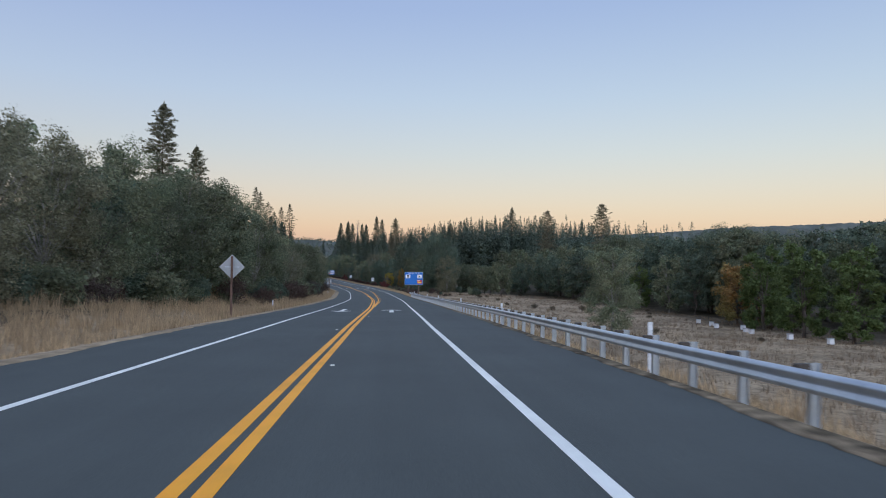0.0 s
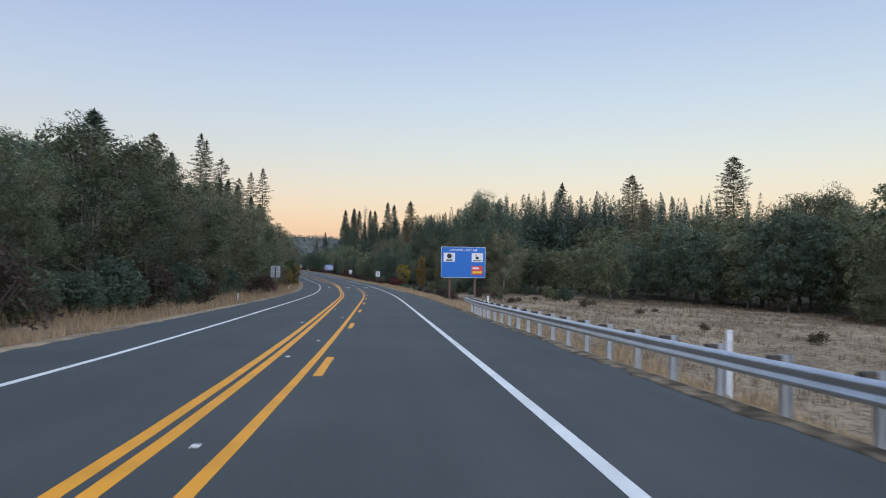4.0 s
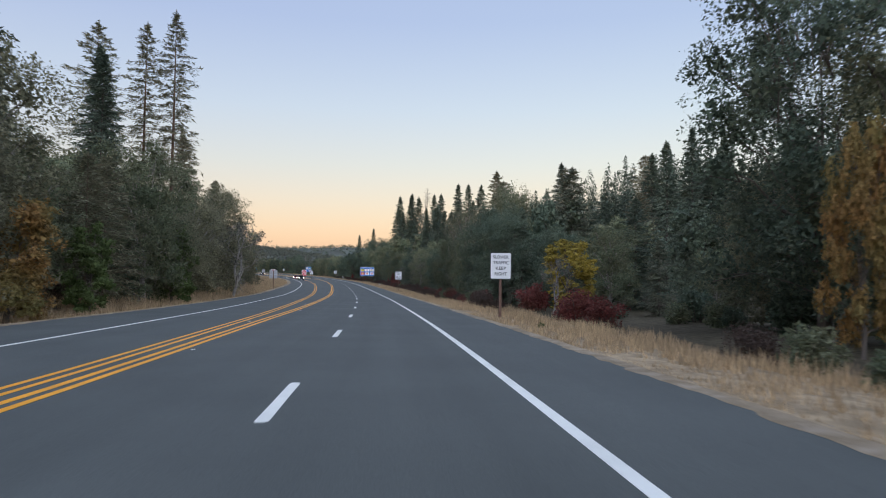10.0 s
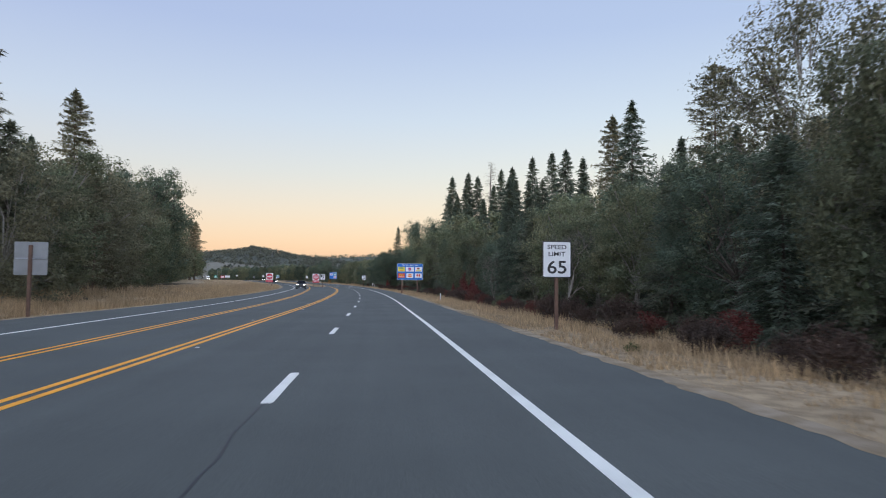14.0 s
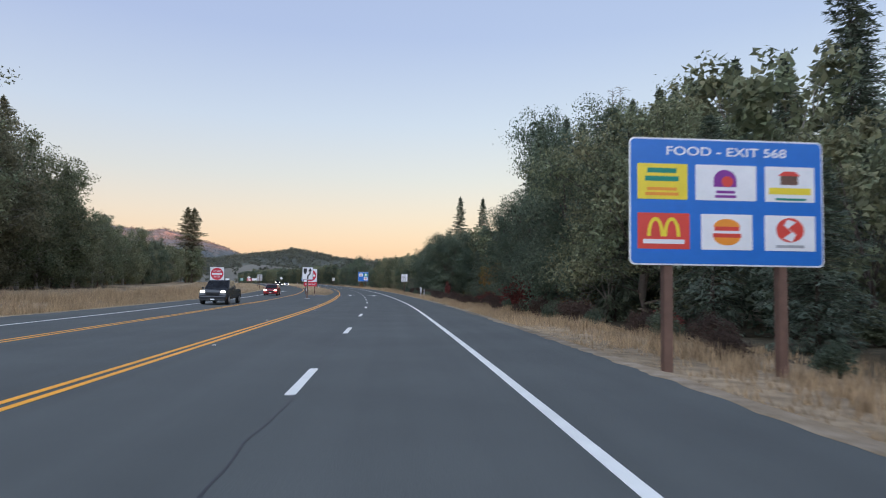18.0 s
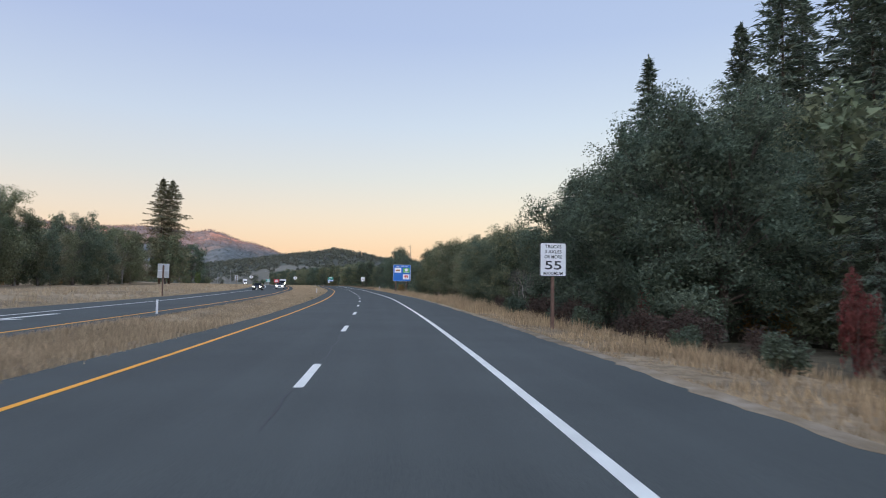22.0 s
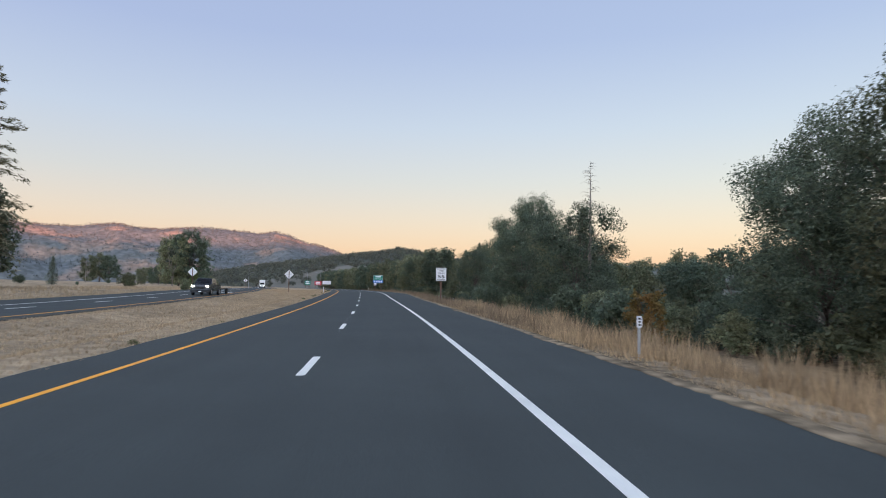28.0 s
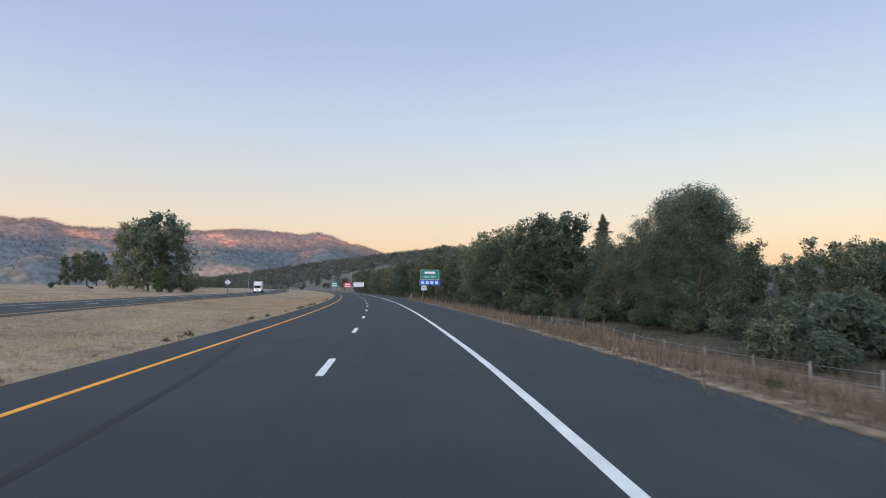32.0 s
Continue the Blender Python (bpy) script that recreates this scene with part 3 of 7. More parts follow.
def words(text, height, width, x, z, y, material, parent, label=""):
    """Letters of the built-in font as a mesh, centred at x and z on the face y, fitted to that height and width."""
    cu = bpy.data.curves.new("lettering", "FONT")
    cu.body, cu.size, cu.align_x, cu.align_y, cu.extrude, cu.offset = text, 1.0, "CENTER", "CENTER", 0.004, 0.012
    tmp = bpy.data.objects.new("lettering", cu)
    me = bpy.data.meshes.new_from_object(tmp)
    bpy.data.objects.remove(tmp)
    xs, ys = [v.co.x for v in me.vertices], [v.co.y for v in me.vertices]
    w, h = max(xs) - min(xs), max(ys) - min(ys)
    mx, my = (max(xs) + min(xs)) / 2, (max(ys) + min(ys)) / 2
    kx, kz = width / w, height / h
    # one part for each word: cut at the wide gaps
    spans = sorted((min(me.vertices[i].co.x for i in p.vertices), max(me.vertices[i].co.x for i in p.vertices)) for p in me.polygons)
    cuts, reach = [], spans[0][1]
    for a, b in spans:
        if a - reach > 0.14:
            cuts.append((a + reach) / 2)
        reach = max(reach, b)
    for v in me.vertices:
        v.co = Vector((x + (v.co.x - mx) * kx, y - v.co.z, z + (v.co.y - my) * kz))
    limits = [-1e9] + [x + (c - mx) * kx for c in cuts] + [1e9]
    made = None
    for a, b in zip(limits, limits[1:]):
        bm = bmesh.new()
        bm.from_mesh(me)
        bmesh.ops.delete(bm, geom=[v for v in bm.verts if not a < v.co.x < b], context="VERTS")
        made = part("lettering", bm, material, parent, label)
    bpy.data.meshes.remove(me)
    return made


def ribbon(name, s0, s1, centre, half, material, label, up=0.004, step=4.0, category="road marking", shift=0.0):
    """A painted line along the road: a strip with its own thickness."""
    n = max(2, int((s1 - s0) / step))
    verts, faces = [], []
    for k in range(n + 1):
        s = s0 + (s1 - s0) * k / n
        c = float(centre(s)) + shift
        for d, z in ((-half, up), (half, up), (half, 0.001), (-half, 0.001)):
            verts.append(at(s, c + d, z))
        if k:
            a = 4 * (k - 1)
            for q in range(4):
                faces.append((a + q, a + (q + 1) % 4, a + 4 + (q + 1) % 4, a + 4 + q))
    faces += [(0, 3, 2, 1), (4 * n, 4 * n + 1, 4 * n + 2, 4 * n + 3)]
    me = mesh_of(name, verts, faces, [material])
    bm = bmesh.new()
    bm.from_mesh(me)
    bmesh.ops.recalc_face_normals(bm, faces=bm.faces)
    bm.to_mesh(me)
    bm.free()
    return tagged(new(name, me), label, category, "", "structure")
# ---- ground and road ----
R_OUT = [0, 0.35, 0.9, 1.6, 2.4, 3.4, 4.6, 6, 8, 10.5, 14, 19, 26, 36, 50, 70, 95, 130, 190, 300, 520, 900, 1600, 2800]
L_OUT = [0, 0.35, 0.9, 1.6, 2.4, 3.4, 4.6, 6, 8, 10.5, 14, 19, 26, 36, 50, 70, 95, 130, 190, 300, 520, 900]
# near 240 the dark litter starts early, standing in for shade under trees
FOREST_R = table([(-200, 300), (0, 74), (150, 62), (180, 55), (230, 40), (240, 13), (262, 8), (330, 7.5), (560, 8), (620, 9), (700, 11), (712, 30), (745, 30), (755, 10), (785, 11), (795, 13), (860, 14), (900, 12)])
FOREST_L = table([(-200, 7), (0, 6.5), (200, 5), (330, 4.5), (420, 8), (470, 22), (560, 32), (640, 40), (720, 70), (800, 300)])


def lay_ground():
    stations = [-1500, -900, -500, -300, -200, -120, -80] + list(np.arange(-60, 1000, 4.0)) + list(np.arange(1000, 1560, 20.0)) + [1700, 2000, 2500, 3300]
    verts, faces, cover = [], [], []
    width = None
    for s in stations:
        r, l = float(PAVE_R(s)), float(PAVE_L(s))
        b, c = (float(MED_R(s)), float(MED_L(s))) if s > NOSE else (-7.9, -8.3)
        row = []
        for e in reversed(L_OUT):
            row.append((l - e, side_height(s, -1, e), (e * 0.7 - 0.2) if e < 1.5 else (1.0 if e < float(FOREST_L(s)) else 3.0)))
        row += [(l + 0.3, -0.06, 0.2), (c - 0.3, -0.06, 0.2)]
        for k in range(7):
            u = c + (b - c) * k / 6
            deep = (-0.05 if k in (0, 6) else (0.02 if k in (1, 5) else 0.0 - 0.25 * smooth(2, 6, b - c))) if s > NOSE else -0.06
            row.append((u, deep, 1.0))
        row += [(b + 0.3, -0.06, 0.2), (r - 0.3, -0.06, 0.2)]
        # past 700 the ground is darkened for russet grass and for deeper shade
        for e in R_OUT:
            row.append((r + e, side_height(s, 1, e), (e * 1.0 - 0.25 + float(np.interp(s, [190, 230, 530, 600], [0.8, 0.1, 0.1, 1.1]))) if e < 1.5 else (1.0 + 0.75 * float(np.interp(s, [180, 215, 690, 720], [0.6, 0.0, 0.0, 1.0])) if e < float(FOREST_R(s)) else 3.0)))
        width = len(row)
        for u, z, k in row:
            verts.append(at(s, u, z))
            cover.append(k)
    for i in range(len(stations) - 1):
        for j in range(width - 1):
            a = i * width + j
            faces.append((a, a + 1, a + width + 1, a + width))
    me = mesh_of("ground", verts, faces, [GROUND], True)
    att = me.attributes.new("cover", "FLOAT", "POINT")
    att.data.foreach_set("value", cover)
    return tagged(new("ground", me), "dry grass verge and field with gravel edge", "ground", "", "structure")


lay_ground()


def pavement(name, s0, s1, left, right, label, step=4.0):
    n = int((s1 - s0) / step)
    verts, faces, where = [], [], []
    cols = 7
    for k in range(n + 1):
        s = s0 + (s1 - s0) * k / n
        l, r = float(left(s)), float(right(s))
        wob = 0.10 * noise.noise(Vector((s * 0.35, 3.0, 0))) + 0.05 * noise.noise(Vector((s * 1.3, 9.0, 0)))
        wo2 = 0.10 * noise.noise(Vector((s * 0.35, 30.0, 0))) + 0.05 * noise.noise(Vector((s * 1.3, 39.0, 0)))
        for j in range(cols):
            u = l + wo2 + (r + wob - l - wo2) * j / (cols - 1)
            verts.append(at(s, u, 0.0))
            where.append((u * 1.3, s * 0.03, 0.0))
        verts.append(at(s, r + wob + 0.03, -0.14))
        verts.append(at(s, l + wo2 - 0.03, -0.14))
        where += [(r * 1.3, s * 0.03, 0.0), (l * 1.3, s * 0.03, 0.0)]
    w = cols + 2
    for k in range(n):
        a = k * w
        for j in range(cols - 1):
            faces.append((a + j, a + j + 1, a + w + j + 1, a + w + j))
        faces.append((a + cols - 1, a + cols, a + w + cols, a + w + cols - 1))
        faces.append((a + cols + 1, a, a + w, a + w + cols + 1))
    me = mesh_of(name, verts, faces, [ASPHALT])
    lane = me.attributes.new("lane", "FLOAT_VECTOR", "POINT")
    lane.data.foreach_set("vector", np.array(where, np.float32).ravel())
    fresh = me.attributes.new("fresh", "FLOAT", "POINT")
    fresh.data.foreach_set("value", np.interp([q[1] / 0.03 for q in where], [90, 200, 470, 620, 720], [0.35, 0.0, 0.0, 0.6, 1.0]))
    return tagged(new(name, me), label, "road", "", "structure")


pavement("road", -300, NOSE, PAVE_L, PAVE_R, "grey asphalt highway with painted lines", 3.0)
pavement("road_east", NOSE, 1500, MED_R, PAVE_R, "grey asphalt two-lane carriageway", 3.0)
pavement("road_west", NOSE, 1500, PAVE_L, MED_L, "grey asphalt opposing carriageway beyond median", 3.0)

ribbon("edge_line", -200, 1400, EDGE, 0.085, WHITE_LINE, "solid white edge line on asphalt")
ribbon("edge_line_west", -200, 1400, WHITE_OPP, 0.08, WHITE_LINE, "solid white edge line of opposing lane")
for sh in (-1, 1):
    ribbon("yellow_line", -200, 228, YELLOW, 0.084, YELLOW_LINE, "one of a pair of yellow centre lines", shift=0.138 * sh)
    ribbon("yellow_line", 228, NOSE + 10, YELLOW, 0.068, YELLOW_LINE, "one of a pair of yellow centre lines", shift=0.14 * sh)
ribbon("yellow_line", NOSE + 10, 1400, YELLOW, 0.065, YELLOW_LINE, "solid yellow line beside the median")
ribbon("yellow_line", 63, 221, INNER, 0.075, YELLOW_LINE, "solid yellow line closing the added lane")
ribbon("yellow_line", 221, 226.2, INNER, 0.065, YELLOW_WORN, "worn pale end of the yellow line")
ribbon("yellow_line", 220.6, 223.7, INNER, 0.06, YELLOW_WORN, "worn yellow dash beside the line's end", shift=0.27)
ribbon("yellow_line", 56, 87.2, table([(56, -1.61), (63, -1.55), (70, -1.47), (77, -1.40), (87, -1.27)]), 0.072, YELLOW_LINE, "solid yellow line beside the added lane")
for sh in (-0.15, 0.15):
    ribbon("yellow_line", 226, 500, YELLOW_OPP, 0.06, YELLOW_LINE, "one of a pair of yellow lines of opposing lane", shift=sh)
ribbon("yellow_line", 500, 1400, YELLOW_OPP, 0.075, YELLOW_LINE, "solid yellow line of opposing carriageway")
for s0, s1 in ((270, 318), (322, 352), (360, 404), (409, 462), (470, 508), (540, 566), (600, 633), (652, 668), (700, 722), (748, 770)):
    ribbon("tar_seam", s0, s1, lambda s: EDGE(s) - 3.5 + 0.05 * np.sin(s * 0.3) + 0.035 * np.sin(s * 1.7) + 0.02 * np.sin(s * 4.1), 0.016, SEAL, "thin dark crack along the joint between lanes", up=0.002, step=0.5)

for path in (((759.5, -0.7), (763, -1.5), (768, -2.8), (775, -4.5)), ((759, 0.9), (763.6, -0.1), (767.3, -1.1), (772, -2.25), (780, -4.0)), ((779, -3.2), (782.5, -3.34), (787.5, -3.66), (794, -4.3))):
    ribbon("skid_mark", path[0][0], path[-1][0], table(path), 0.08, SKID, "faint dark tyre skid mark on asphalt", up=0.002, step=1.0, category="skid mark")


def dash_mesh(name, length, half, material):
    bm = bmesh.new()
    rim = [(half * x, y) for x, y in ((-0.7, 0.0), (0.55, 0.01), (0.95, 0.06), (1.0, 0.12), (0.96, length * 0.5), (1.0, length - 0.10), (0.8, length - 0.03), (0.3, length), (-0.6, length - 0.01), (-0.95, length - 0.07), (-1.0, length - 0.14), (-0.97, length * 0.4), (-1.0, 0.1), (-0.93, 0.04))]
    top = [bm.verts.new((x, y, 0.004)) for x, y in rim]
    low = [bm.verts.new((x * 1.02, y, 0.0005)) for x, y in rim]
    bm.faces.new(top)
    for k in range(len(rim)):
        j = (k + 1) % len(rim)
        bm.faces.new((top[k], low[k], low[j], top[j]))
    me = bpy.data.meshes.new(name)
    bm.to_mesh(me)
    bm.free()
    me.materials.append(material)
    return me


def lay_dash(me, name, s, u, label, turn=0.0):
    ob = new(name, me)
    h = math.degrees(heading(s + 1.5)) + turn
    ob.matrix_basis = pose(*at(s, u), math.degrees(math.atan((road_z(s + 3) - road_z(s)) / 3)), 0, h)
    return tagged(ob, label, "road marking", "lane dashes", "structure")


WHITE_DASH = dash_mesh("lane_dash", 3.05, 0.082, WHITE_LINE)
YELLOW_DASH = dash_mesh("lane_dash", 3.05, 0.085, YELLOW_LINE)
for k in range(9, 19):
    lay_dash(YELLOW_DASH, "yellow_dash", 108.6 + 12.19 * (k - 10), float(INNER(108.6 + 12.19 * (k - 10))) + 0.30, "short yellow dash beside a solid line")
for k in range(19, 100):
    s = 6.9 + 12.19 * k
    s += float(np.interp(s, [230, 250, 274, 298, 440, 600, 760], [-1.05, -1.0, -0.8, -0.42, -0.4, -0.1, 0.0]))
    lay_dash(WHITE_DASH, "white_dash", s, float(EDGE(s)) - 3.5, "worn white lane dash on asphalt")
for k in range(52, 100):
    s = 6.9 + 12.19 * k
    if s > 690:
        lay_dash(WHITE_DASH, "white_dash", s, float(YELLOW_OPP(s)) - 3.6, "worn white lane dash on asphalt")


def arrow_mesh():
    """A painted straight lane arrow with a broad open head, 6.4 m long."""
    bm = outline([(-0.17, 0.0), (0.17, 0.0), (0.14, 4.75), (-0.14, 4.75)], 0, 0.004)
    head = outline([(0.0, 6.4), (0.80, 4.5), (0.48, 4.5), (0.0, 5.55), (-0.48, 4.5), (-0.80, 4.5)], 0, 0.004)
    tmp = bpy.data.meshes.new("tmp")
    head.to_mesh(tmp)
    head.free()
    bm.from_mesh(tmp)
    bpy.data.meshes.remove(tmp)
    for v in bm.verts:
        v.co = Vector((v.co.x, v.co.z, 0.005 - v.co.y))
    bmesh.ops.recalc_face_normals(bm, faces=bm.faces)
    me = bpy.data.meshes.new("lane_arrow")
    bm.to_mesh(me)
    bm.free()
    me.materials.append(WHITE_LINE)
    return me


ARROW = arrow_mesh()
for s, u, turn in ((22.7 + 24.2 - 0.4, 0.0, 0), (53.5, -3.7, 180), (226.1, 0.46, 0), (226.1, -3.1, 0), (231.4, -6.9, 180), (529.6, 0.2, 0), (529.4, -3.2, 0), (565.0, -15.2, 180), (770.0, -18.6, 180), (785.0, -22.6, 180)):
    ob = new("lane_arrow", ARROW)
    ob.matrix_basis = pose(*at(s, u), math.degrees(math.atan((road_z(s + 5) - road_z(s)) / 5)) * (1 if not turn else -1), 0, math.degrees(heading(s + 3)) + turn)
    tagged(ob, "white painted arrow on asphalt lane", "road marking", "lane arrows", "structure")

# raised markers beside the yellow lines
MARKER = bmesh.new()
box(MARKER, -0.05, 0.05, -0.045, 0.045, 0.0, 0.016, 0.01)
mk = bpy.data.meshes.new("road_marker")
MARKER.to_mesh(mk)
MARKER.free()
mk.materials.append(WHITE_LINE)
for k in range(0, 44):
    s = 2.0 + 12.19 * k
    ob = new("road_marker", mk)
    ob.matrix_basis = put(s, float(YELLOW(s)) + (0.42 if k % 2 else -0.42), up=0.0)
    tagged(ob, "small pale raised marker on road", "road marker", "raised markers")
    if 60 < s < 222:
        ob = new("road_marker", mk)
        ob.matrix_basis = put(s + 4, float(INNER(s)) - 0.35, up=0.0)
        tagged(ob, "small pale raised marker on road", "road marker", "raised markers")


# ---- distant hills ----
def ridge(name, label, material, az0, az1, dist, depth, prof, base=-40.0, cols=160, seed=1, origin=(-60.0, 600.0), trees=4.5):
    """A wooded ridge seen far off: azimuths in degrees left of +y, heights by the profile."""
    rnd = random.Random(seed)
    a = [p[0] for p in prof]
    hh = [p[1] for p in prof]
    verts, faces = [], []
    rows_ = [(k / 36, math.sin(k / 36 * math.pi / 2) ** 0.9) for k in range(37)] + [(1.5, 0.7), (2.2, 0.0)]
    for k in range(cols + 1):
        az_ = az0 + (az1 - az0) * k / cols
        top = float(np.interp(az_, a, hh))
        t = radians(az_)
        for d, f in rows_:
            q = dist + depth * d
            x, y = origin[0] - q * math.sin(t), origin[1] + q * math.cos(t)
            fold = noise.noise(Vector((x * 0.004, y * 0.004, seed))) * 0.34 * top * math.sin(math.pi * min(f, 1.0)) + noise.noise(Vector((x * 0.02, y * 0.02, seed))) * 0.03 * top * f
            canopy = trees * (noise.noise(Vector((x * 0.045, y * 0.045, seed + 7.0))) + 0.6 * (rnd.random() - 0.4)) if f > 0.05 else 0.0
            verts.append((x, y, base + (top - base) * f + fold + canopy))
    w = len(rows_)
    for k in range(cols):
        for j in range(w - 1):
            p = k * w + j
            faces.append((p, p + w, p + w + 1, p + 1))
    me = mesh_of(name, verts, faces, [material], True)
    return tagged(new(name, me), label, "hill", "", "structure")


DRY_HILL = ridge("backdrop_hill", "distant hill with burnt dry slopes and haze-tinted woods", HILL_DRY, 24, 75, 2200, 900, [(24, 60), (27, 125), (28.2, 154), (29.3, 169), (30.4, 181), (32, 216), (33.1, 230), (34.5, 215), (35.6, 222), (37.1, 228), (38.8, 230), (40.6, 224), (41.9, 216), (43.6, 221), (44.9, 233), (46.2, 226), (47.7, 211), (49.5, 212), (51.2, 217), (52.6, 240), (54, 232), (58, 246), (62, 262), (75, 250)], seed=3, cols=320)
VALLEY_HILL = ridge("backdrop_hill", "low distant wooded hills along the valley", HILL_WOOD, -4, 30, 1900, 500, [(-4, 70), (2, 80), (6, 88), (10, 92), (14, 84), (18, 80), (22, 84), (26, 70), (30, 60)], seed=5, cols=260)
ridge("backdrop_hill", "dark wooded ridge beyond the field", HILL_WOOD, -75, -2, 1700, 500, [(-75, 150), (-55, 150), (-40, 140), (-30, 120), (-20, 100), (-10, 80), (-2, 70)], seed=8, cols=300)
LOW_HILL = ridge("backdrop_hill", "low rolling hill covered with oak woodland", HILL_WOOD, 10.7, 40.7, 1100, 260, [(10.7, 24), (14.7, 36), (18.7, 46.4), (21.7, 59.2), (23.2, 64), (25.7, 54.4), (27.7, 49.6), (30.7, 38.4), (33.7, 28.8), (36.7, 16), (40.7, 0)], base=-20, seed=9, cols=220, trees=2.0)
PALE_SLOPE = ridge("backdrop_hill", "pale dry grass slope below wooded hill", SLOPE, 22.7, 34.7, 860, 170, [(22.7, 16.8), (25.7, 22.4), (27.7, 24.5), (28.7, 21), (30.7, 13.3), (32.7, 5.6), (34.7, -2.8)], base=-14, seed=12, cols=120, trees=0.5)
# an unseen ridge added in the west, so that its shadow covers the valley
ridge("backdrop_hill", "added unseen wooded ridge behind, shading the valley", HILL_WOOD, 110, 290, 1500, 700, [(110, 240), (140, 268), (170, 280), (200, 278), (215, 276), (230, 272), (250, 255), (290, 235)], seed=11, cols=160, origin=(0.0, 0.0))


# ---- trees ----
def cards(centres, sizes, rnd, flat=0.0, long_=1.0, face=None, along=None):
    """Small leaf sprays at the given places; face turns their broad sides, along lays their length."""
    c = np.asarray(centres, float)
    n = len(c)
    unit = lambda q: q / (np.linalg.norm(q, axis=1, keepdims=True) + 1e-9)
    a = rnd.normal(size=(n, 3)) if along is None else along + rnd.normal(size=(n, 3)) * 0.35
    a[:, 2] *= 1 - flat
    a = unit(a)
    b = rnd.normal(size=(n, 3))
    if face is not None:
        b = np.cross(unit(face), a)
    b[:, 2] *= 1 - flat
    b -= (b * a).sum(1, keepdims=True) * a
    b = unit(b)
    s = np.asarray(sizes, float)[:, None]
    k = rnd.uniform(0.5, 1.0, size=(n, 1))
    v = np.stack([c - a * s * 0.8 * long_ - b * s * 0.6 * k / long_, c + a * s * long_ + b * s * 0.15 * k, c - a * s * 0.3 * k + b * s * 0.9 * k / long_], 1)
    return v.reshape(-1, 3)


def card_mesh(name, verts, material):
    n = len(verts) // 3
    me = bpy.data.meshes.new(name)
    me.vertices.add(3 * n)
    me.vertices.foreach_set("co", np.ascontiguousarray(verts, np.float32).ravel())
    me.loops.add(3 * n)
    me.loops.foreach_set("vertex_index", np.arange(3 * n, dtype=np.int32))
    me.polygons.add(n)
    me.polygons.foreach_set("loop_start", np.arange(0, 3 * n, 3, dtype=np.int32))
    me.update(calc_edges=True)
    me.materials.append(material)
    return me


def limb(verts, faces, pts, radii, n=6):
    """A bent tapering limb through the points, added to the lists."""
    base = len(verts)
    for k, (p, r) in enumerate(zip(pts, radii)):
        d = Vector(pts[min(k + 1, len(pts) - 1)]) - Vector(pts[max(k - 1, 0)])
        t = d.to_track_quat("Z", "Y").to_matrix()
        for j in range(n):
            g = 2 * math.pi * j / n
            verts.append(tuple(Vector(p) + t @ Vector((r * math.cos(g), r * math.sin(g), 0))))
    for k in range(len(pts) - 1):
        for j in range(n):
            a, b = base + k * n + j, base + k * n + (j + 1) % n
            faces.append((a, b, b + n, a + n))
    faces.append(tuple(base + (len(pts) - 1) * n + j for j in range(n)))


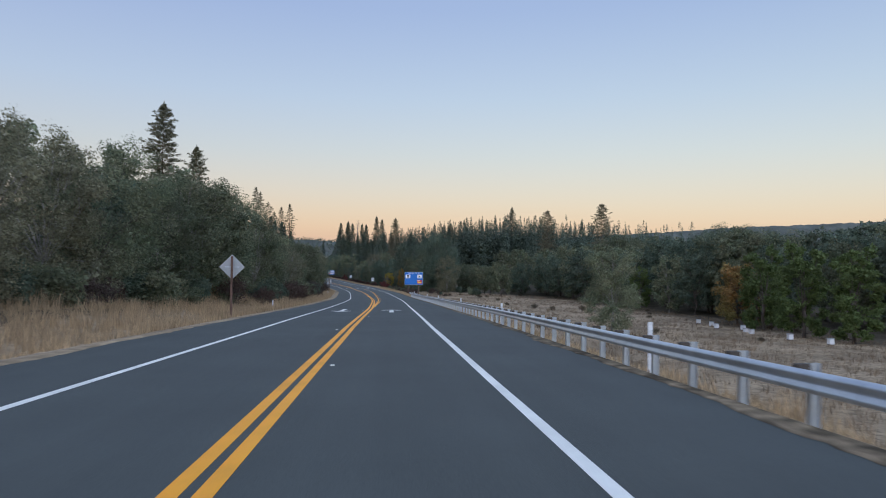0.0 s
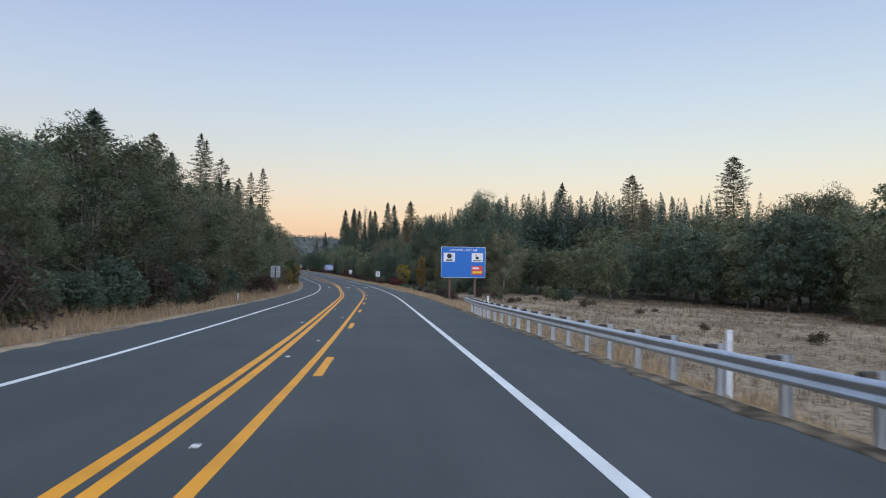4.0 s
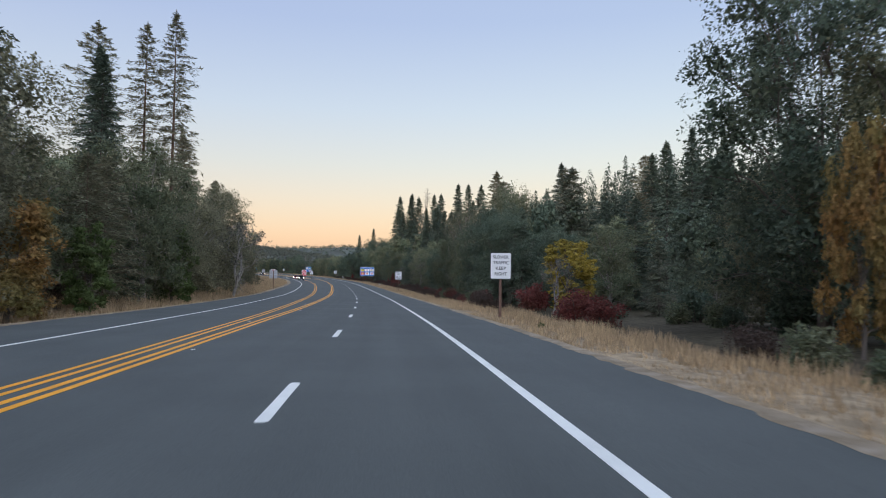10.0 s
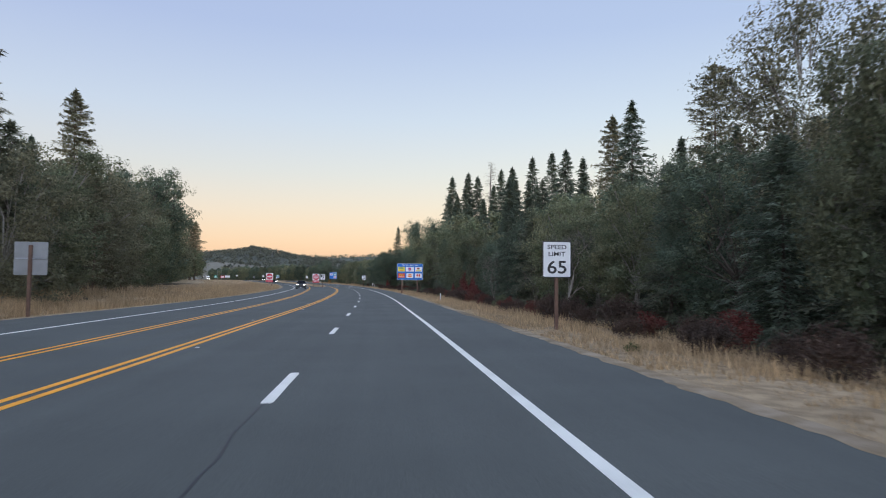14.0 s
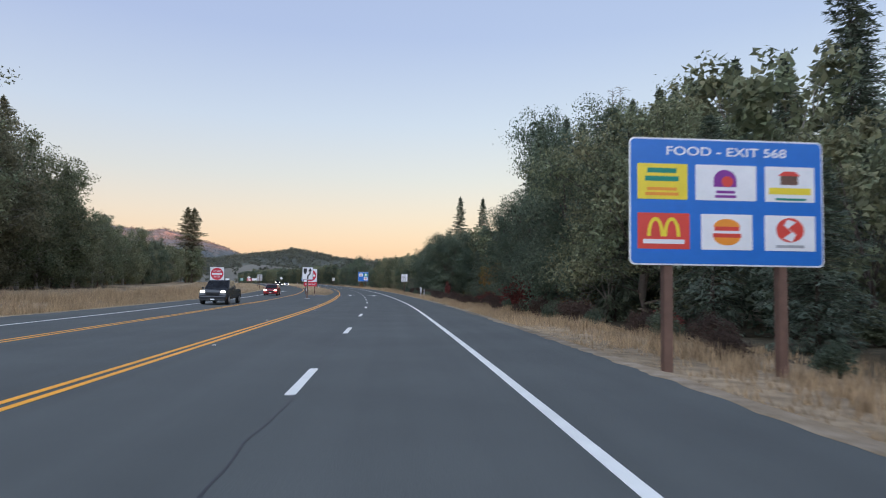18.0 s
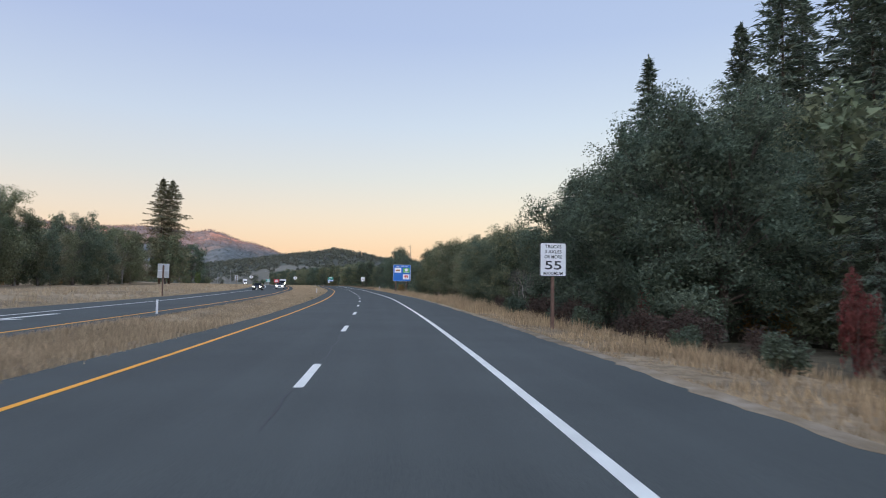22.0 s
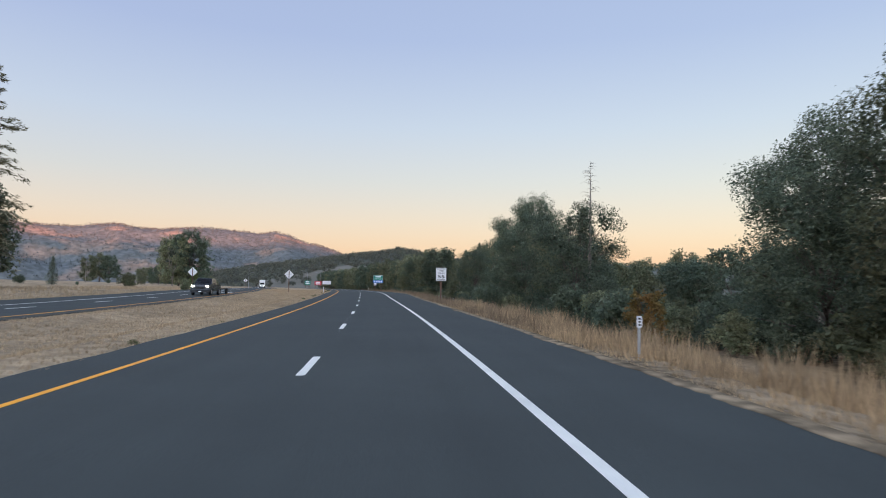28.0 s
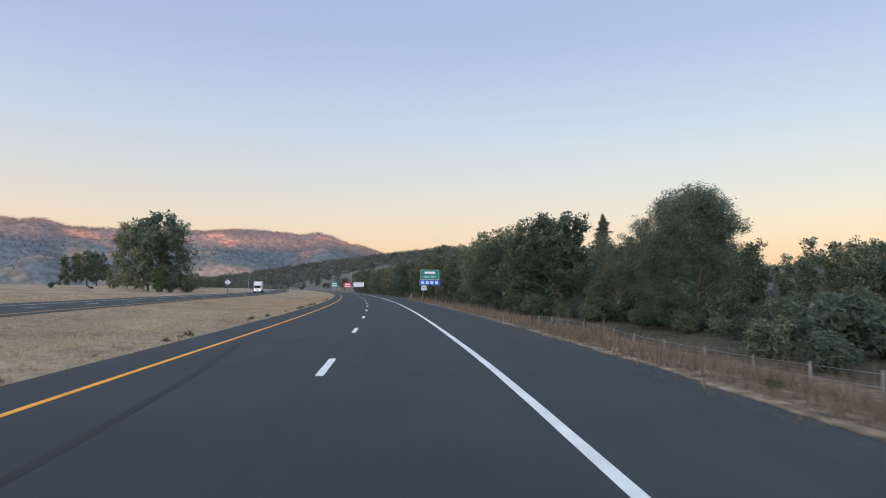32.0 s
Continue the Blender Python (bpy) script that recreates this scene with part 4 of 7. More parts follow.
def broadleaf(name, label, seed, leaf, bark, h=14.0, w=11.0, leaves=9000, low=0.15, gap=0.5, size=0.17, category="tree", lobes=28, lean=0.0):
    """A broadleaf tree: trunk and forking limbs, a crown of leaf sprays in uneven lobes."""
    rnd = np.random.RandomState(seed)
    tree = thing(name, label, category)
    v, f = [], []
    tr = 0.020 * h
    fork = h * (0.20 + 0.1 * rnd.rand())
    limb(v, f, [(0, 0, -0.4), (0.012 * h * rnd.randn(), 0.02 * h * rnd.randn(), fork * 0.6), (lean * fork, 0, fork)], [tr * 1.25, tr, tr * 0.85], 8)
    blobs = []
    for k in range(lobes):
        g = (k + rnd.rand()) / lobes
        z = h * (low + (0.93 - low) * g)
        prof = max(0.1, 1 - abs((z / h - 0.48) / 0.56) ** 2.6) ** 0.5
        ang = k * 2.4 + rnd.rand() * 1.5
        rad = w / 2 * prof * math.sqrt(0.12 + 0.6 * rnd.rand())
        c = np.array([rad * math.cos(ang) + lean * z, rad * math.sin(ang), z])
        blobs.append((c, w * rnd.uniform(0.10, 0.185) * (0.75 + 0.25 * prof)))
    for k, (c, r) in enumerate(blobs):
        mid = np.array([c[0] * 0.30, c[1] * 0.30, fork + (c[2] - fork) * 0.45]) + rnd.normal(size=3) * 0.03 * w
        far_ = np.array([c[0] * 0.68, c[1] * 0.68, fork + (c[2] - fork) * 0.85]) + rnd.normal(size=3) * 0.02 * w
        thick = 0.40 if k % 5 == 0 else 0.13
        zb = min(fork * 0.95, c[2] * 0.6)
        if c[2] < fork * 1.6:
            mid[2], far_[2] = zb + (c[2] - zb) * 0.5, zb + (c[2] - zb) * 0.8
        limb(v, f, [(lean * zb, 0, zb), tuple(mid), tuple(far_), tuple(c)], [tr * thick, tr * thick * 0.6, tr * thick * 0.3, 0.02], 5)
        for _ in range(2):
            e = c + np.clip(rnd.normal(size=3), -1, 1) * r * 0.4
            limb(v, f, [tuple(mid + (c - mid) * 0.6), tuple((c + e) / 2 + rnd.normal(size=3) * 0.1), tuple(e)], [tr * 0.12, 0.03, 0.012], 3)
    part("trunk", mesh_of("trunk", v, f, [bark], True), None, tree)
    cs, ss, fs = [], [], []
    vol = np.array([r ** 2 for _, r in blobs])
    vol = vol / vol.sum()
    unit = lambda q: q / (np.linalg.norm(q, axis=-1, keepdims=True) + 1e-9)
    for (c, r), share in zip(blobs, vol):
        per = int(leaves * share)
        clumps = int(15 - 5 * gap)
        out = np.array([c[0] - lean * c[2], c[1], 0.0]) / (w / 2)
        q = unit(rnd.normal(size=(clumps, 3)) + 0.55 * out + np.array([0, 0, 0.3]))
        mid = c + q * r * rnd.uniform(0.65, 1.2, size=(clumps, 1))
        rc = r * rnd.uniform(0.30, 0.55, clumps)
        who = rnd.choice(clumps, per, p=rc ** 2 / (rc ** 2).sum())
        d = unit(rnd.normal(size=(per, 3)))
        reach = rnd.rand(per, 1) ** 0.3 * np.where(rnd.rand(per, 1) < 0.06, 1.45, 1.0)
        cs.append(mid[who] + d * reach * rc[who][:, None] * np.array([1.1, 1.1, 0.8]))
        ss.append(rnd.uniform(0.55, 1.3, per) * size)
        fs.append(d * 0.9 + q[who] * 0.5 + np.array([0, 0, 0.4]) + rnd.normal(size=(per, 3)) * 0.4)
        core = max(4, per // 8)
        d = unit(rnd.normal(size=(core, 3)))
        cs.append(c + d * r * 0.58 * rnd.rand(core, 1) ** 0.4)
        ss.append(np.full(core, size * 2.0))
        fs.append(d + rnd.normal(size=(core, 3)) * 0.3)
    cs, ss, fs = np.concatenate(cs), np.concatenate(ss), np.concatenate(fs)
    keep = cs[:, 2] > 0.25
    part("crown", card_mesh("crown", cards(cs[keep], ss[keep], rnd, 0.0, face=fs[keep]), leaf), None, tree)
    return tree


def conifer(name, label, seed, leaf, bark, h=30.0, w=7.0, branches=160, clear=0.3, droop=0.25, tufts=6, per=10, size=0.3, power=0.8, wild=0.35, lift=0.2, full=0.25, category="tree"):
    """A conifer: straight tapering trunk, many uneven branches, needle sprays lying along them; full is where the foliage starts on a branch."""
    rnd = np.random.RandomState(seed)
    tree = thing(name, label, category)
    v, f = [], []
    tr = 0.0095 * h + 0.04
    sway = [0.005 * h * rnd.randn(), 0.005 * h * rnd.randn()]
    stem = lambda z: np.array([sway[0] * math.sin(z / h * 3), sway[1] * math.sin(z / h * 2.4), z])
    zs = [-0.4] + [h * k / 8 for k in range(1, 9)]
    limb(v, f, [tuple(stem(z)) for z in zs], [tr * 1.15] + [max(0.02, tr * (1 - k / 8.1)) for k in range(1, 9)], 8)
    cs, ss, al, fc = [], [], [], []
    for k in range(branches):
        g = ((k + rnd.rand()) / branches) ** 0.95
        z = h * (clear + (0.985 - clear) * g)
        shape_ = (1 - g) ** power * min(1, 0.55 + 2.2 * g)
        L = max(0.22, w / 2 * shape_ * (1 + wild * np.clip(rnd.randn(), -1.6, 1.4) * 0.6))
        ang = k * 2.39996 + rnd.randn() * 0.5
        d = np.array([math.cos(ang), math.sin(ang), 0])
        up = rnd.normal() * 0.10 + lift * (0.3 + 1.6 * g)
        p0 = stem(z)
        p1 = p0 + d * L * 0.55 + np.array([0, 0, L * (up * 0.6 - droop * 0.15)])
        p2 = p0 + d * L + np.array([0, 0, L * (up - droop * (1 - 0.7 * g))])
        limb(v, f, [tuple(p0), tuple(p1), tuple(p2)], [max(0.02, tr * 0.16 * (1.1 - g)), 0.02, 0.008], 3)
        m = max(2, int(tufts * (0.25 + 0.75 * L / (w / 2)) + 0.5))
        side = np.array([-d[1], d[0], 0])
        for q in range(m):
            a = full + (1.02 - full) * (q + rnd.rand() * 0.8) / m
            c = p0 * (1 - a) ** 2 + 2 * p1 * a * (1 - a) + p2 * a * a
            dirn = unit3(2 * (1 - a) * (p1 - p0) + 2 * a * (p2 - p1))
            n = rnd.randint(int(per * 0.6), per + 1)
            fan = (0.10 + 0.22 * L * (1.05 - a) ** 0.7) * rnd.normal(size=(n, 1))
            j = rnd.normal(size=(n, 3)) * np.array([0.10, 0.10, 0.07]) * (1 + 0.10 * L)
            cs.append(c + side * fan + j - np.array([0, 0, 0.16]) * np.abs(fan))
            ss.append(rnd.uniform(0.6, 1.25, n) * size)
            al.append(dirn + side * np.sign(fan) * 0.7 + np.array([0, 0, -0.15]))
            fc.append(np.array([0, 0, 1.0]) + d * 0.5 + rnd.normal(size=(n, 3)) * 0.45)
    n = 40
    t = rnd.rand(n)
    tip = np.stack([rnd.normal(size=n) * 0.02 * w * t, rnd.normal(size=n) * 0.02 * w * t, -0.05 * h * t], 1)
    cs.append(stem(h) + tip)
    ss.append(np.full(n, size * 0.7))
    al.append(rnd.normal(size=(n, 3)) * 0.5 + np.array([0, 0, 0.6]))
    fc.append(rnd.normal(size=(n, 3)))
    part("trunk", mesh_of("trunk", v, f, [bark], True), None, tree)
    part("crown", card_mesh("crown", cards(np.concatenate(cs), np.concatenate(ss), rnd, 0.0, 1.5, np.concatenate(fc), np.concatenate(al)), leaf), None, tree)
    return tree


def unit3(q):
    return q / (np.linalg.norm(q) + 1e-9)


def bare_tree(name, label, seed, bark, h=12.0, spread=0.5, conifer_like=False, twig=None):
    """A leafless tree: trunk, limbs and twigs."""
    rnd = np.random.RandomState(seed)
    tree = thing(name, label, "tree")
    v, f = [], []
    tr = 0.014 * h + 0.03
    if conifer_like:
        limb(v, f, [(0, 0, -0.3), (0.1, 0, h * 0.4), (0.0, 0.1, h * 0.75), (0.05, 0.1, h)], [tr, tr * 0.7, tr * 0.35, 0.015], 6)
        for k in range(90):
            z = h * (0.35 + 0.64 * rnd.rand() ** 0.8)
            L = (1.1 - z / h) * h * 0.26 * rnd.uniform(0.4, 1.1) + 0.3
            g = rnd.rand() * 6.283
            d = np.array([math.cos(g), math.sin(g), 0.0])
            p = np.array([0.05, 0.05, z])
            limb(v, f, [tuple(p), tuple(p + d * L * 0.6 + np.array([0, 0, 0.12 * L])), tuple(p + d * L + np.array([0, 0, -0.05 * L]))], [0.035, 0.02, 0.008], 3)
    else:
        def grow(p, d, L, r, depth):
            q = p + d * L
            m = (p + q) / 2 + rnd.normal(size=3) * L * 0.09
            limb(v, f, [tuple(p), tuple(m), tuple(q)], [r, r * 0.8, r * 0.62], 5 if depth < 2 else 3)
            if depth < 5:
                for _ in range(3 if depth else 4):
                    nd = d + rnd.normal(size=3) * spread
                    nd[2] += 0.10
                    nd /= np.linalg.norm(nd)
                    grow(q if rnd.rand() < 0.6 else m, nd, L * rnd.uniform(0.55, 0.8), max(0.008, r * 0.55), depth + 1)
        grow(np.array([0, 0, -0.3]), np.array([0.06, 0, 1.0]), h * 0.34, tr, 0)
    part("trunk", mesh_of("trunk", v, f, [bark], True), None, tree)
    if twig:
        pts = np.array(v)
        pts = pts[pts[:, 2] > h * 0.35]
        c = pts[rnd.randint(0, len(pts), 1600)] + rnd.normal(size=(1600, 3)) * 0.15
        part("crown", card_mesh("crown", cards(c, rnd.uniform(0.06, 0.16, 1600), rnd, 0.0), twig), None, tree, "grey hanging lichen")
    return tree


def shrub(name, label, seed, leaf, h=2.4, w=3.0, leaves=700, size=0.2):
    rnd = np.random.RandomState(seed)
    bush = thing(name, label, "shrub")
    v, f = [], []
    for k in range(9):
        g = 6.283 * k / 9 + rnd.rand()
        e = np.array([w * 0.28 * math.cos(g), w * 0.28 * math.sin(g), h * rnd.uniform(0.45, 0.75)])
        limb(v, f, [(0.1 * math.cos(g), 0.1 * math.sin(g), -0.2), tuple(e * np.array([0.5, 0.5, 0.55])), tuple(e)], [0.03, 0.018, 0.008], 4)
    part("stem", mesh_of("stem", v, f, [BARK], True), None, bush)
    q = rnd.normal(size=(30, 3))
    q /= np.linalg.norm(q, axis=1, keepdims=True)
    q = q * rnd.uniform(0.4, 1.0, size=(30, 1)) * np.array([w * 0.42, w * 0.42, h * 0.42]) + np.array([0, 0, h * 0.5])
    d = rnd.normal(size=(leaves, 3))
    d *= (rnd.rand(leaves, 1) ** 0.45) / (np.linalg.norm(d, axis=1, keepdims=True) + 1e-9)
    c = q[rnd.randint(0, 30, leaves)] + d * w * 0.16
    c = c[c[:, 2] > 0.05]
    part("foliage", card_mesh("foliage", cards(c, rnd.uniform(0.6, 1.25, len(c)) * size, rnd, 0.1), leaf), None, bush)
    return bush


PROTO = {}
USED = set()


def proto(key, made, size):
    PROTO[key] = (made, size)


proto("oak1", broadleaf("oak_tree", "broad dark green oak with dense crown", 1, OAK, BARK, 12, 10.5, 26000, size=0.098, lobes=30), 12)
proto("oak2", broadleaf("oak_tree", "rounded green oak with mossy limbs", 2, OAK, BARK_PALE, 12, 9.5, 24000, lobes=34, gap=0.7, size=0.098), 12)
proto("oak3", broadleaf("oak_tree", "dark evergreen oak with dense low crown", 3, OAK_DARK, BARK, 12, 10, 26000, low=0.08, lobes=34, size=0.098), 12)
proto("oak4", broadleaf("oak_tree", "tall dark oak with open ragged crown", 4, OAK_DARK, BARK, 16, 11.5, 42000, low=0.10, gap=0.4, lobes=50, size=0.105), 16)
proto("oak5", broadleaf("oak_tree", "olive green oak with hanging lichen", 5, OAK, BARK_PALE, 12, 8.5, 24000, low=0.06, lobes=32, size=0.098), 12)
proto("pale", broadleaf("oak_tree", "tall oak with thin airy pale crown", 9, PALE_LEAF, BARK_PALE, 14, 9.5, 24000, low=0.3, gap=1.0, lobes=44, size=0.075), 14)
proto("oak6", broadleaf("oak_tree", "pale olive oak hung with lichen", 35, PALE_LEAF, BARK_PALE, 12, 9, 24000, low=0.06, lobes=34, gap=0.6, size=0.098), 12)
proto("far1", broadleaf("oak_tree", "green oak in the depth of the wood", 31, OAK, BARK, 14, 11, 5200, size=0.28, lobes=26), 14)
proto("far2", broadleaf("oak_tree", "dark oak in the depth of the wood", 32, OAK_DARK, BARK, 14, 10.5, 5200, lobes=30, gap=0.8, size=0.28), 14)
proto("far3", broadleaf("oak_tree", "olive oak in the depth of the wood", 33, OAK, BARK_PALE, 14, 9.5, 5000, lobes=26, low=0.1, size=0.28), 14)
proto("light", broadleaf("young_tree", "bright green pear-shaped young tree", 6, OAK_LIGHT, BARK, 9, 4.6, 7000, low=0.06, lobes=26, size=0.16), 9)
proto("rust", broadleaf("maple_tree", "maple turning rust orange in autumn", 7, RUST_LEAF, BARK, 7, 5.2, 7000, low=0.12, lobes=24, size=0.13), 7)
proto("yellow", broadleaf("maple_tree", "slender maple with bright yellow autumn leaves", 8, YELLOW_LEAF, BARK, 6.5, 3.2, 7000, low=0.05, lobes=26, size=0.11), 6.5)
proto("pine1", conifer("ponderosa_pine", "tall ponderosa pine with open layered crown", 11, PINE, BARK_PINE, 34, 10.5, 190, 0.24, 0.35, 7, 13, 0.22, 0.55, 0.75, 0.22, 0.35), 34)
proto("pine2", conifer("ponderosa_pine", "tall slender pine with short ragged branches", 12, PINE, BARK_PINE, 36, 9.6, 240, 0.16, 0.40, 6, 13, 0.22, 0.58, 0.7, 0.18, 0.25), 36)
proto("pine3", conifer("ponderosa_pine", "rounded pine with dense needle crown", 13, PINE, BARK_PINE, 26, 10.0, 240, 0.14, 0.30, 7, 14, 0.22, 0.48, 0.5, 0.22, 0.2), 26)
proto("pine5", conifer("ponderosa_pine", "conical ragged pine with open tiers", 39, PINE, BARK_PINE, 30, 12.5, 330, 0.08, 0.36, 8, 16, 0.26, 0.58, 0.6, 0.2, 0.2), 30)
proto("fir1", conifer("fir_tree", "dark conical fir with drooping branches", 14, FIR, BARK, 26, 11.5, 300, 0.04, 0.42, 7, 11, 0.27, 0.72, 0.35, 0.12, 0.15), 26)
proto("fir2", conifer("fir_tree", "narrow dark green fir", 15, FIR, BARK, 28, 10.5, 310, 0.05, 0.42, 7, 11, 0.27, 0.75, 0.4, 0.15, 0.15), 28)
proto("fir3", conifer("fir_tree", "young fir with dense green branches", 16, FIR, BARK, 9, 5.0, 190, 0.03, 0.3, 7, 9, 0.14, 0.8, 0.25, 0.15, 0.12), 9)
proto("fir4", conifer("fir_tree", "bushy green fir with branches to the ground", 19, FIR, BARK, 15, 7.6, 230, 0.02, 0.38, 7, 12, 0.19, 0.62, 0.45, 0.14, 0.15), 15)
proto("fir5", conifer("fir_tree", "lichened olive fir with ragged branches", 37, FIR_OLIVE, BARK, 15, 7.8, 210, 0.03, 0.36, 7, 12, 0.19, 0.6, 0.5, 0.16, 0.2), 15)
proto("pine4", conifer("pine_tree", "young pine with ragged olive crown", 20, PALE_LEAF, BARK_PINE, 15, 7.2, 170, 0.08, 0.28, 7, 13, 0.18, 0.5, 0.7, 0.24, 0.25), 15)
proto("snag", bare_tree("dead_conifer", "dead grey conifer with bare branches", 17, BARK_PALE, 24, conifer_like=True), 24)
proto("bare", bare_tree("bare_tree", "pale leafless tree hung with lichen", 18, BARK_PALE, 12, 0.5, twig=MOSS), 12)
proto("bush", shrub("shrub", "dense dark green roadside shrub", 21, OAK_DARK, leaves=2200, size=0.13), 2.4)
proto("bush2", shrub("shrub", "olive green roadside shrub", 22, OAK, leaves=2200, size=0.13), 2.4)
proto("redbush", shrub("shrub", "low shrub with deep red autumn leaves", 23, RED_LEAF, leaves=2200, size=0.11), 2.4)
proto("rustbush", shrub("shrub", "low shrub with rusty brown autumn leaves", 24, RUST_LEAF, leaves=2000, size=0.11), 2.4)
proto("brush", shrub("shrub", "leafless brown roadside brush", 38, TWIG_BROWN, 1.6, 2.6, 2400, 0.07), 1.6)
proto("fieldbush", shrub("shrub", "low brown brush in dry field", 25, BRUSH, 0.9, 1.8, 700, 0.09), 0.9)
proto("weed", shrub("weed", "small green weed in dry grass", 26, GRASS_GREEN, 0.6, 0.9, 420, 0.055), 0.6)

PLANT = random.Random(77)


def plant(kind, s, u, h=None, wide=1.0, group=""):
    """Stands a tree of that kind and height on the ground at station s."""
    made, size = PROTO[kind]
    if h and h > 3.9:
        h = (h - ground_at(s, u)) / 0.97
    k = (h or size) / size
    m = put(s, u, 0.05, turn=PLANT.random() * 360) @ Matrix.Diagonal((k * wide, k * wide, k, 1))
    if kind not in USED:
        USED.add(kind)
        made.matrix_basis = m
        return made
    return copy_thing(made, m @ Matrix.Diagonal((1 / made.scale.x, 1 / made.scale.y, 1 / made.scale.z, 1)))


DEPTH = {}


def in_depth(kind, s, u, h, wide, wood):
    """Notes a tree deep in a wood, to be joined with its neighbours."""
    made, size = PROTO[kind]
    k = (h - ground_at(s, u)) / 0.97 / size
    m = put(s, u, 0.05, turn=PLANT.random() * 360) @ Matrix.Diagonal((k * wide, k * wide, k, 1))
    DEPTH.setdefault(wood, []).append((kind, np.array(m)))


def join_woods():
    """Each wood's inner trees as one mesh: stems and crowns."""
    store = {}
    for wood, trees in DEPTH.items():
        vs, loops, starts, mats, total, nl = [], [], [], [], 0, 0
        used = []
        for kind, m in trees:
            for ob in PROTO[kind][0].children:
                me = ob.data
                if me.name not in store:
                    co = np.empty(3 * len(me.vertices), np.float32)
                    me.vertices.foreach_get("co", co)
                    li = np.empty(len(me.loops), np.int32)
                    me.loops.foreach_get("vertex_index", li)
                    st = np.empty(len(me.polygons), np.int32)
                    me.polygons.foreach_get("loop_start", st)
                    store[me.name] = (co.reshape(-1, 3), li, st)
                co, li, st = store[me.name]
                if me.materials[0] not in used:
                    used.append(me.materials[0])
                vs.append(co @ m[:3, :3].T + m[:3, 3])
                loops.append(li + total)
                starts.append(st + nl)
                mats.append(np.full(len(st), used.index(me.materials[0]), np.int32))
                total += len(co)
                nl += len(li)
        me = bpy.data.meshes.new("woodland")
        me.vertices.add(total)
        me.vertices.foreach_set("co", np.concatenate(vs).astype(np.float32).ravel())
        me.loops.add(nl)
        me.loops.foreach_set("vertex_index", np.concatenate(loops).astype(np.int32))
        ps = np.concatenate(starts).astype(np.int32)
        me.polygons.add(len(ps))
        me.polygons.foreach_set("loop_start", ps)
        me.polygons.foreach_set("material_index", np.concatenate(mats))
        for mt in used:
            me.materials.append(mt)
        me.update(calc_edges=True)
        tagged(new("woodland", me), wood, "woodland", "", "stuff")


def belt(s0, s1, step, front, height, kinds, jitter=2.5, back=0.0, hvar=0.18, wide=1.0, wood=""):
    """A belt of trees: front and height are tables over the station."""
    s = s0
    while s < s1:
        u = float(front(s))
        u += math.copysign(back + PLANT.random() * jitter, u)
        h = float(height(s)) * (1 + hvar * (2 * PLANT.random() - 0.9))
        kind, q, k = PLANT.choice(kinds), s + (PLANT.random() - 0.5) * step * 0.6, wide * (0.9 + 0.3 * PLANT.random())
        if wood:
            in_depth(kind, q, u, h, k, wood)
        else:
            plant(kind, q, u, h, k)
        s += step * (0.75 + 0.5 * PLANT.random())


FAR = ["far1", "far2", "far3"]
LOW_BRUSH = "low brown brush and shrubs along the verges"
# belt along the left of the road
L_FRONT = table([(-60, -20), (0, -19.5), (60, -17.6), (95, -16.2), (125, -16.4), (200, -17.2), (300, -18.4), (330, -19.6), (380, -22), (410, -27), (440, -34), (480, -46), (540, -54), (620, -62), (700, -66), (760, -62)])
L_H0 = table([(0, 10), (33, 9.5), (50, 11.5), (75, 12), (95, 11.2), (115, 10), (135, 10.5), (160, 11.5), (180, 12), (215, 11.5), (235, 12), (255, 9.5), (275, 11), (295, 10.5), (330, 12), (350, 12), (365, 10.5), (390, 9.5), (410, 11), (440, 15), (480, 19), (540, 18), (620, 14), (700, 15), (760, 18)])
L_H = lambda s: L_H0(s) * np.interp(s, [0, 50, 80, 140, 180, 400, 425, 455, 490, 600, 640, 760], [0.86, 0.92, 0.90, 0.86, 0.92, 1.0, 0.88, 0.88, 1.12, 1.15, 0.95, 0.85])
belt(10, 195, 7.0, L_FRONT, L_H, ["oak1", "oak6", "oak5", "oak2", "oak6", "oak5"], hvar=0.16)
belt(195, 430, 6.2, L_FRONT, L_H, ["fir5", "oak6", "pine4", "fir5", "oak5", "pine4", "oak6", "pine4"], hvar=0.28)
belt(10, 440, 10.0, L_FRONT, lambda s: 1.22 * L_H(s), FAR, hvar=0.12, back=8, wood="green oaks deep in the roadside wood")
belt(160, 440, 13.0, L_FRONT, lambda s: 1.5 * L_H(s), ["fir4", "pine4", "fir2"], back=14, hvar=0.3, wood="green oaks deep in the roadside wood")
belt(440, 760, 9.0, L_FRONT, L_H, ["oak5", "oak3", "oak2", "oak6", "oak1", "pine4", "oak5"], hvar=0.28)
belt(450, 760, 14.0, L_FRONT, lambda s: 1.08 * L_H(s), FAR, back=9, wood="green oaks deep in the roadside wood")
belt(10, 430, 8.0, L_FRONT, lambda s: 2.6, ["bush", "bush2", "bush2", "brush", "rustbush"], back=-3.6, jitter=2, hvar=0.5)
belt(196, 425, 4.6, L_FRONT, lambda s: 1.2, ["brush", "brush", "bush2"], back=-4.2, jitter=1.4, hvar=0.4, wood=LOW_BRUSH)
belt(18, 192, 2.3, table([(18, -17), (45, -15.5), (70, -13.2), (125, -13.6), (192, -14.6)]), lambda s: 2.0, ["bush", "bush2", "brush", "bush"], jitter=2.4, hvar=0.5, wood=LOW_BRUSH)
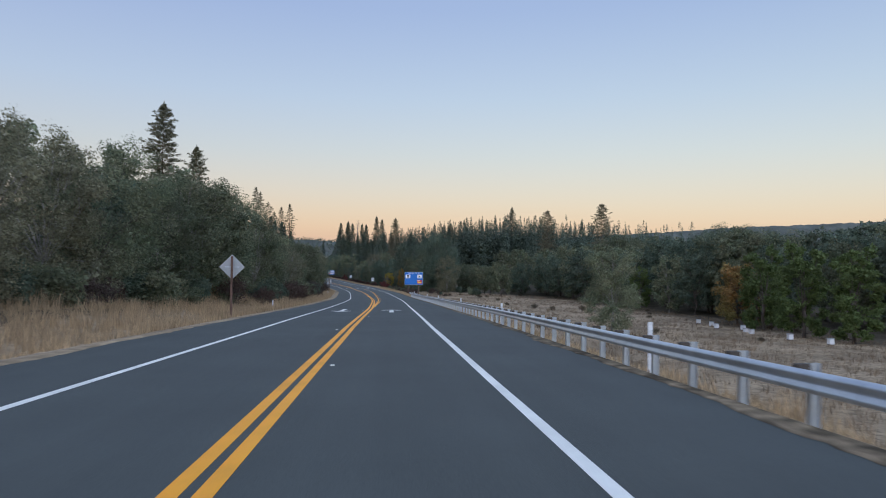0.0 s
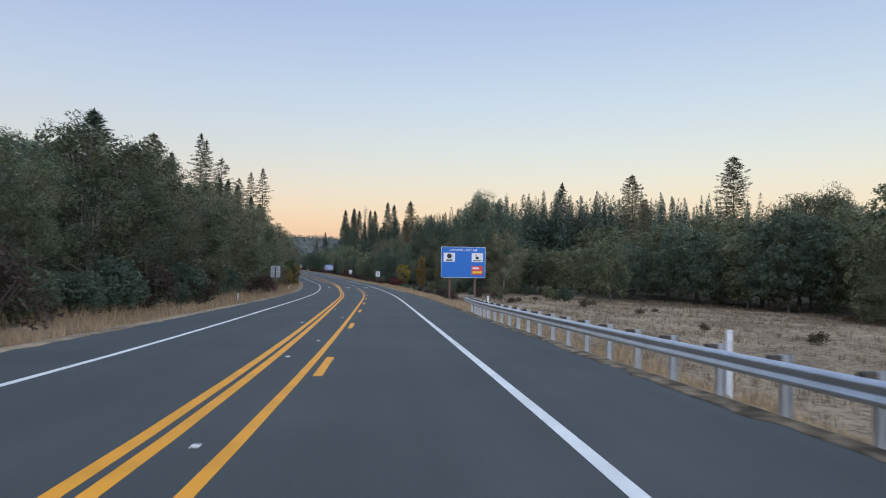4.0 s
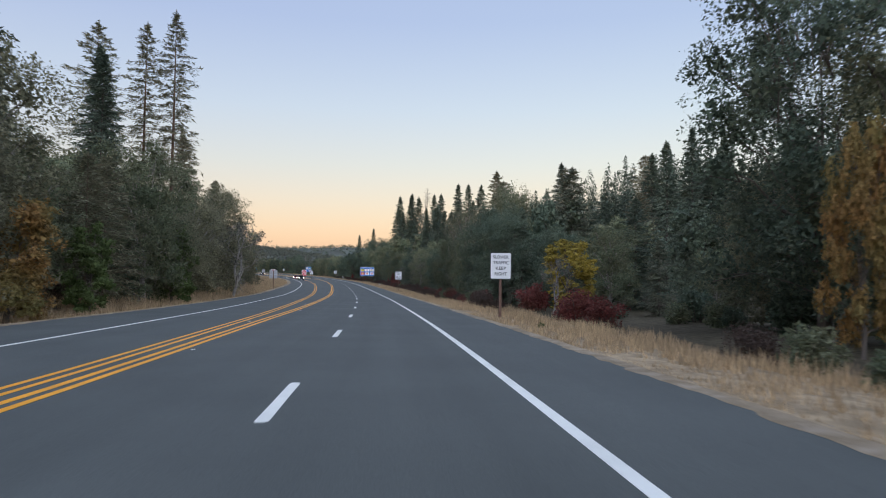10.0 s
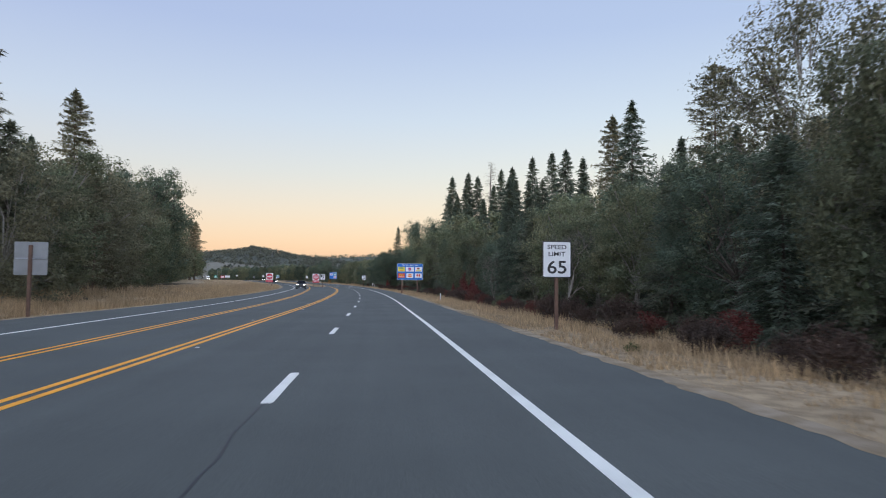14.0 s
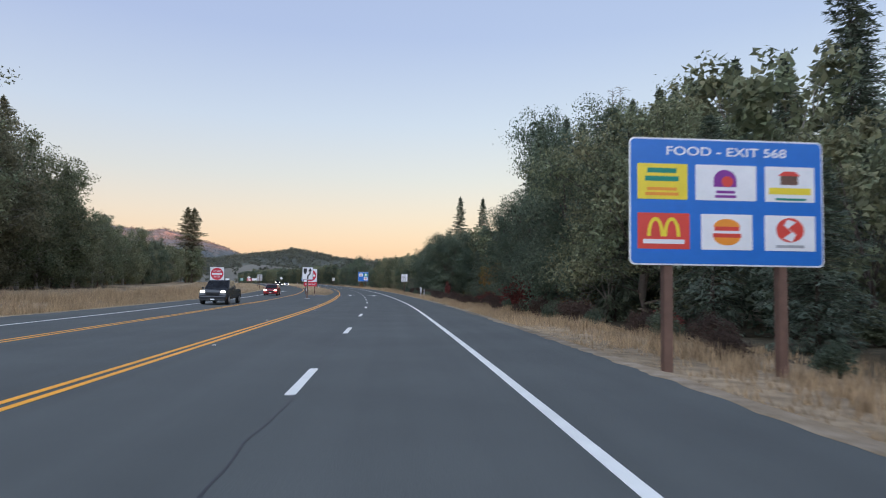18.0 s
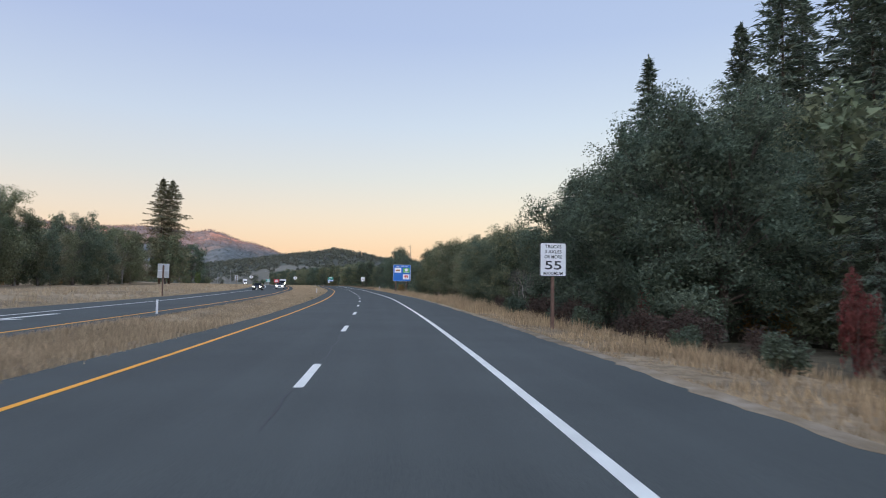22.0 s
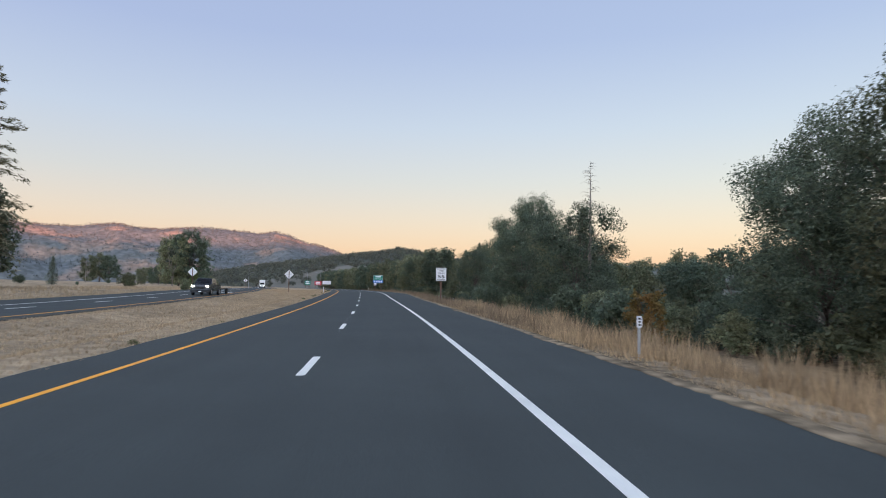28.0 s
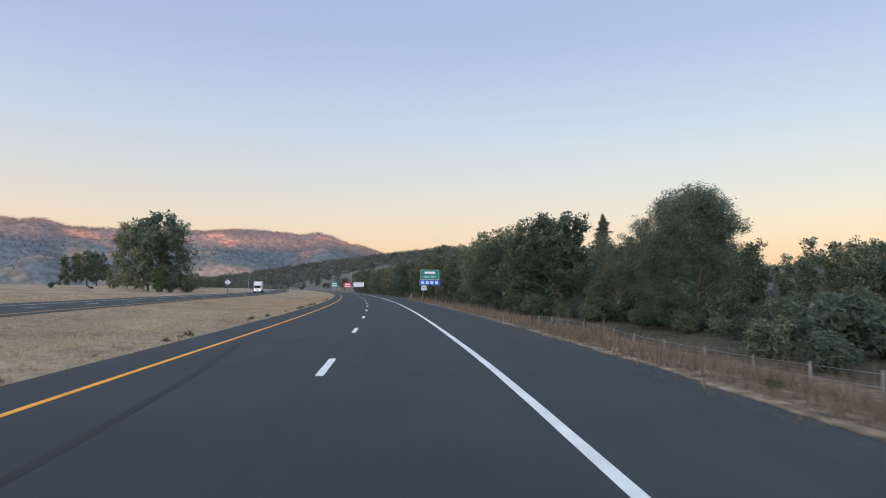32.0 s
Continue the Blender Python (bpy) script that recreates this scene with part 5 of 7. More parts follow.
belt(440, 760, 11.0, L_FRONT, lambda s: 3.0, ["bush", "bush2", "rustbush"], back=-5.5, jitter=2, hvar=0.5)
# belt along the right
R_FRONT = table([(258, 21), (285, 24), (300, 22), (312, 16.5), (330, 15.3), (440, 15), (522, 15.2), (532, 26), (552, 27), (562, 15.6), (600, 17), (640, 18), (680, 20), (720, 20)])
R_H0 = table([(258, 7.5), (290, 7), (301, 9), (312, 10), (320, 12), (333, 10.4), (347, 8), (365, 8.7), (385, 10), (410, 11), (440, 8.5), (455, 7), (467, 9.5), (473, 12), (478, 14), (485, 14), (491, 10.5), (508, 9.5), (520, 9.5), (535, 9.5), (548, 10.5), (564, 11.5), (580, 11.5), (594, 10), (627, 9), (636, 8), (650, 8.3), (665, 9.2), (690, 9.8), (720, 7)])
R_H = lambda s: R_H0(s) * np.interp(s, [258, 440, 450, 474, 482, 505, 530, 600, 612, 626, 645, 682, 700], [0.84, 0.84, 0.8, 0.92, 0.95, 0.95, 0.9, 0.9, 0.86, 0.84, 1.0, 1.02, 0.98])
belt(262, 405, 6.4, R_FRONT, R_H, ["oak3", "fir5", "oak4", "oak2", "fir4", "oak2", "pine4", "fir5"], hvar=0.25)
belt(405, 514, 6.8, R_FRONT, R_H, ["oak3", "oak4", "fir4", "oak3", "fir4", "oak4", "oak1"], hvar=0.22)
belt(557, 600, 6.8, R_FRONT, R_H, ["oak3", "oak4", "fir4", "oak3", "fir4", "oak4"], hvar=0.22)
belt(600, 698, 7.5, R_FRONT, R_H, ["oak1", "oak2", "oak5", "oak2", "oak6", "oak3"], hvar=0.16)
belt(300, 470, 11.0, R_FRONT, lambda s: 1.5 * R_H(s), ["pine4", "fir5", "fir4"], back=9, hvar=0.28, wood="dark firs behind the roadside oaks")
belt(300, 700, 10.0, R_FRONT, lambda s: 1.2 * R_H(s), FAR, back=8, hvar=0.12, wood="green oaks deep in the roadside wood")
belt(305, 588, 14.0, R_FRONT, lambda s: 1.55 * R_H(s), ["fir1", "fir2", "fir1", "pine3"], back=16, hvar=0.2, wood="dark firs behind the roadside oaks")
belt(306, 700, 5.2, R_FRONT, lambda s: 2.5, ["bush", "bush2", "bush", "bush", "bush2", "rustbush"], back=-4.9, jitter=2, hvar=0.5)
R_BRUSH = table([(195, 10.5), (260, 10.5), (300, 9.6), (440, 9.4), (520, 9.8), (600, 11.2), (690, 12.5)])
belt(300, 445, 2.3, R_BRUSH, lambda s: 0.75, ["brush", "brush", "brush", "redbush", "bush2"], jitter=2.0, hvar=0.5, wood=LOW_BRUSH)
belt(445, 600, 3.6, R_BRUSH, lambda s: 0.6, ["brush", "brush", "bush"], jitter=2.0, hvar=0.5, wood=LOW_BRUSH)
belt(196, 262, 4.0, R_BRUSH, lambda s: 0.5, ["brush", "bush2", "brush"], jitter=3.0, hvar=0.5, wood=LOW_BRUSH)
for s, u, h in ((311, 12, 1.8), (345, 12, 1.6), (360, 12, 1.5), (503, 11.6, 1.9), (507, 11.9, 1.7), (512, 12.3, 1.6), (498, 13.9, 3.6), (300, 14.5, 2.6), (303, 15.3, 2.4), (284, 13.2, 2.4), (281, 14, 2.0), (287, 14.5, 2.0), (466, 13.2, 1.4), (425, 12.6, 2.4), (421, 12.9, 2.0), (431, 12.8, 1.7)):
    plant("redbush", s, u, h, 1.15)
for s, u, h, w in ((551, 14.2, 3.4, 0.3), (427, 12.6, 3.8, 0.25), (424.5, 13.4, 3.2, 0.25), (429.5, 11.6, 2.2, 0.25), (566, 14.0, 3.2, 0.22)):
    plant("redbush", s, u, h, w)
for s, u, h in ((590, 13.2, 4.2), (478, 14.2, 7), (412, 14.0, 6), (386, 14.4, 7), (398, 14.5, 5)):
    plant("bare", s, u, h, 0.9)
# single trees on the near right before the wood
for kind, s, u, h, w in (("oak4", 228, 25, 18.5, 1.0), ("oak6", 222, 27, 11, 1.0), ("oak4", 233, 27, 13, 1.0), ("oak4", 271, 21, 17, 1.0), ("oak6", 279, 24, 9, 1.0),
        ("oak1", 266, 24, 13, 1.0), ("oak6", 249, 20, 7.6, 0.8), ("oak3", 254, 24.5, 9, 0.8), ("oak4", 768.8, 22.1, 13.8, 0.84), ("oak4", 773.5, 24, 13.0, 0.6), ("pale", 369, 22, 16, 1.0), ("oak1", 334.4, 21.6, 15.5, 0.6), ("oak1", 494, 20.5, 15.5, 0.8), ("oak3", 243, 27, 8.5, 1.1), ("yellow", 296.5, 16.7, 5.6, 1.4),
        ("oak4", 323, 16.5, 11.2, 0.8), ("oak2", 357, 16, 9.6, 0.8), ("bare", 294, 14.5, 5.0, 0.9), ("oak3", 566, 17.5, 12.5, 0.9), ("oak4", 573, 18.5, 11.8, 0.85), ("oak3", 579, 18.5, 11.2, 0.85),
        ("oak4", 585, 19, 10.8, 0.85), ("oak3", 592, 18.5, 8.8, 0.9)):
    plant(kind, s, u, h, w)
for kind, s, u, h, w in (("yellow", 263, 21.5, 4.6, 1.1), ("rust", 263, 16.5, 7.5, 0.42), ("rust", 541, 20.1, 5.8, 1.0), ("fir3", 539.6, 21, 3.6, 1.1), ("fir4", 513, 17.5, 6.6, 1.3),
        ("rust", 272, -16.0, 5.2, 1.0), ("light", 262, -16.4, 6.2, 0.9), ("light", 301, -17.2, 6.5, 1.0), ("light", 282, -16.6, 5, 1.0), ("rust", 241, -16.2, 4.3, 1.0),
        ("rust", 250, -19, 5, 1.0), ("bare", 325, -16.5, 11, 1.15), ("bare", 180, -16.5, 6, 0.8)):
    plant(kind, s, u, h, w)
belt(203, 262, 8.0, lambda s: 36.0, lambda s: 7.5, ["far3", "far1"], jitter=8)
belt(226, 262, 5.0, lambda s: 17.0, lambda s: 2.0, ["bush", "bush2"], jitter=5, hvar=0.4)
belt(527, 562, 4.0, lambda s: 19.0, lambda s: 1.8, ["bush", "bush2"], jitter=4, hvar=0.4)
belt(200, 228, 4.0, lambda s: 19.0, lambda s: 1.2, ["brush", "bush"], jitter=5, hvar=0.5)
belt(700, 768, 5.0, lambda s: 15.5, lambda s: 1.9, ["bush", "bush2", "bush", "bush"], jitter=5, hvar=0.5)
belt(203, 262, 6.0, lambda s: 30.0, lambda s: 2.4, ["bush", "bush2"], jitter=6)
# woods across the field on the right
F_FRONT = table([(-80, 85), (60, 82), (130, 68), (180, 58), (250, 50)])
belt(40, 255, 9.0, F_FRONT, lambda s: 11.5, FAR, jitter=8, hvar=0.25)
belt(40, 262, 10.0, F_FRONT, lambda s: 13.0, FAR, jitter=10, back=12, wood="dark oak wood across the dry field")
belt(60, 300, 12.0, F_FRONT, lambda s: 14.5, FAR, jitter=14, back=30, wood="dark oak wood across the dry field")
for kind, s, u, h in (("light", 96, 58, 8.8), ("light", 84, 56, 8.5), ("light", 76, 57, 7.5), ("light", 104, 62, 6.5), ("rust", 108, 61, 6.5), ("oak5", 163, 58, 8), ("light", 150, 62, 7), ("oak4", 135, 76, 14.8), ("oak1", 127, 79, 14), ("oak4", 146, 78, 14), ("oak5", 87.6, 30.6, 7.2), ("oak1", 205, 80, 18), ("oak2", 212, 88, 19)):
    plant(kind, s, u, h)
# far side of the bend, on the right and ahead
belt(862, 1010, 8.0, table([(862, 24), (900, 20), (950, 22), (1010, 26)]), lambda s: 10.5, FAR)
belt(820, 1040, 9.0, table([(820, 42), (880, 34), (1040, 36)]), table([(820, 6.0), (880, 7.5), (905, 11.5), (1040, 12)]), FAR, jitter=6, wood="oak wood along the far bend")
belt(790, 1060, 11.0, table([(790, 52), (1060, 50)]), table([(790, 6.5), (880, 8), (910, 11.5), (1060, 12.5)]), FAR, jitter=10, wood="oak wood along the far bend")
belt(1040, 1300, 9.0, lambda s: 24.0, lambda s: 12.0, FAR, jitter=12, wood="oak wood along the far bend")
belt(1000, 1300, 12.0, lambda s: 48.0, lambda s: 15.0, FAR, jitter=25, wood="oak wood along the far bend")
belt(704, 770, 6.0, lambda s: 36.0, lambda s: 5.5, ["far2", "far1", "far2"], jitter=8, wood="oak wood along the far bend")
belt(702, 745, 4.0, lambda s: 26.0, lambda s: 2.6, ["bush", "bush", "bush2"], jitter=7, hvar=0.4)
belt(755, 860, 9.0, lambda s: 46.0, lambda s: 6.5, FAR, jitter=10, wood="oak wood along the far bend")
belt(800, 900, 3.2, table([(795, 25), (830, 24), (900, 15)]), lambda s: 2.4, ["bush", "bush2", "bush"], jitter=6, hvar=0.5)
for kind, s, u, h in (("bush2", 781, -27.5, 1.9), ("bush", 783.5, -25.6, 2.3), ("bush2", 786, -29, 0.9), ("oak1", 786, 25, 4.6),
        ("fir3", 776, 27, 9), ("oak4", 701, 22, 10.2), ("oak3", 706, 20.5, 8.2), ("oak4", 711, 25, 10.8), ("oak3", 740, 19.5, 9.6),
        ("fir4", 746, 22.5, 10), ("oak3", 762, 20, 11), ("bush", 720, 16, 3.5), ("bush2", 726, 18, 3.2), ("bush", 733, 17, 3.6),
        ("oak1", 752, 22, 8), ("oak3", 757, 25, 8.5), ("far2", 854, 39, 8), ("far1", 848, 43, 7.5), ("oak2", 884, 21, 9.5),
        ("oak3", 878, 23, 11)):
    plant(kind, s, u, h)
for kind, s, u, h in (("fir2", 900, 47, 17), ("far3", 892, 22, 11), ("oak2", 836, 30, 11.5), ("oak5", 842, 34, 12), ("oak4", 828, 27, 10),
        ("oak4", 853.6, 38.3, 14.4), ("fir4", 868, 34, 12.4), ("oak2", 848, 28, 8.5), ("rust", 712, 14.5, 3.2), ("far2", 1008, -62, 26),
        ("far2", 1016, -68, 23), ("far3", 1002, -69, 22), ("far2", 1180, -128, 20), ("far1", 1190, -136, 21), ("far3", 1172, -140, 18),
        ("fir3", 850, -72, 7), ("bush2", 870, -60, 4), ("bush", 990, -56, 5), ("bush2", 1000, -52, 5), ("bush", 1024, -57, 6),
        ("light", 985, -58, 8)):
    plant(kind, s, u, h)
belt(1060, 1400, 14.0, lambda s: -75.0, lambda s: 9.0, FAR, jitter=25, wood="oak wood along the far bend")
belt(850, 1150, 34.0, lambda s: -80.0, lambda s: 1.7, ["bush", "bush2"], jitter=60, hvar=0.5)
for k in range(26):
    plant("fieldbush", 60 + 150 * PLANT.random(), 20 + 42 * PLANT.random(), 0.5 + 0.6 * PLANT.random())
for k in range(60):
    s = 600 + 300 * PLANT.random()
    plant("weed", s, float(MED_R(s)) - 0.25 - 0.5 * PLANT.random(), 0.12 + 0.16 * PLANT.random())
for k in range(14):
    s = 240 + 560 * PLANT.random()
    plant("weed", s, float(PAVE_R(s)) + 0.8 + 2.5 * PLANT.random(), 0.16 + 0.2 * PLANT.random())
# tall conifers that stand clear of the rest
def stand(trees):
    """Plant single conifers: kind, place along the road, place across it, height."""
    for kind, s, u, h in trees:
        plant(kind, s, u, h, 0.78 if kind == "pine5" and s < 560 else 0.95)


stand([("pine5", 145.4, -46.6, 39.7), ("pine5", 132.5, -36.6, 28.4), ("fir2", 141, -55.8, 29.9), ("pine2", 338, -27.2, 38.7), ("pine2", 339, -31.1, 37.2),
       ("pine1", 330.3, -34.7, 33.9), ("pine2", 291.4, -41.9, 41), ("pine2", 287, -40, 38.5), ("pine3", 258.7, -47.5, 34.1), ("fir2", 318, -30, 27),
       ("fir1", 305, -36, 30), ("pine1", 298, -37.1, 35.4), ("fir2", 276, -46.8, 32.9), ("fir1", 282, -31, 26), ("pine3", 270, -35, 25),
       ("fir1", 240, -32, 21), ("pine2", 225, -36, 24), ("fir2", 205, -33, 19), ("pine5", 403.6, -40.2, 34.8), ("pine3", 388, -30, 22)])
stand([("pine5", 452.8, -47.9, 32.1), ("pine5", 557, -62.2, 32.1), ("pine2", 549, -68, 28), ("fir2", 311, -27, 24), ("fir1", 262, -33, 25),
       ("pine5", 776.3, -60, 35.8), ("pine5", 778.5, -57.2, 35.6), ("far1", 770, -57, 16), ("far2", 784, -59, 17), ("far3", 776, -70, 18),
       ("pine3", 690, -80, 24), ("pine2", 660, -85, 25), ("pine3", 254.9, 99.7, 34.3), ("pine3", 295.5, 92.7, 35.3), ("pine3", 260, 76.8, 23.1),
       ("fir1", 396.5, 115.6, 46.5), ("fir1", 329.7, 42.3, 21.9), ("pine5", 494.7, 64.4, 44.1), ("fir2", 480, 50, 30), ("fir1", 472, 47, 25)])
stand([("fir2", 602.7, 56.8, 46.6), ("fir2", 607.8, 51.3, 45.4), ("fir1", 598.6, 59.6, 44.5), ("fir1", 590, 48, 34), ("fir2", 615, 60, 44),
       ("fir2", 572, 60, 43), ("snag", 564.1, 53.2, 43.3), ("snag", 578, 58, 47), ("fir1", 560, 60, 42), ("fir2", 583.3, 77.3, 50.8),
       ("fir2", 552, 71.6, 46.4), ("fir1", 493, 45, 27), ("fir2", 503, 45, 28), ("fir2", 514, 45, 30), ("fir1", 508, 49, 28),
       ("fir1", 506, 26, 18.5), ("fir2", 513, 27, 20), ("fir2", 522, 46, 31), ("fir1", 532, 50, 34), ("fir2", 545, 48, 33)])
stand([("oak4", 498, 24, 15), ("oak4", 490, 24, 14.5), ("oak3", 628, 19, 8.3), ("oak1", 621, 19, 8.2), ("oak2", 635, 19.5, 8.8),
       ("oak3", 613, 18.5, 8.8), ("fir1", 620, 54, 40), ("pine3", 411, 40, 27.5), ("fir1", 434, 40, 29.5), ("fir2", 353, 60, 30),
       ("fir1", 343, 60, 26), ("fir1", 368, 60, 28), ("fir1", 464, 40, 28), ("fir1", 314, 17, 10.2), ("fir1", 489, 20, 13.5),
       ("fir2", 497, 31, 22), ("fir1", 505, 33, 23), ("fir2", 638.2, 43.7, 28.8), ("pine3", 400, 75, 34), ("snag", 742.5, 22, 14.3)])
stand([("fir2", 588, 24, 22), ("fir1", 378, 44, 27), ("fir2", 560, 52, 28), ("fir1", 568, 45, 27.7), ("fir2", 563, 45, 28.5),
       ("fir1", 579, 45, 34), ("pine1", 333.6, 28.8, 18.4)])
belt(702, 744, 3.6, lambda s: 16.5, lambda s: 2.5, ["bush", "bush", "bush2"], jitter=4, hvar=0.4)
belt(785, 855, 2.6, lambda s: 23.0, lambda s: 2.6, ["bush", "bush", "bush2"], jitter=9, hvar=0.5)
belt(768, 812, 2.7, lambda s: 18.5, lambda s: 2.2, ["bush", "bush", "bush2"], jitter=5, hvar=0.5)
belt(240, 292, 2.8, lambda s: 19.0, lambda s: 1.9, ["bush", "bush2", "bush"], jitter=5, hvar=0.5)
join_woods()
for made, size in [v for k, v in PROTO.items() if k not in USED]:
    for o in (*made.children_recursive, made):
        bpy.data.objects.remove(o)


def far_wood(name, label, seed, count, place, leaf):
    """Conifers too many to count, joined: each a stem of stacked, ragged sprays."""
    rnd = np.random.RandomState(seed)
    cs, ss, al, fc = [], [], [], []
    for _ in range(count):
        s, u, h = place(rnd)
        x, y, z = at(s, u, ground_at(s, u))
        n = 320
        g = rnd.rand(n) ** 0.85
        a = rnd.randint(0, 24, n) * 2.4 + rnd.normal(size=n) * 0.35
        arm = (1 - g) ** rnd.choice([0.6, 0.7, 0.9]) * h * 0.20 * (0.75 + 0.25 * np.sin(a * 3.7 + g * 60)) + 0.08
        rad = arm * rnd.uniform(0.45, 1.0, n)
        o = np.stack([np.cos(a), np.sin(a), np.full(n, -0.35)], 1)
        cs.append(np.stack([x + rad * o[:, 0], y + rad * o[:, 1], z + h * (0.04 + 0.955 * g) - 0.3 * rad], 1))
        ss.append((1.25 - 0.95 * g) * h * 0.046)
        al.append(o)
        fc.append(np.array([0, 0, 1.0]) + 0.5 * o)
    me = card_mesh(name, cards(np.concatenate(cs), np.concatenate(ss), rnd, 0.0, 1.4, np.concatenate(fc), np.concatenate(al)), leaf)
    return tagged(new(name, me), label, "forest", "", "stuff")


def slope_wood(r):
    s = r.uniform(345, 640)
    return s, r.uniform(75, 150), r.uniform(24, 37)


def field_wood(r):
    s = r.uniform(170, 430)
    return s, r.uniform(100, 190), r.uniform(14, 22) * (1.0 if s < 300 else 1.5)


far_wood("conifer_forest", "dark conifer forest on the slope behind oaks", 5, 600, slope_wood, FIR)
far_wood("conifer_forest", "dark conifer forest beyond the field", 6, 460, field_wood, FIR)


def hill_woods(hill, label, seed, count, tall, wide, cards_each, size, leaf):
    """Trees too many to count on a distant hill, joined: rounded clumps of sprays standing on its slope."""
    rnd = np.random.RandomState(seed)
    co = np.empty(3 * len(hill.data.vertices), np.float32)
    hill.data.vertices.foreach_get("co", co)
    co = co.reshape(-1, 3)
    rows_ = 39
    pick = rnd.randint(0, len(co) // rows_, count) * rows_ + (3 + 34 * rnd.rand(count) ** 0.8).astype(int)
    base = co[pick] + rnd.normal(size=(count, 3)) * np.array([5, 5, 0])
    h = tall * rnd.uniform(0.6, 1.2, count)
    n = cards_each
    g = rnd.normal(size=(count, n, 3))
    g /= np.linalg.norm(g, axis=2, keepdims=True)
    g *= rnd.rand(count, n, 1) ** 0.4
    c = base[:, None, :] + g * (np.array([wide, wide, 0.5 * tall]) * (h / tall)[:, None, None]) + np.stack([0 * h, 0 * h, 0.5 * h], 1)[:, None, :]
    me = card_mesh("hillside_wood", cards(c.reshape(-1, 3), rnd.uniform(0.7, 1.3, count * n) * size, rnd, 0.2), leaf)
    return tagged(new("hillside_wood", me), label, "woodland", "", "stuff")


hill_woods(LOW_HILL, "rounded oaks covering the low hill", 61, 2600, 8.0, 6.0, 26, 1.5, HILL_LEAF)
hill_woods(VALLEY_HILL, "dark trees on the low valley hills", 62, 1500, 13.0, 5.0, 14, 2.2, FIR)
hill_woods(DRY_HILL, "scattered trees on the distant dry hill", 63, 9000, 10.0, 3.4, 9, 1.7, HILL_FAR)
hill_woods(PALE_SLOPE, "scattered oaks on the pale slope", 64, 110, 7.0, 3.6, 70, 1.1, HILL_LEAF)


# ---- guardrail on the right ----
def guardrail():
    end = 144.0
    rail = thing("guardrail", "galvanised steel guardrail on posts beside shoulder", "guardrail")
    LOW = 0.16   # fall of the shoulder at the rail
    prof = [(-0.00, 0.74), (-0.05, 0.725), (-0.085, 0.69), (-0.085, 0.65), (-0.03, 0.60), (-0.03, 0.56), (-0.085, 0.51), (-0.085, 0.47), (-0.05, 0.435), (0.0, 0.42)]
    face = lambda s: 5.78 + 0.5 * smooth(128, 144, s) ** 2
    post_bm = bmesh.new()
    for x0, x1, y0, y1 in ((-0.075, -0.068, -0.05, 0.05), (0.068, 0.075, -0.05, 0.05), (-0.068, 0.068, -0.004, 0.004)):
        box(post_bm, x0, x1, y0, y1, -0.9, 0.80)
    post_me = bpy.data.meshes.new("post")
    post_bm.to_mesh(post_me)
    post_bm.free()
    post_me.materials.append(STEEL)
    blk = boxed(-0.10, 0.10, -0.075, 0.075, -0.18, 0.19, bevel=0.012)
    blk_me = bpy.data.meshes.new("block")
    blk.to_mesh(blk_me)
    blk.free()
    blk_me.materials.append(TIMBER)
    s = end
    n = 0
    while s > -60:
        s0 = s - 3.81
        verts, faces = [], []
        cols = len(prof)
        for k in range(5):
            q = s0 + 3.81 * k / 4 - (0.02 if k == 0 else 0)
            off = 0.004 * (n % 2)
            for dx, z in prof:
                verts.append(at(q, float(face(q)) + dx + off, z - LOW))
            for dx, z in prof:
                verts.append(at(q, float(face(q)) + dx + off + 0.006, z - LOW))
        w = 2 * cols
        for k in range(4):
            for j in range(cols - 1):
                a = k * w + j
                faces.append((a, a + 1, a + w + 1, a + w))
                b = a + cols
                faces.append((b, b + w, b + w + 1, b + 1))
            faces.append((k * w, k * w + w, k * w + w + cols, k * w + cols))
            faces.append((k * w + cols - 1, k * w + w - 1 + 0, k * w + 2 * w - 1, k * w + w + cols - 1))
        part("rail_panel", mesh_of("rail_panel", verts, faces, [STEEL], True), None, rail)
        for q in (s0 + 0.3, s0 + 2.205):
            h = math.degrees(heading(q))
            part("post", post_me, None, rail, m=pose(*at(q, float(face(q)) + 0.31, -LOW), 0, 0, h))
            part("block", blk_me, None, rail, m=pose(*at(q, float(face(q)) + 0.125, 0.60 - LOW), 0, 0, h))
        s -= 3.81
        n += 1
    # rounded end shoe
    bm = bmesh.new()
    for k in range(8):
        a0, a1 = math.pi * k / 8, math.pi * (k + 1) / 8
        p = [Vector(at(end + 0.16 * math.sin(a), float(face(end)) - 0.08 + 0.16 * (1 - math.cos(a)), z - LOW)) for a in (a0, a1) for z in (0.43, 0.73)]
        v = [bm.verts.new(q) for q in p]
        bm.faces.new((v[0], v[2], v[3], v[1]))
    bmesh.ops.solidify(bm, geom=list(bm.faces), thickness=0.006)
    part("end_shoe", bm, STEEL, rail)


guardrail()


def delineator(s, u, h=1.1, wide=0.1, label="white plastic roadside marker post", reflector=True):
    d = thing("marker_post", label, "marker post", "roadside marker posts", m=put(s, u, 0.05))
    part("post", boxed(-wide / 2, wide / 2, -0.02, 0.02, -0.2, h, bevel=0.012), POST_WHITE, d)
    if reflector:
        part("reflector", boxed(-wide * 0.38, wide * 0.38, -0.026, -0.021, h - 0.2, h - 0.08), SIGN_WHITE, d, "pale reflector strip")
    return d


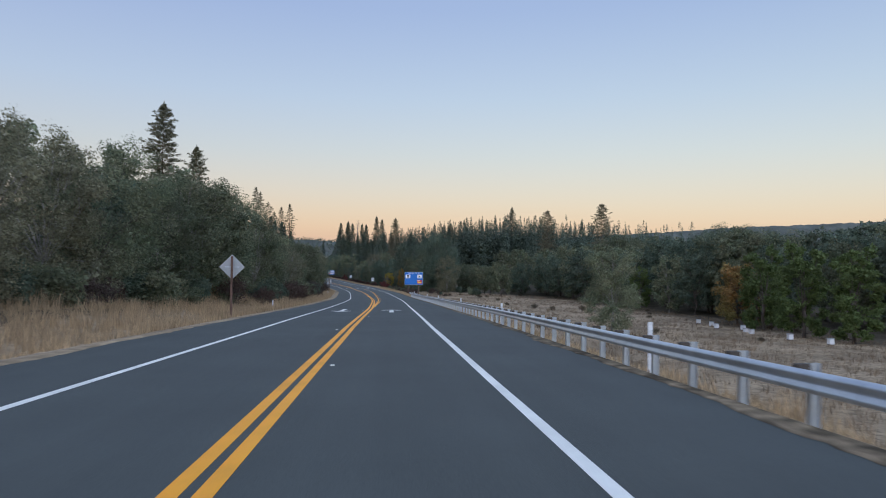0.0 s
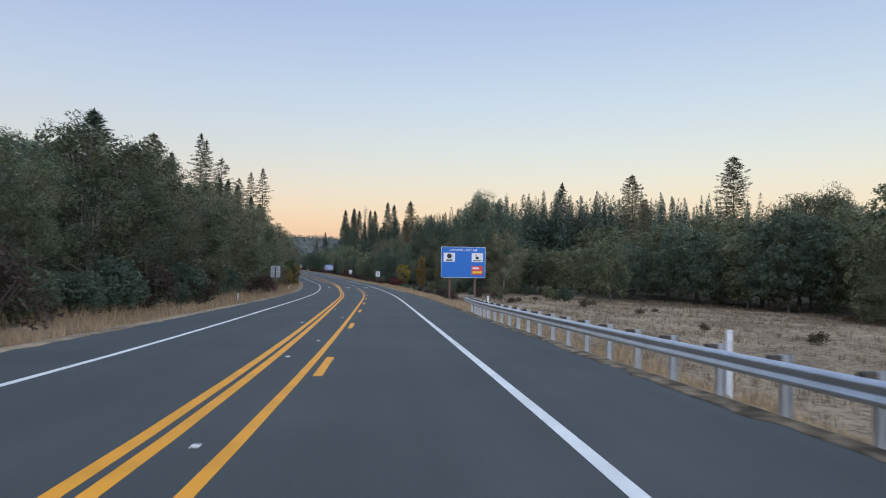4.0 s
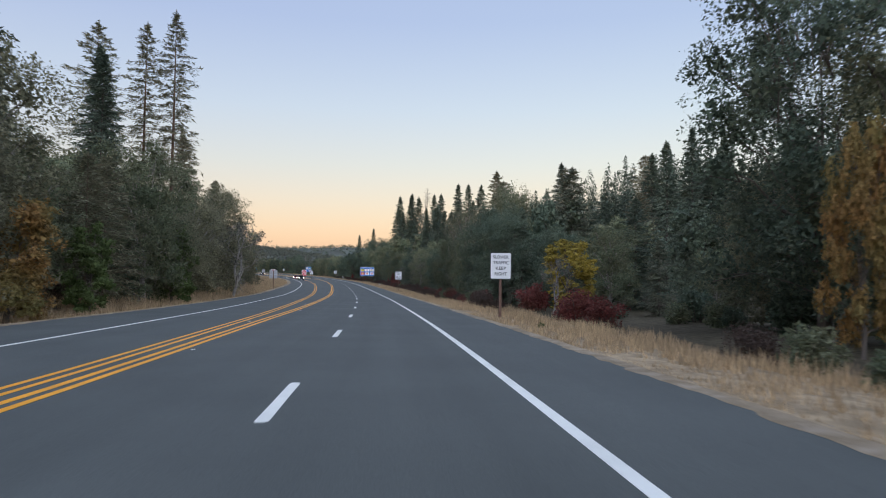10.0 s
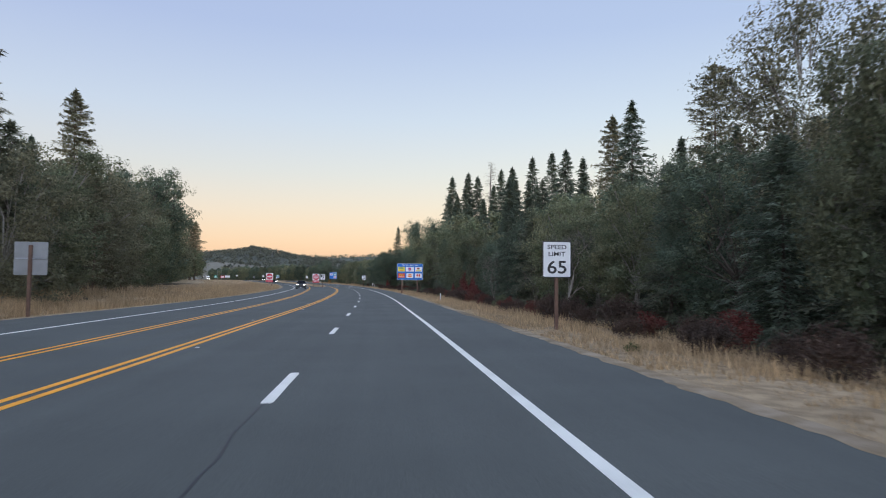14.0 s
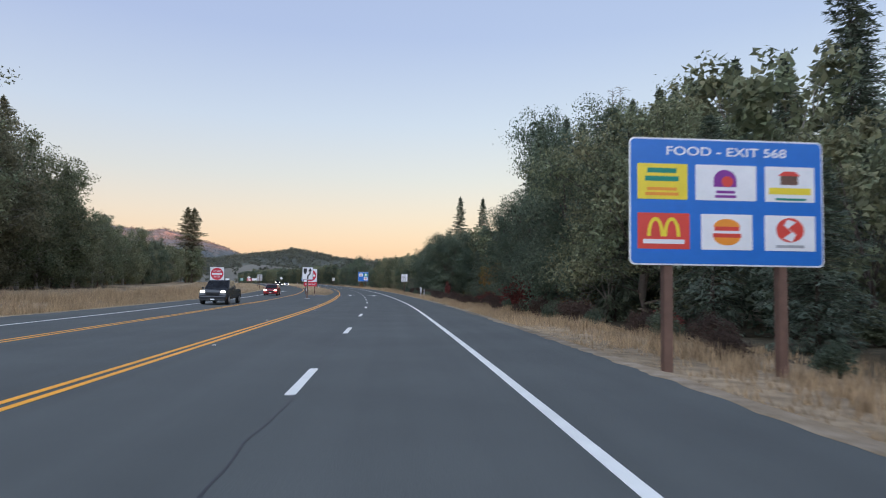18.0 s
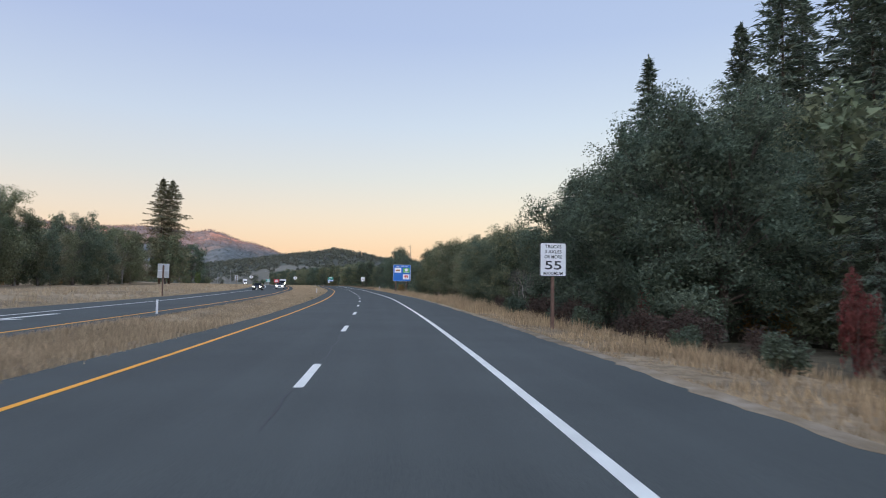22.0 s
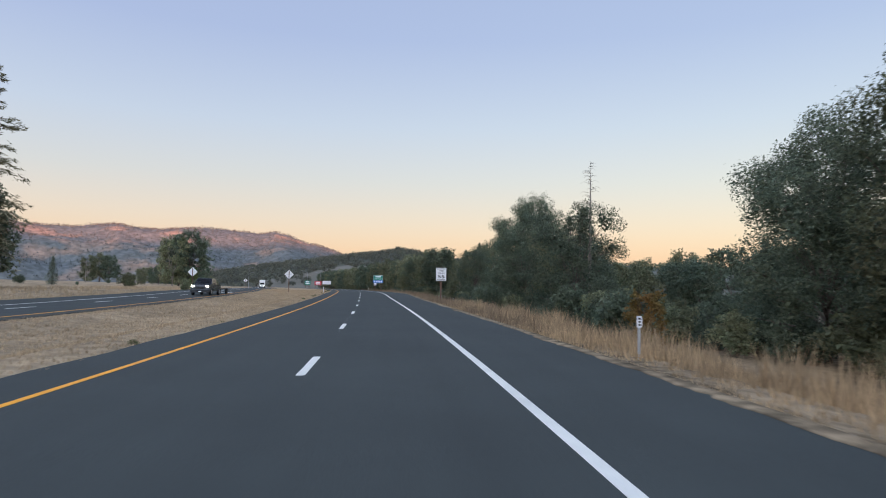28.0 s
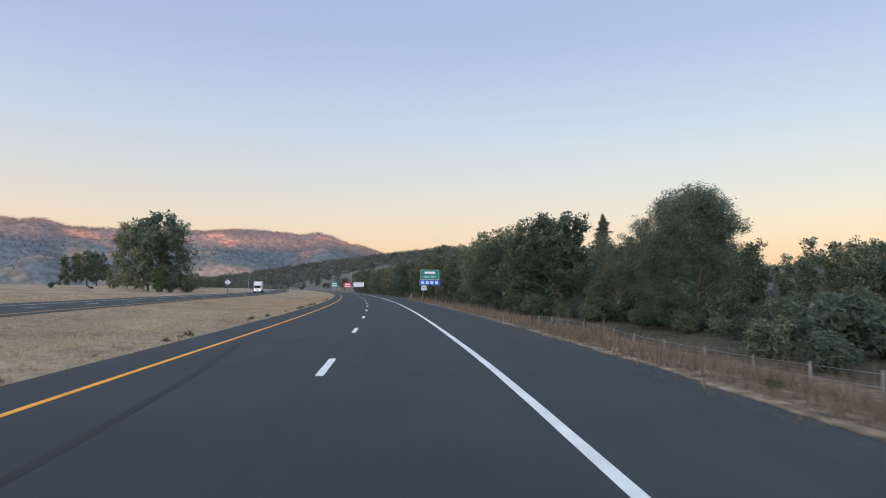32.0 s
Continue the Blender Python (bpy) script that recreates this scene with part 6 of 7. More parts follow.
for s in (16.7, 40, 63, 90, 109, 137):
    delineator(s, 6.75, 1.35, 0.13, "tall white marker post behind guardrail")
for s, u, h in ((245, -15.2, 0.9), (60, -10.6, 1.0), (155, -12.0, 0.9), (213, -13.6, 0.9), (409, 7.2, 0.9), (538, 8.3, 1.3), (640, -7.6, 0.9), (566, -11.0, 0.8), (779, -6.9, 1.0), (886, 6.9, 1.0)):
    delineator(s, u, h)


# ---- signs ----
def post_on(parent, x, bottom, top, material=POST_WOOD, wide=0.14):
    return part("post", boxed(x - wide / 2, x + wide / 2, 0.03, 0.03 + wide, bottom, top, bevel=0.01), material, parent)


def panel(parent, name, x0, x1, z0, z1, material, r=0.06, y=0.0, thick=0.02, label=""):
    return part(name, outline(round_rect(x0, x1, z0, z1, r), y, y + thick), material, parent, label)


def bars(parent, x0, x1, z0, z1, n, y, material):
    """Small lettering that cannot be read: plain bars."""
    for k in range(n):
        z = z0 + (z1 - z0) * (k + 0.5) / n
        hh = (z1 - z0) / n * 0.3
        dx = (x1 - x0) * 0.06 * (k % 2)
        part("text_bar", boxed(x0 + dx, x1 - dx, y - 0.004, y, z - hh, z + hh), material, parent)


def shape(parent, name, pts, y, material):
    return part(name, outline(pts, y - 0.004, y), material, parent)


def sign_base(name, label, s, u, turn=0.0, category="road sign", group=""):
    return thing(name, label, category, group, m=pose(*at(s, u), 0, 0, math.degrees(heading(s)) + turn))


def framed(parent, w, h, bottom, face, rim, r=0.12):
    """A sign face with a thin rim of another colour."""
    panel(parent, "rim", -w / 2, w / 2, bottom, bottom + h, rim, r)
    return panel(parent, "board", -w / 2 + 0.035, w / 2 - 0.035, bottom + 0.035, bottom + h - 0.035, face, r * 0.8, -0.006, 0.005)


FACE = -0.0065   # front of a sign's board


def logo_sign(label, s, u, w, h, bottom, title, posts):
    g = float(ground_at(s, u))
    sign = sign_base("service_sign", label, s, u)
    framed(sign, w, h, bottom, SIGN_BLUE, SIGN_WHITE)
    for x in posts:
        post_on(sign, x * w, g - 0.4, bottom + h * 0.85, POST_WOOD, 0.2)
    words(title, h * 0.07, w * 0.62, 0, bottom + h * 0.90, FACE, SIGN_WHITE, sign, "white capital lettering")
    return sign


# lodging board
lodging = logo_sign("blue lodging board with three logo panels on posts", 162, 8.6, 4.5, 3.1, 2.1, "LODGING - EXIT 568", (-0.30, 0.27))
panel(lodging, "logo_panel", -2.0, -0.85, 3.7, 4.6, SIGN_WHITE, 0.03, FACE - 0.006, 0.005)
shape(lodging, "logo_shape", disc(-1.42, 4.28, 0.24), FACE - 0.006, SIGN_BLACK)
bars(lodging, -1.75, -1.1, 3.75, 4.02, 2, FACE - 0.006, SIGN_BLACK)
panel(lodging, "logo_panel", 0.85, 2.0, 3.7, 4.6, SIGN_WHITE, 0.03, FACE - 0.006, 0.005)
shape(lodging, "logo_shape", round_rect(1.25, 1.33, 3.98, 4.5, 0.02), FACE - 0.006, SIGN_BLACK)
shape(lodging, "logo_shape", disc(1.44, 4.11, 0.14), FACE - 0.006, SIGN_BLACK)
bars(lodging, 1.0, 1.85, 3.76, 3.9, 1, FACE - 0.006, SIGN_BLACK)
panel(lodging, "logo_panel", 0.85, 2.0, 2.4, 3.3, LOGO_RED, 0.03, FACE - 0.006, 0.005, "red logo panel")
bars(lodging, 0.95, 1.6, 2.92, 3.22, 1, FACE - 0.006, SIGN_WHITE)
bars(lodging, 0.95, 1.9, 2.5, 2.82, 1, FACE - 0.006, LOGO_YELLOW)

# food board
food = logo_sign("blue food board with six logo panels on posts", 449.3, 7.3, 4.4, 2.78, 2.13, "FOOD - EXIT 568", (-0.30, 0.29))
B = 2.2
for i, x0 in enumerate((-2.02, -0.72, 0.86)):
    x1 = x0 + (1.12, 1.38, 1.14)[i]
    panel(food, "logo_panel", x0, x1, B + 1.36, B + 2.14, LOGO_YELLOW if i == 0 else SIGN_WHITE, 0.02, FACE - 0.006, 0.005, "yellow logo panel" if i == 0 else "white logo panel")
for i, x0 in enumerate((-2.02, -0.60, 0.84)):
    panel(food, "logo_panel", x0, x0 + 1.16, B + 0.28, B + 1.06, LOGO_RED if i == 0 else SIGN_WHITE, 0.02, FACE - 0.006, 0.005, "red logo panel" if i == 0 else "white logo panel")
Y = FACE - 0.006
bars(food, -1.85, -1.1, B + 1.72, B + 2.08, 2, Y, SIGN_GREEN)
bars(food, -1.85, -1.1, B + 1.42, B + 1.64, 2, Y, LOGO_ORANGE)
shape(food, "logo_shape", disc(-0.05, B + 1.80, 0.26, 0.24, 16, 0, 180) + [(-0.31, B + 1.66), (0.21, B + 1.66)], Y, LOGO_PURPLE)
shape(food, "logo_shape", disc(0.0, B + 1.78, 0.13, 0.12), Y - 0.004, LOGO_RED)
bars(food, -0.28, 0.2, B + 1.40, B + 1.60, 2, Y, LOGO_PURPLE)
shape(food, "logo_shape", round_rect(1.22, 1.62, B + 1.74, B + 1.94, 0.02), Y, POST_WOOD)
shape(food, "logo_shape", [(1.16, B + 1.94), (1.68, B + 1.94), (1.55, B + 2.04), (1.30, B + 2.04)], Y, LOGO_RED)
bars(food, 0.95, 1.92, B + 1.48, B + 1.72, 1, Y, LOGO_YELLOW)
bars(food, 1.1, 1.8, B + 1.38, B + 1.46, 1, Y, SIGN_GREEN)
for cx in (-1.62, -1.26):
    outer = disc(cx, B + 0.55, 0.19, 0.42, 14, 0, 180)
    inner = disc(cx, B + 0.55, 0.11, 0.34, 14, 0, 180)[::-1]
    shape(food, "logo_shape", outer + inner, Y, LOGO_YELLOW)
bars(food, -1.9, -0.98, B + 0.36, B + 0.52, 1, Y - 0.004, SIGN_WHITE)
shape(food, "logo_shape", disc(-0.02, B + 0.78, 0.30, 0.18, 16, 0, 180), Y, LOGO_ORANGE)
shape(food, "logo_shape", disc(-0.02, B + 0.56, 0.30, 0.18, 16, 180, 360), Y, LOGO_ORANGE)
bars(food, -0.34, 0.30, B + 0.52, B + 0.82, 2, Y - 0.002, LOGO_RED)
shape(food, "logo_shape", disc(1.42, B + 0.74, 0.32, 0.27), Y, LOGO_RED)
shape(food, "logo_shape", [(1.36, B + 0.98), (1.56, B + 0.92), (1.38, B + 0.78), (1.56, B + 0.64), (1.46, B + 0.48), (1.26, B + 0.56), (1.46, B + 0.70), (1.28, B + 0.84)], Y - 0.004, SIGN_WHITE)
bars(food, 1.1, 1.74, B + 0.33, B + 0.43, 1, Y, STEEL_DULL)

# fuel board
fuel = logo_sign("blue fuel board with three logo panels on posts", 660.6, 8.1, 3.45, 3.2, 2.25, "FUEL - EXIT 568", (-0.33, 0.26))
B = 2.25
panel(fuel, "logo_panel", -1.45, -0.15, B + 1.65, B + 2.6, SIGN_WHITE, 0.03, FACE - 0.006, 0.005)
shape(fuel, "logo_shape", [(-1.3, B + 1.95), (-0.5, B + 1.95), (-0.3, B + 2.25), (-1.1, B + 2.25)], Y, LOGO_ORANGE)
bars(fuel, -1.2, -0.4, B + 2.0, B + 2.2, 1, Y - 0.004, SIGN_BLACK)
panel(fuel, "logo_panel", 0.2, 1.5, B + 1.65, B + 2.6, LOGO_GREEN, 0.03, FACE - 0.006, 0.005, "green logo panel")
shape(fuel, "logo_shape", disc(0.85, B + 2.2, 0.34, 0.28), Y, SIGN_WHITE)
bars(fuel, 0.4, 1.3, B + 1.7, B + 1.86, 1, Y, SIGN_WHITE)
panel(fuel, "logo_panel", 0.2, 1.5, B + 0.35, B + 1.35, SIGN_WHITE, 0.03, FACE - 0.006, 0.005)
shape(fuel, "logo_shape", disc(0.85, B + 0.9, 0.36, 0.32), Y, LOGO_RED)
shape(fuel, "logo_shape", [(0.8, B + 1.15), (1.0, B + 1.08), (0.82, B + 0.94), (1.02, B + 0.78), (0.9, B + 0.62), (0.7, B + 0.7), (0.9, B + 0.86), (0.7, B + 1.0)], Y - 0.004, SIGN_WHITE)


def white_sign(label, s, u, lines, w=1.22, h=1.52, bottom=2.0):
    """A white panel with black letters on a brown post; lines: text, height, width, centre from the bottom (shares of the panel)."""
    g = float(ground_at(s, u))
    sign = sign_base("traffic_sign", label, s, u)
    post_on(sign, 0, g - 0.4, bottom + h * 0.9)
    framed(sign, w, h, bottom, SIGN_WHITE, SIGN_BLACK, 0.07)
    panel(sign, "border", -w / 2 + 0.0, w / 2 - 0.0, bottom + 0.0, bottom + h - 0.0, SIGN_WHITE, 0.07, 0.0005, 0.0195)
    for text, hh, ww, zz in lines:
        words(text, h * hh, w * ww, 0, bottom + h * zz, FACE, SIGN_BLACK, sign)
    return sign


white_sign("white sign with black slower traffic wording", 278.6, 6.95, [("SLOWER", 0.12, 0.72, 0.83), ("TRAFFIC", 0.12, 0.74, 0.62), ("KEEP", 0.12, 0.48, 0.41), ("RIGHT", 0.12, 0.58, 0.20)])
white_sign("white speed limit sign on brown post", 365.4, 7.42, [("SPEED", 0.12, 0.66, 0.84), ("LIMIT", 0.12, 0.58, 0.65), ("65", 0.36, 0.66, 0.29)], bottom=1.95)
white_sign("white truck speed sign on brown post", 561, 7.55, [("TRUCKS", 0.10, 0.60, 0.88), ("3 AXLES", 0.10, 0.62, 0.73), ("OR MORE", 0.10, 0.66, 0.58), ("55", 0.25, 0.62, 0.33), ("MAXIMUM", 0.09, 0.72, 0.09)], bottom=2.1)
white_sign("white towing speed sign on brown post", 751, 7.6, [("ALL VEHICLES", 0.08, 0.80, 0.90), ("WHEN", 0.10, 0.46, 0.75), ("TOWING", 0.10, 0.62, 0.58), ("55", 0.25, 0.62, 0.33), ("MAXIMUM", 0.09, 0.72, 0.09)], bottom=2.05)


def small_marker(s, u, material, label, w=0.25, h=0.75, top=1.25):
    g = float(ground_at(s, u))
    m = sign_base("milepost", label, s, u, category="milepost")
    part("post", boxed(-0.03, 0.03, 0.022, 0.06, g - 0.3, top - 0.05), STEEL, m)
    panel(m, "plate", -w / 2, w / 2, top - h, top, material, 0.03)
    bars(m, -w * 0.25, w * 0.25, top - h * 0.9, top - h * 0.1, 3, 0.0, SIGN_BLACK)


small_marker(536.5, 7.6, SIGN_WHITE, "small white mile marker plate on post")
small_marker(694, 6.6, SIGN_WHITE, "small white marker plate on thin post", 0.14, 0.3, 0.95)


def diamond_back(s, u, size=1.17, centre=3.0, label="grey back of diamond warning sign on post", material=STEEL_DULL, plus=True):
    g = float(ground_at(s, u))
    sign = sign_base("warning_sign", label, s, u)
    r = size * 0.707
    part("board", outline([(0, centre - r), (r, centre), (0, centre + r), (-r, centre)], 0.0, 0.012), material, sign)
    part("post", boxed(-0.06, 0.06, -0.125, -0.004, g - 0.4, centre + r * 0.85, bevel=0.01), POST_WOOD, sign)
    if plus:
        part("stiffener", boxed(-r * 0.55, r * 0.55, -0.03, -0.002, centre - 0.03, centre + 0.03), STEEL, sign)


def board_back(s, u, w, h, bottom, label, split=False, turn=0.0):
    g = float(ground_at(s, u))
    sign = sign_base("traffic_sign", label, s, u, turn)
    for k in range(2 if split else 1):
        x0 = -w / 2 + k * w / 2
        x1 = x0 + (w / 2 - 0.02 if split else w)
        panel(sign, "board", x0, x1, bottom, bottom + h, STEEL_DULL, 0.05)
    part("post", boxed(-0.07, 0.07, -0.14, -0.004, g - 0.4, bottom + h * 0.9, bevel=0.01), POST_WOOD, sign)
    part("stiffener", boxed(-w * 0.45, w * 0.45, -0.03, -0.002, bottom + h * 0.5 - 0.03, bottom + h * 0.5 + 0.03), STEEL, sign)


diamond_back(44, -10.5)
diamond_back(797, -13.6, 1.17, 2.9, material=SIGN_WHITE, plus=True)
diamond_back(798, -30.2, 1.17, 3.0, material=SIGN_WHITE, plus=True)
diamond_back(965, -35.5, 1.17, 3.0, material=SIGN_WHITE, plus=False)
board_back(184, -12.7, 1.22, 1.5, 2.0, "grey back of a road sign on brown post")
board_back(371, -16.0, 1.5, 1.55, 1.85, "grey backs of two sign panels on one post", True)
board_back(610, -23.5, 1.25, 1.6, 1.9, "dull back of a road sign on brown post")
board_back(696, -27.5, 0.75, 1.2, 1.9, "dull back of a narrow road sign", True)


def do_not_enter(s, u, label):
    g = float(ground_at(s, u)) if u < float(PAVE_L(s)) else 0.0
    sign = sign_base("do_not_enter_sign", label, s, u)
    W, Z = 1.95, 1.88
    for x in (-0.66, 0.66):
        post_on(sign, x, g - 0.4, Z + W * 0.8, POST_WOOD, 0.13)
    panel(sign, "board", -W / 2, W / 2, Z, Z + W, SIGN_WHITE, 0.09)
    c = Z + W / 2
    shape(sign, "red_disc", disc(0, c, 0.87, 0.87, 40), 0.0, SIGN_RED)
    shape(sign, "white_bar", round_rect(-0.70, 0.70, c - 0.14, c + 0.14, 0.02), -0.004, SIGN_WHITE)
    words("DO NOT", 0.23, 0.98, 0, c + 0.40, -0.0045, SIGN_WHITE, sign)
    words("ENTER", 0.23, 0.86, 0, c - 0.40, -0.0045, SIGN_WHITE, sign)
    panel(sign, "lower_board", -W / 2, W / 2, Z - 0.66, Z - 0.03, SIGN_RED, 0.06, label="red wrong way plate")
    words("WRONG WAY", 0.24, 1.55, 0, Z - 0.345, -0.0005, SIGN_WHITE, sign)


do_not_enter(536.5, -9.2, "red and white do not enter sign in median grass")
do_not_enter(534.5, -22.4, "red and white do not enter sign on verge")

keep = sign_base("keep_right_sign", "white sign with black curved arrow in median", 510, -7.9)
part("post", boxed(-0.07, 0.07, 0.025, 0.165, 0.0, 3.3, bevel=0.01), POST_WOOD, keep)
part("foot", boxed(-0.28, 0.28, -0.16, 0.32, 0.0, 0.05, bevel=0.02), STEEL_DULL, keep, "flat metal foot plate")
framed(keep, 1.2, 1.42, 2.1, SIGN_WHITE, SIGN_BLACK, 0.07)
panel(keep, "border", -0.6, 0.6, 2.1, 3.52, SIGN_WHITE, 0.07, 0.0005, 0.0195)
shape(keep, "island_symbol", [(-0.45, 3.35), (-0.08, 3.35), (-0.08, 3.0), (-0.2, 2.75), (-0.35, 2.75), (-0.45, 3.0)], FACE, SIGN_BLACK)
shape(keep, "arrow_symbol", [(-0.05, 2.2), (0.1, 2.2), (0.12, 2.5), (0.34, 2.75), (0.34, 3.05), (0.48, 3.05), (0.27, 3.42), (0.06, 3.05), (0.2, 3.05), (0.2, 2.82), (-0.03, 2.55)], FACE, SIGN_BLACK)

# the nose of the median: a low worn asphalt hump
NOSE_TAR = mat("worn_asphalt_hump", (0.19, 0.185, 0.17), 0.92, 0.7, 1.2, 1.5, 20.0, 0.3)
nose = bmesh.new()
nose_prof = [(-0.2, 0.4), (0.6, 1.4), (2.5, 2.3), (5.5, 2.9)]
rows_n = []
for ds, hw in nose_prof:
    c = at(NOSE + ds, -8.05)
    rows_n.append([nose.verts.new(at(NOSE + ds, -8.05 + hw * f / 2, z)) for f, z in ((-1, -0.02), (-0.8, 0.09), (0, 0.12), (0.8, 0.09), (1, -0.02))])
for a, b in zip(rows_n, rows_n[1:]):
    for k in range(4):
        nose.faces.new((a[k], a[k + 1], b[k + 1], b[k]))
nose_me = bpy.data.meshes.new("median_nose")
nose.to_mesh(nose_me)
nose.free()
nose_me.materials.append(NOSE_TAR)
tagged(new("median_nose", nose_me), "worn grey hump at the median's end", "kerb", "", "structure")

# green exit board far along the bend
green = sign_base("exit_sign", "green next exit board with blue plate below", 865, 7.6)
gg = float(ground_at(865, 7.6))
for x in (-0.9, 0.9):
    post_on(green, x, gg - 0.4, 4.6, POST_WOOD, 0.14)
panel(green, "rim", -1.3, 1.3, 3.05, 4.4, SIGN_WHITE, 0.1)
panel(green, "board", -1.26, 1.26, 3.09, 4.36, SIGN_GREEN, 0.08, -0.006, 0.005)
bars(green, -0.75, 0.75, 3.75, 4.25, 1, FACE, SIGN_WHITE)
words("NEXT EXIT", 0.26, 1.7, 0, 3.42, FACE, SIGN_WHITE, green)
panel(green, "blue_plate", -1.45, 1.45, 2.25, 3.0, SIGN_BLUE, 0.05, label="blue services plate")
for x in (-1.0, -0.35, 0.3, 0.95):
    shape(green, "symbol", round_rect(x - 0.2, x + 0.2, 2.42, 2.83, 0.03), 0.0, SIGN_WHITE)
panel(green, "white_plate", -1.15, -0.45, 1.55, 2.2, SIGN_WHITE, 0.04, label="small white plate")
words("H", 0.45, 0.36, -0.8, 1.87, 0.0, SIGN_BLACK, green)


def billboard(s, u, w, h, bottom, material, label, strip=None):
    g = float(ground_at(s, u))
    b = sign_base("billboard", label, s, u, category="billboard")
    for x in (-0.33, 0.33):
        post_on(b, x * w, g - 0.4, bottom + h * 0.8, POST_WOOD, 0.2)
    panel(b, "board", -w / 2, w / 2, bottom, bottom + h, material, 0.03, 0.0, 0.06)
    if strip:
        bars(b, -w * 0.35, w * 0.35, bottom + h * 0.1, bottom + h * 0.9, 2, 0.0, strip)


billboard(1098, 5.4, 4.2, 2.6, 2.0, SIGN_RED, "red billboard with white lettering bars", SIGN_WHITE)
billboard(1100, 11.0, 5.2, 2.2, 2.6, SIGN_WHITE, "plain white billboard on posts")
billboard(1104, -0.6, 3.6, 2.6, 2.2, SIGN_GREEN, "green guide sign on posts", SIGN_WHITE)


# ---- vehicles on the opposing carriageway ----
def vehicle(name, label, s, u, paint, kind="sedan", turn=180.0):
    """A car seen from the front: the side profile drawn out, with arches, glass, lamps and wheels."""
    car = thing(name, label, "car", m=pose(*at(s, u), 0, 0, math.degrees(heading(s)) + turn))
    L, W = {"sedan": (4.7, 1.8), "suv": (4.8, 1.92), "pickup": (5.7, 2.0)}[kind]
    if kind == "sedan":
        low = [(-L / 2, 0.45), (-L / 2 + 0.05, 0.85), (-L / 2 + 0.9, 0.95), (L / 2 - 1.25, 0.92), (L / 2 - 0.15, 0.74), (L / 2, 0.5), (L / 2 - 0.05, 0.25), (-L / 2 + 0.05, 0.25)]
        cab = [(-L / 2 + 0.55, 0.94), (-L / 2 + 1.35, 1.38), (0.25, 1.42), (L / 2 - 1.2, 0.93)]
    elif kind == "suv":
        low = [(-L / 2, 0.5), (-L / 2 + 0.03, 1.1), (L / 2 - 1.2, 1.1), (L / 2 - 0.12, 0.95), (L / 2, 0.6), (L / 2 - 0.05, 0.3), (-L / 2 + 0.05, 0.3)]
        cab = [(-L / 2 + 0.08, 1.1), (-L / 2 + 0.4, 1.72), (0.45, 1.74), (L / 2 - 1.15, 1.1)]
    else:
        low = [(-L / 2, 0.6), (-L / 2, 1.15), (L / 2 - 1.35, 1.18), (L / 2 - 0.1, 1.08), (L / 2, 0.65), (L / 2 - 0.05, 0.4), (-L / 2 + 0.05, 0.45)]
        cab = [(-L / 2 + 1.75, 1.16), (-L / 2 + 1.95, 1.82), (0.7, 1.84), (L / 2 - 1.3, 1.17)]

    def loft(pts, half, inset_top, bevel):
        bm = bmesh.new()
        zmax = max(z for _, z in pts)
        zmin = min(z for _, z in pts)
        sides = []
        for sx in (-1, 1):
            sides.append([bm.verts.new((sx * (half - inset_top * (z - zmin) / (zmax - zmin)), y, z)) for y, z in pts])
        n = len(pts)
        bm.faces.new(sides[0])
        bm.faces.new(sides[1][::-1])
        for k in range(n):
            bm.faces.new((sides[0][k], sides[1][k], sides[1][(k + 1) % n], sides[0][(k + 1) % n]))
        bmesh.ops.recalc_face_normals(bm, faces=bm.faces)
        bmesh.ops.bevel(bm, geom=list(bm.edges), offset=bevel, segments=2, affect="EDGES")
        return bm

    part("body", loft(low, W / 2, 0.06, 0.06), paint, car)
    part("cabin", loft(cab, W / 2 - 0.06, 0.18, 0.05), paint, car)
    y0, z0 = cab[3]
    y1, z1 = cab[2]
    d = Vector((0, y0 - y1, z0 - z1))
    nrm = Vector((0, -(d.z), d.y)).normalized() * (1 if -d.z > 0 else -1)
    bm = bmesh.new()
    vs = []
    for f, hw in ((0.1, W / 2 - 0.16), (0.9, W / 2 - 0.26)):
        for sx in (-1, 1):
            p = Vector((sx * hw, y0 + (y1 - y0) * f, z0 + (z1 - z0) * f)) + nrm * 0.012
            vs.append(bm.verts.new(p))
    bm.faces.new((vs[0], vs[1], vs[3], vs[2]))
    bmesh.ops.solidify(bm, geom=list(bm.faces), thickness=0.008)
    part("windscreen", bm, GLASS_DARK, car, "dark reflecting windscreen")
    for sx in (-1, 1):
        pts = [(cab[0][0] + 0.25, cab[0][1] + 0.05), (cab[1][0] + 0.15, cab[1][1] - 0.12), (cab[2][0] - 0.05, cab[2][1] - 0.12), (cab[3][0] - 0.3, cab[3][1] + 0.05)]
        bm = bmesh.new()
        hgt = cab[1][1] - cab[0][1]
        q = [bm.verts.new((sx * (W / 2 - 0.06 - 0.18 * (z - cab[0][1]) / hgt + 0.006), y, z)) for y, z in pts]
        bm.faces.new(q)
        bmesh.ops.solidify(bm, geom=list(bm.faces), thickness=0.006)
        part("side_window", bm, GLASS_DARK, car)
        zf = low[3][1] if kind == "sedan" else low[2][1]
        part("headlight", boxed(min(sx * (W / 2 - 0.42), sx * (W / 2 - 0.1)), max(sx * (W / 2 - 0.42), sx * (W / 2 - 0.1)), L / 2 - 0.10, L / 2 + 0.012, zf - 0.28, zf - 0.13, bevel=0.02), HEADLIGHT, car, "lit white headlight")
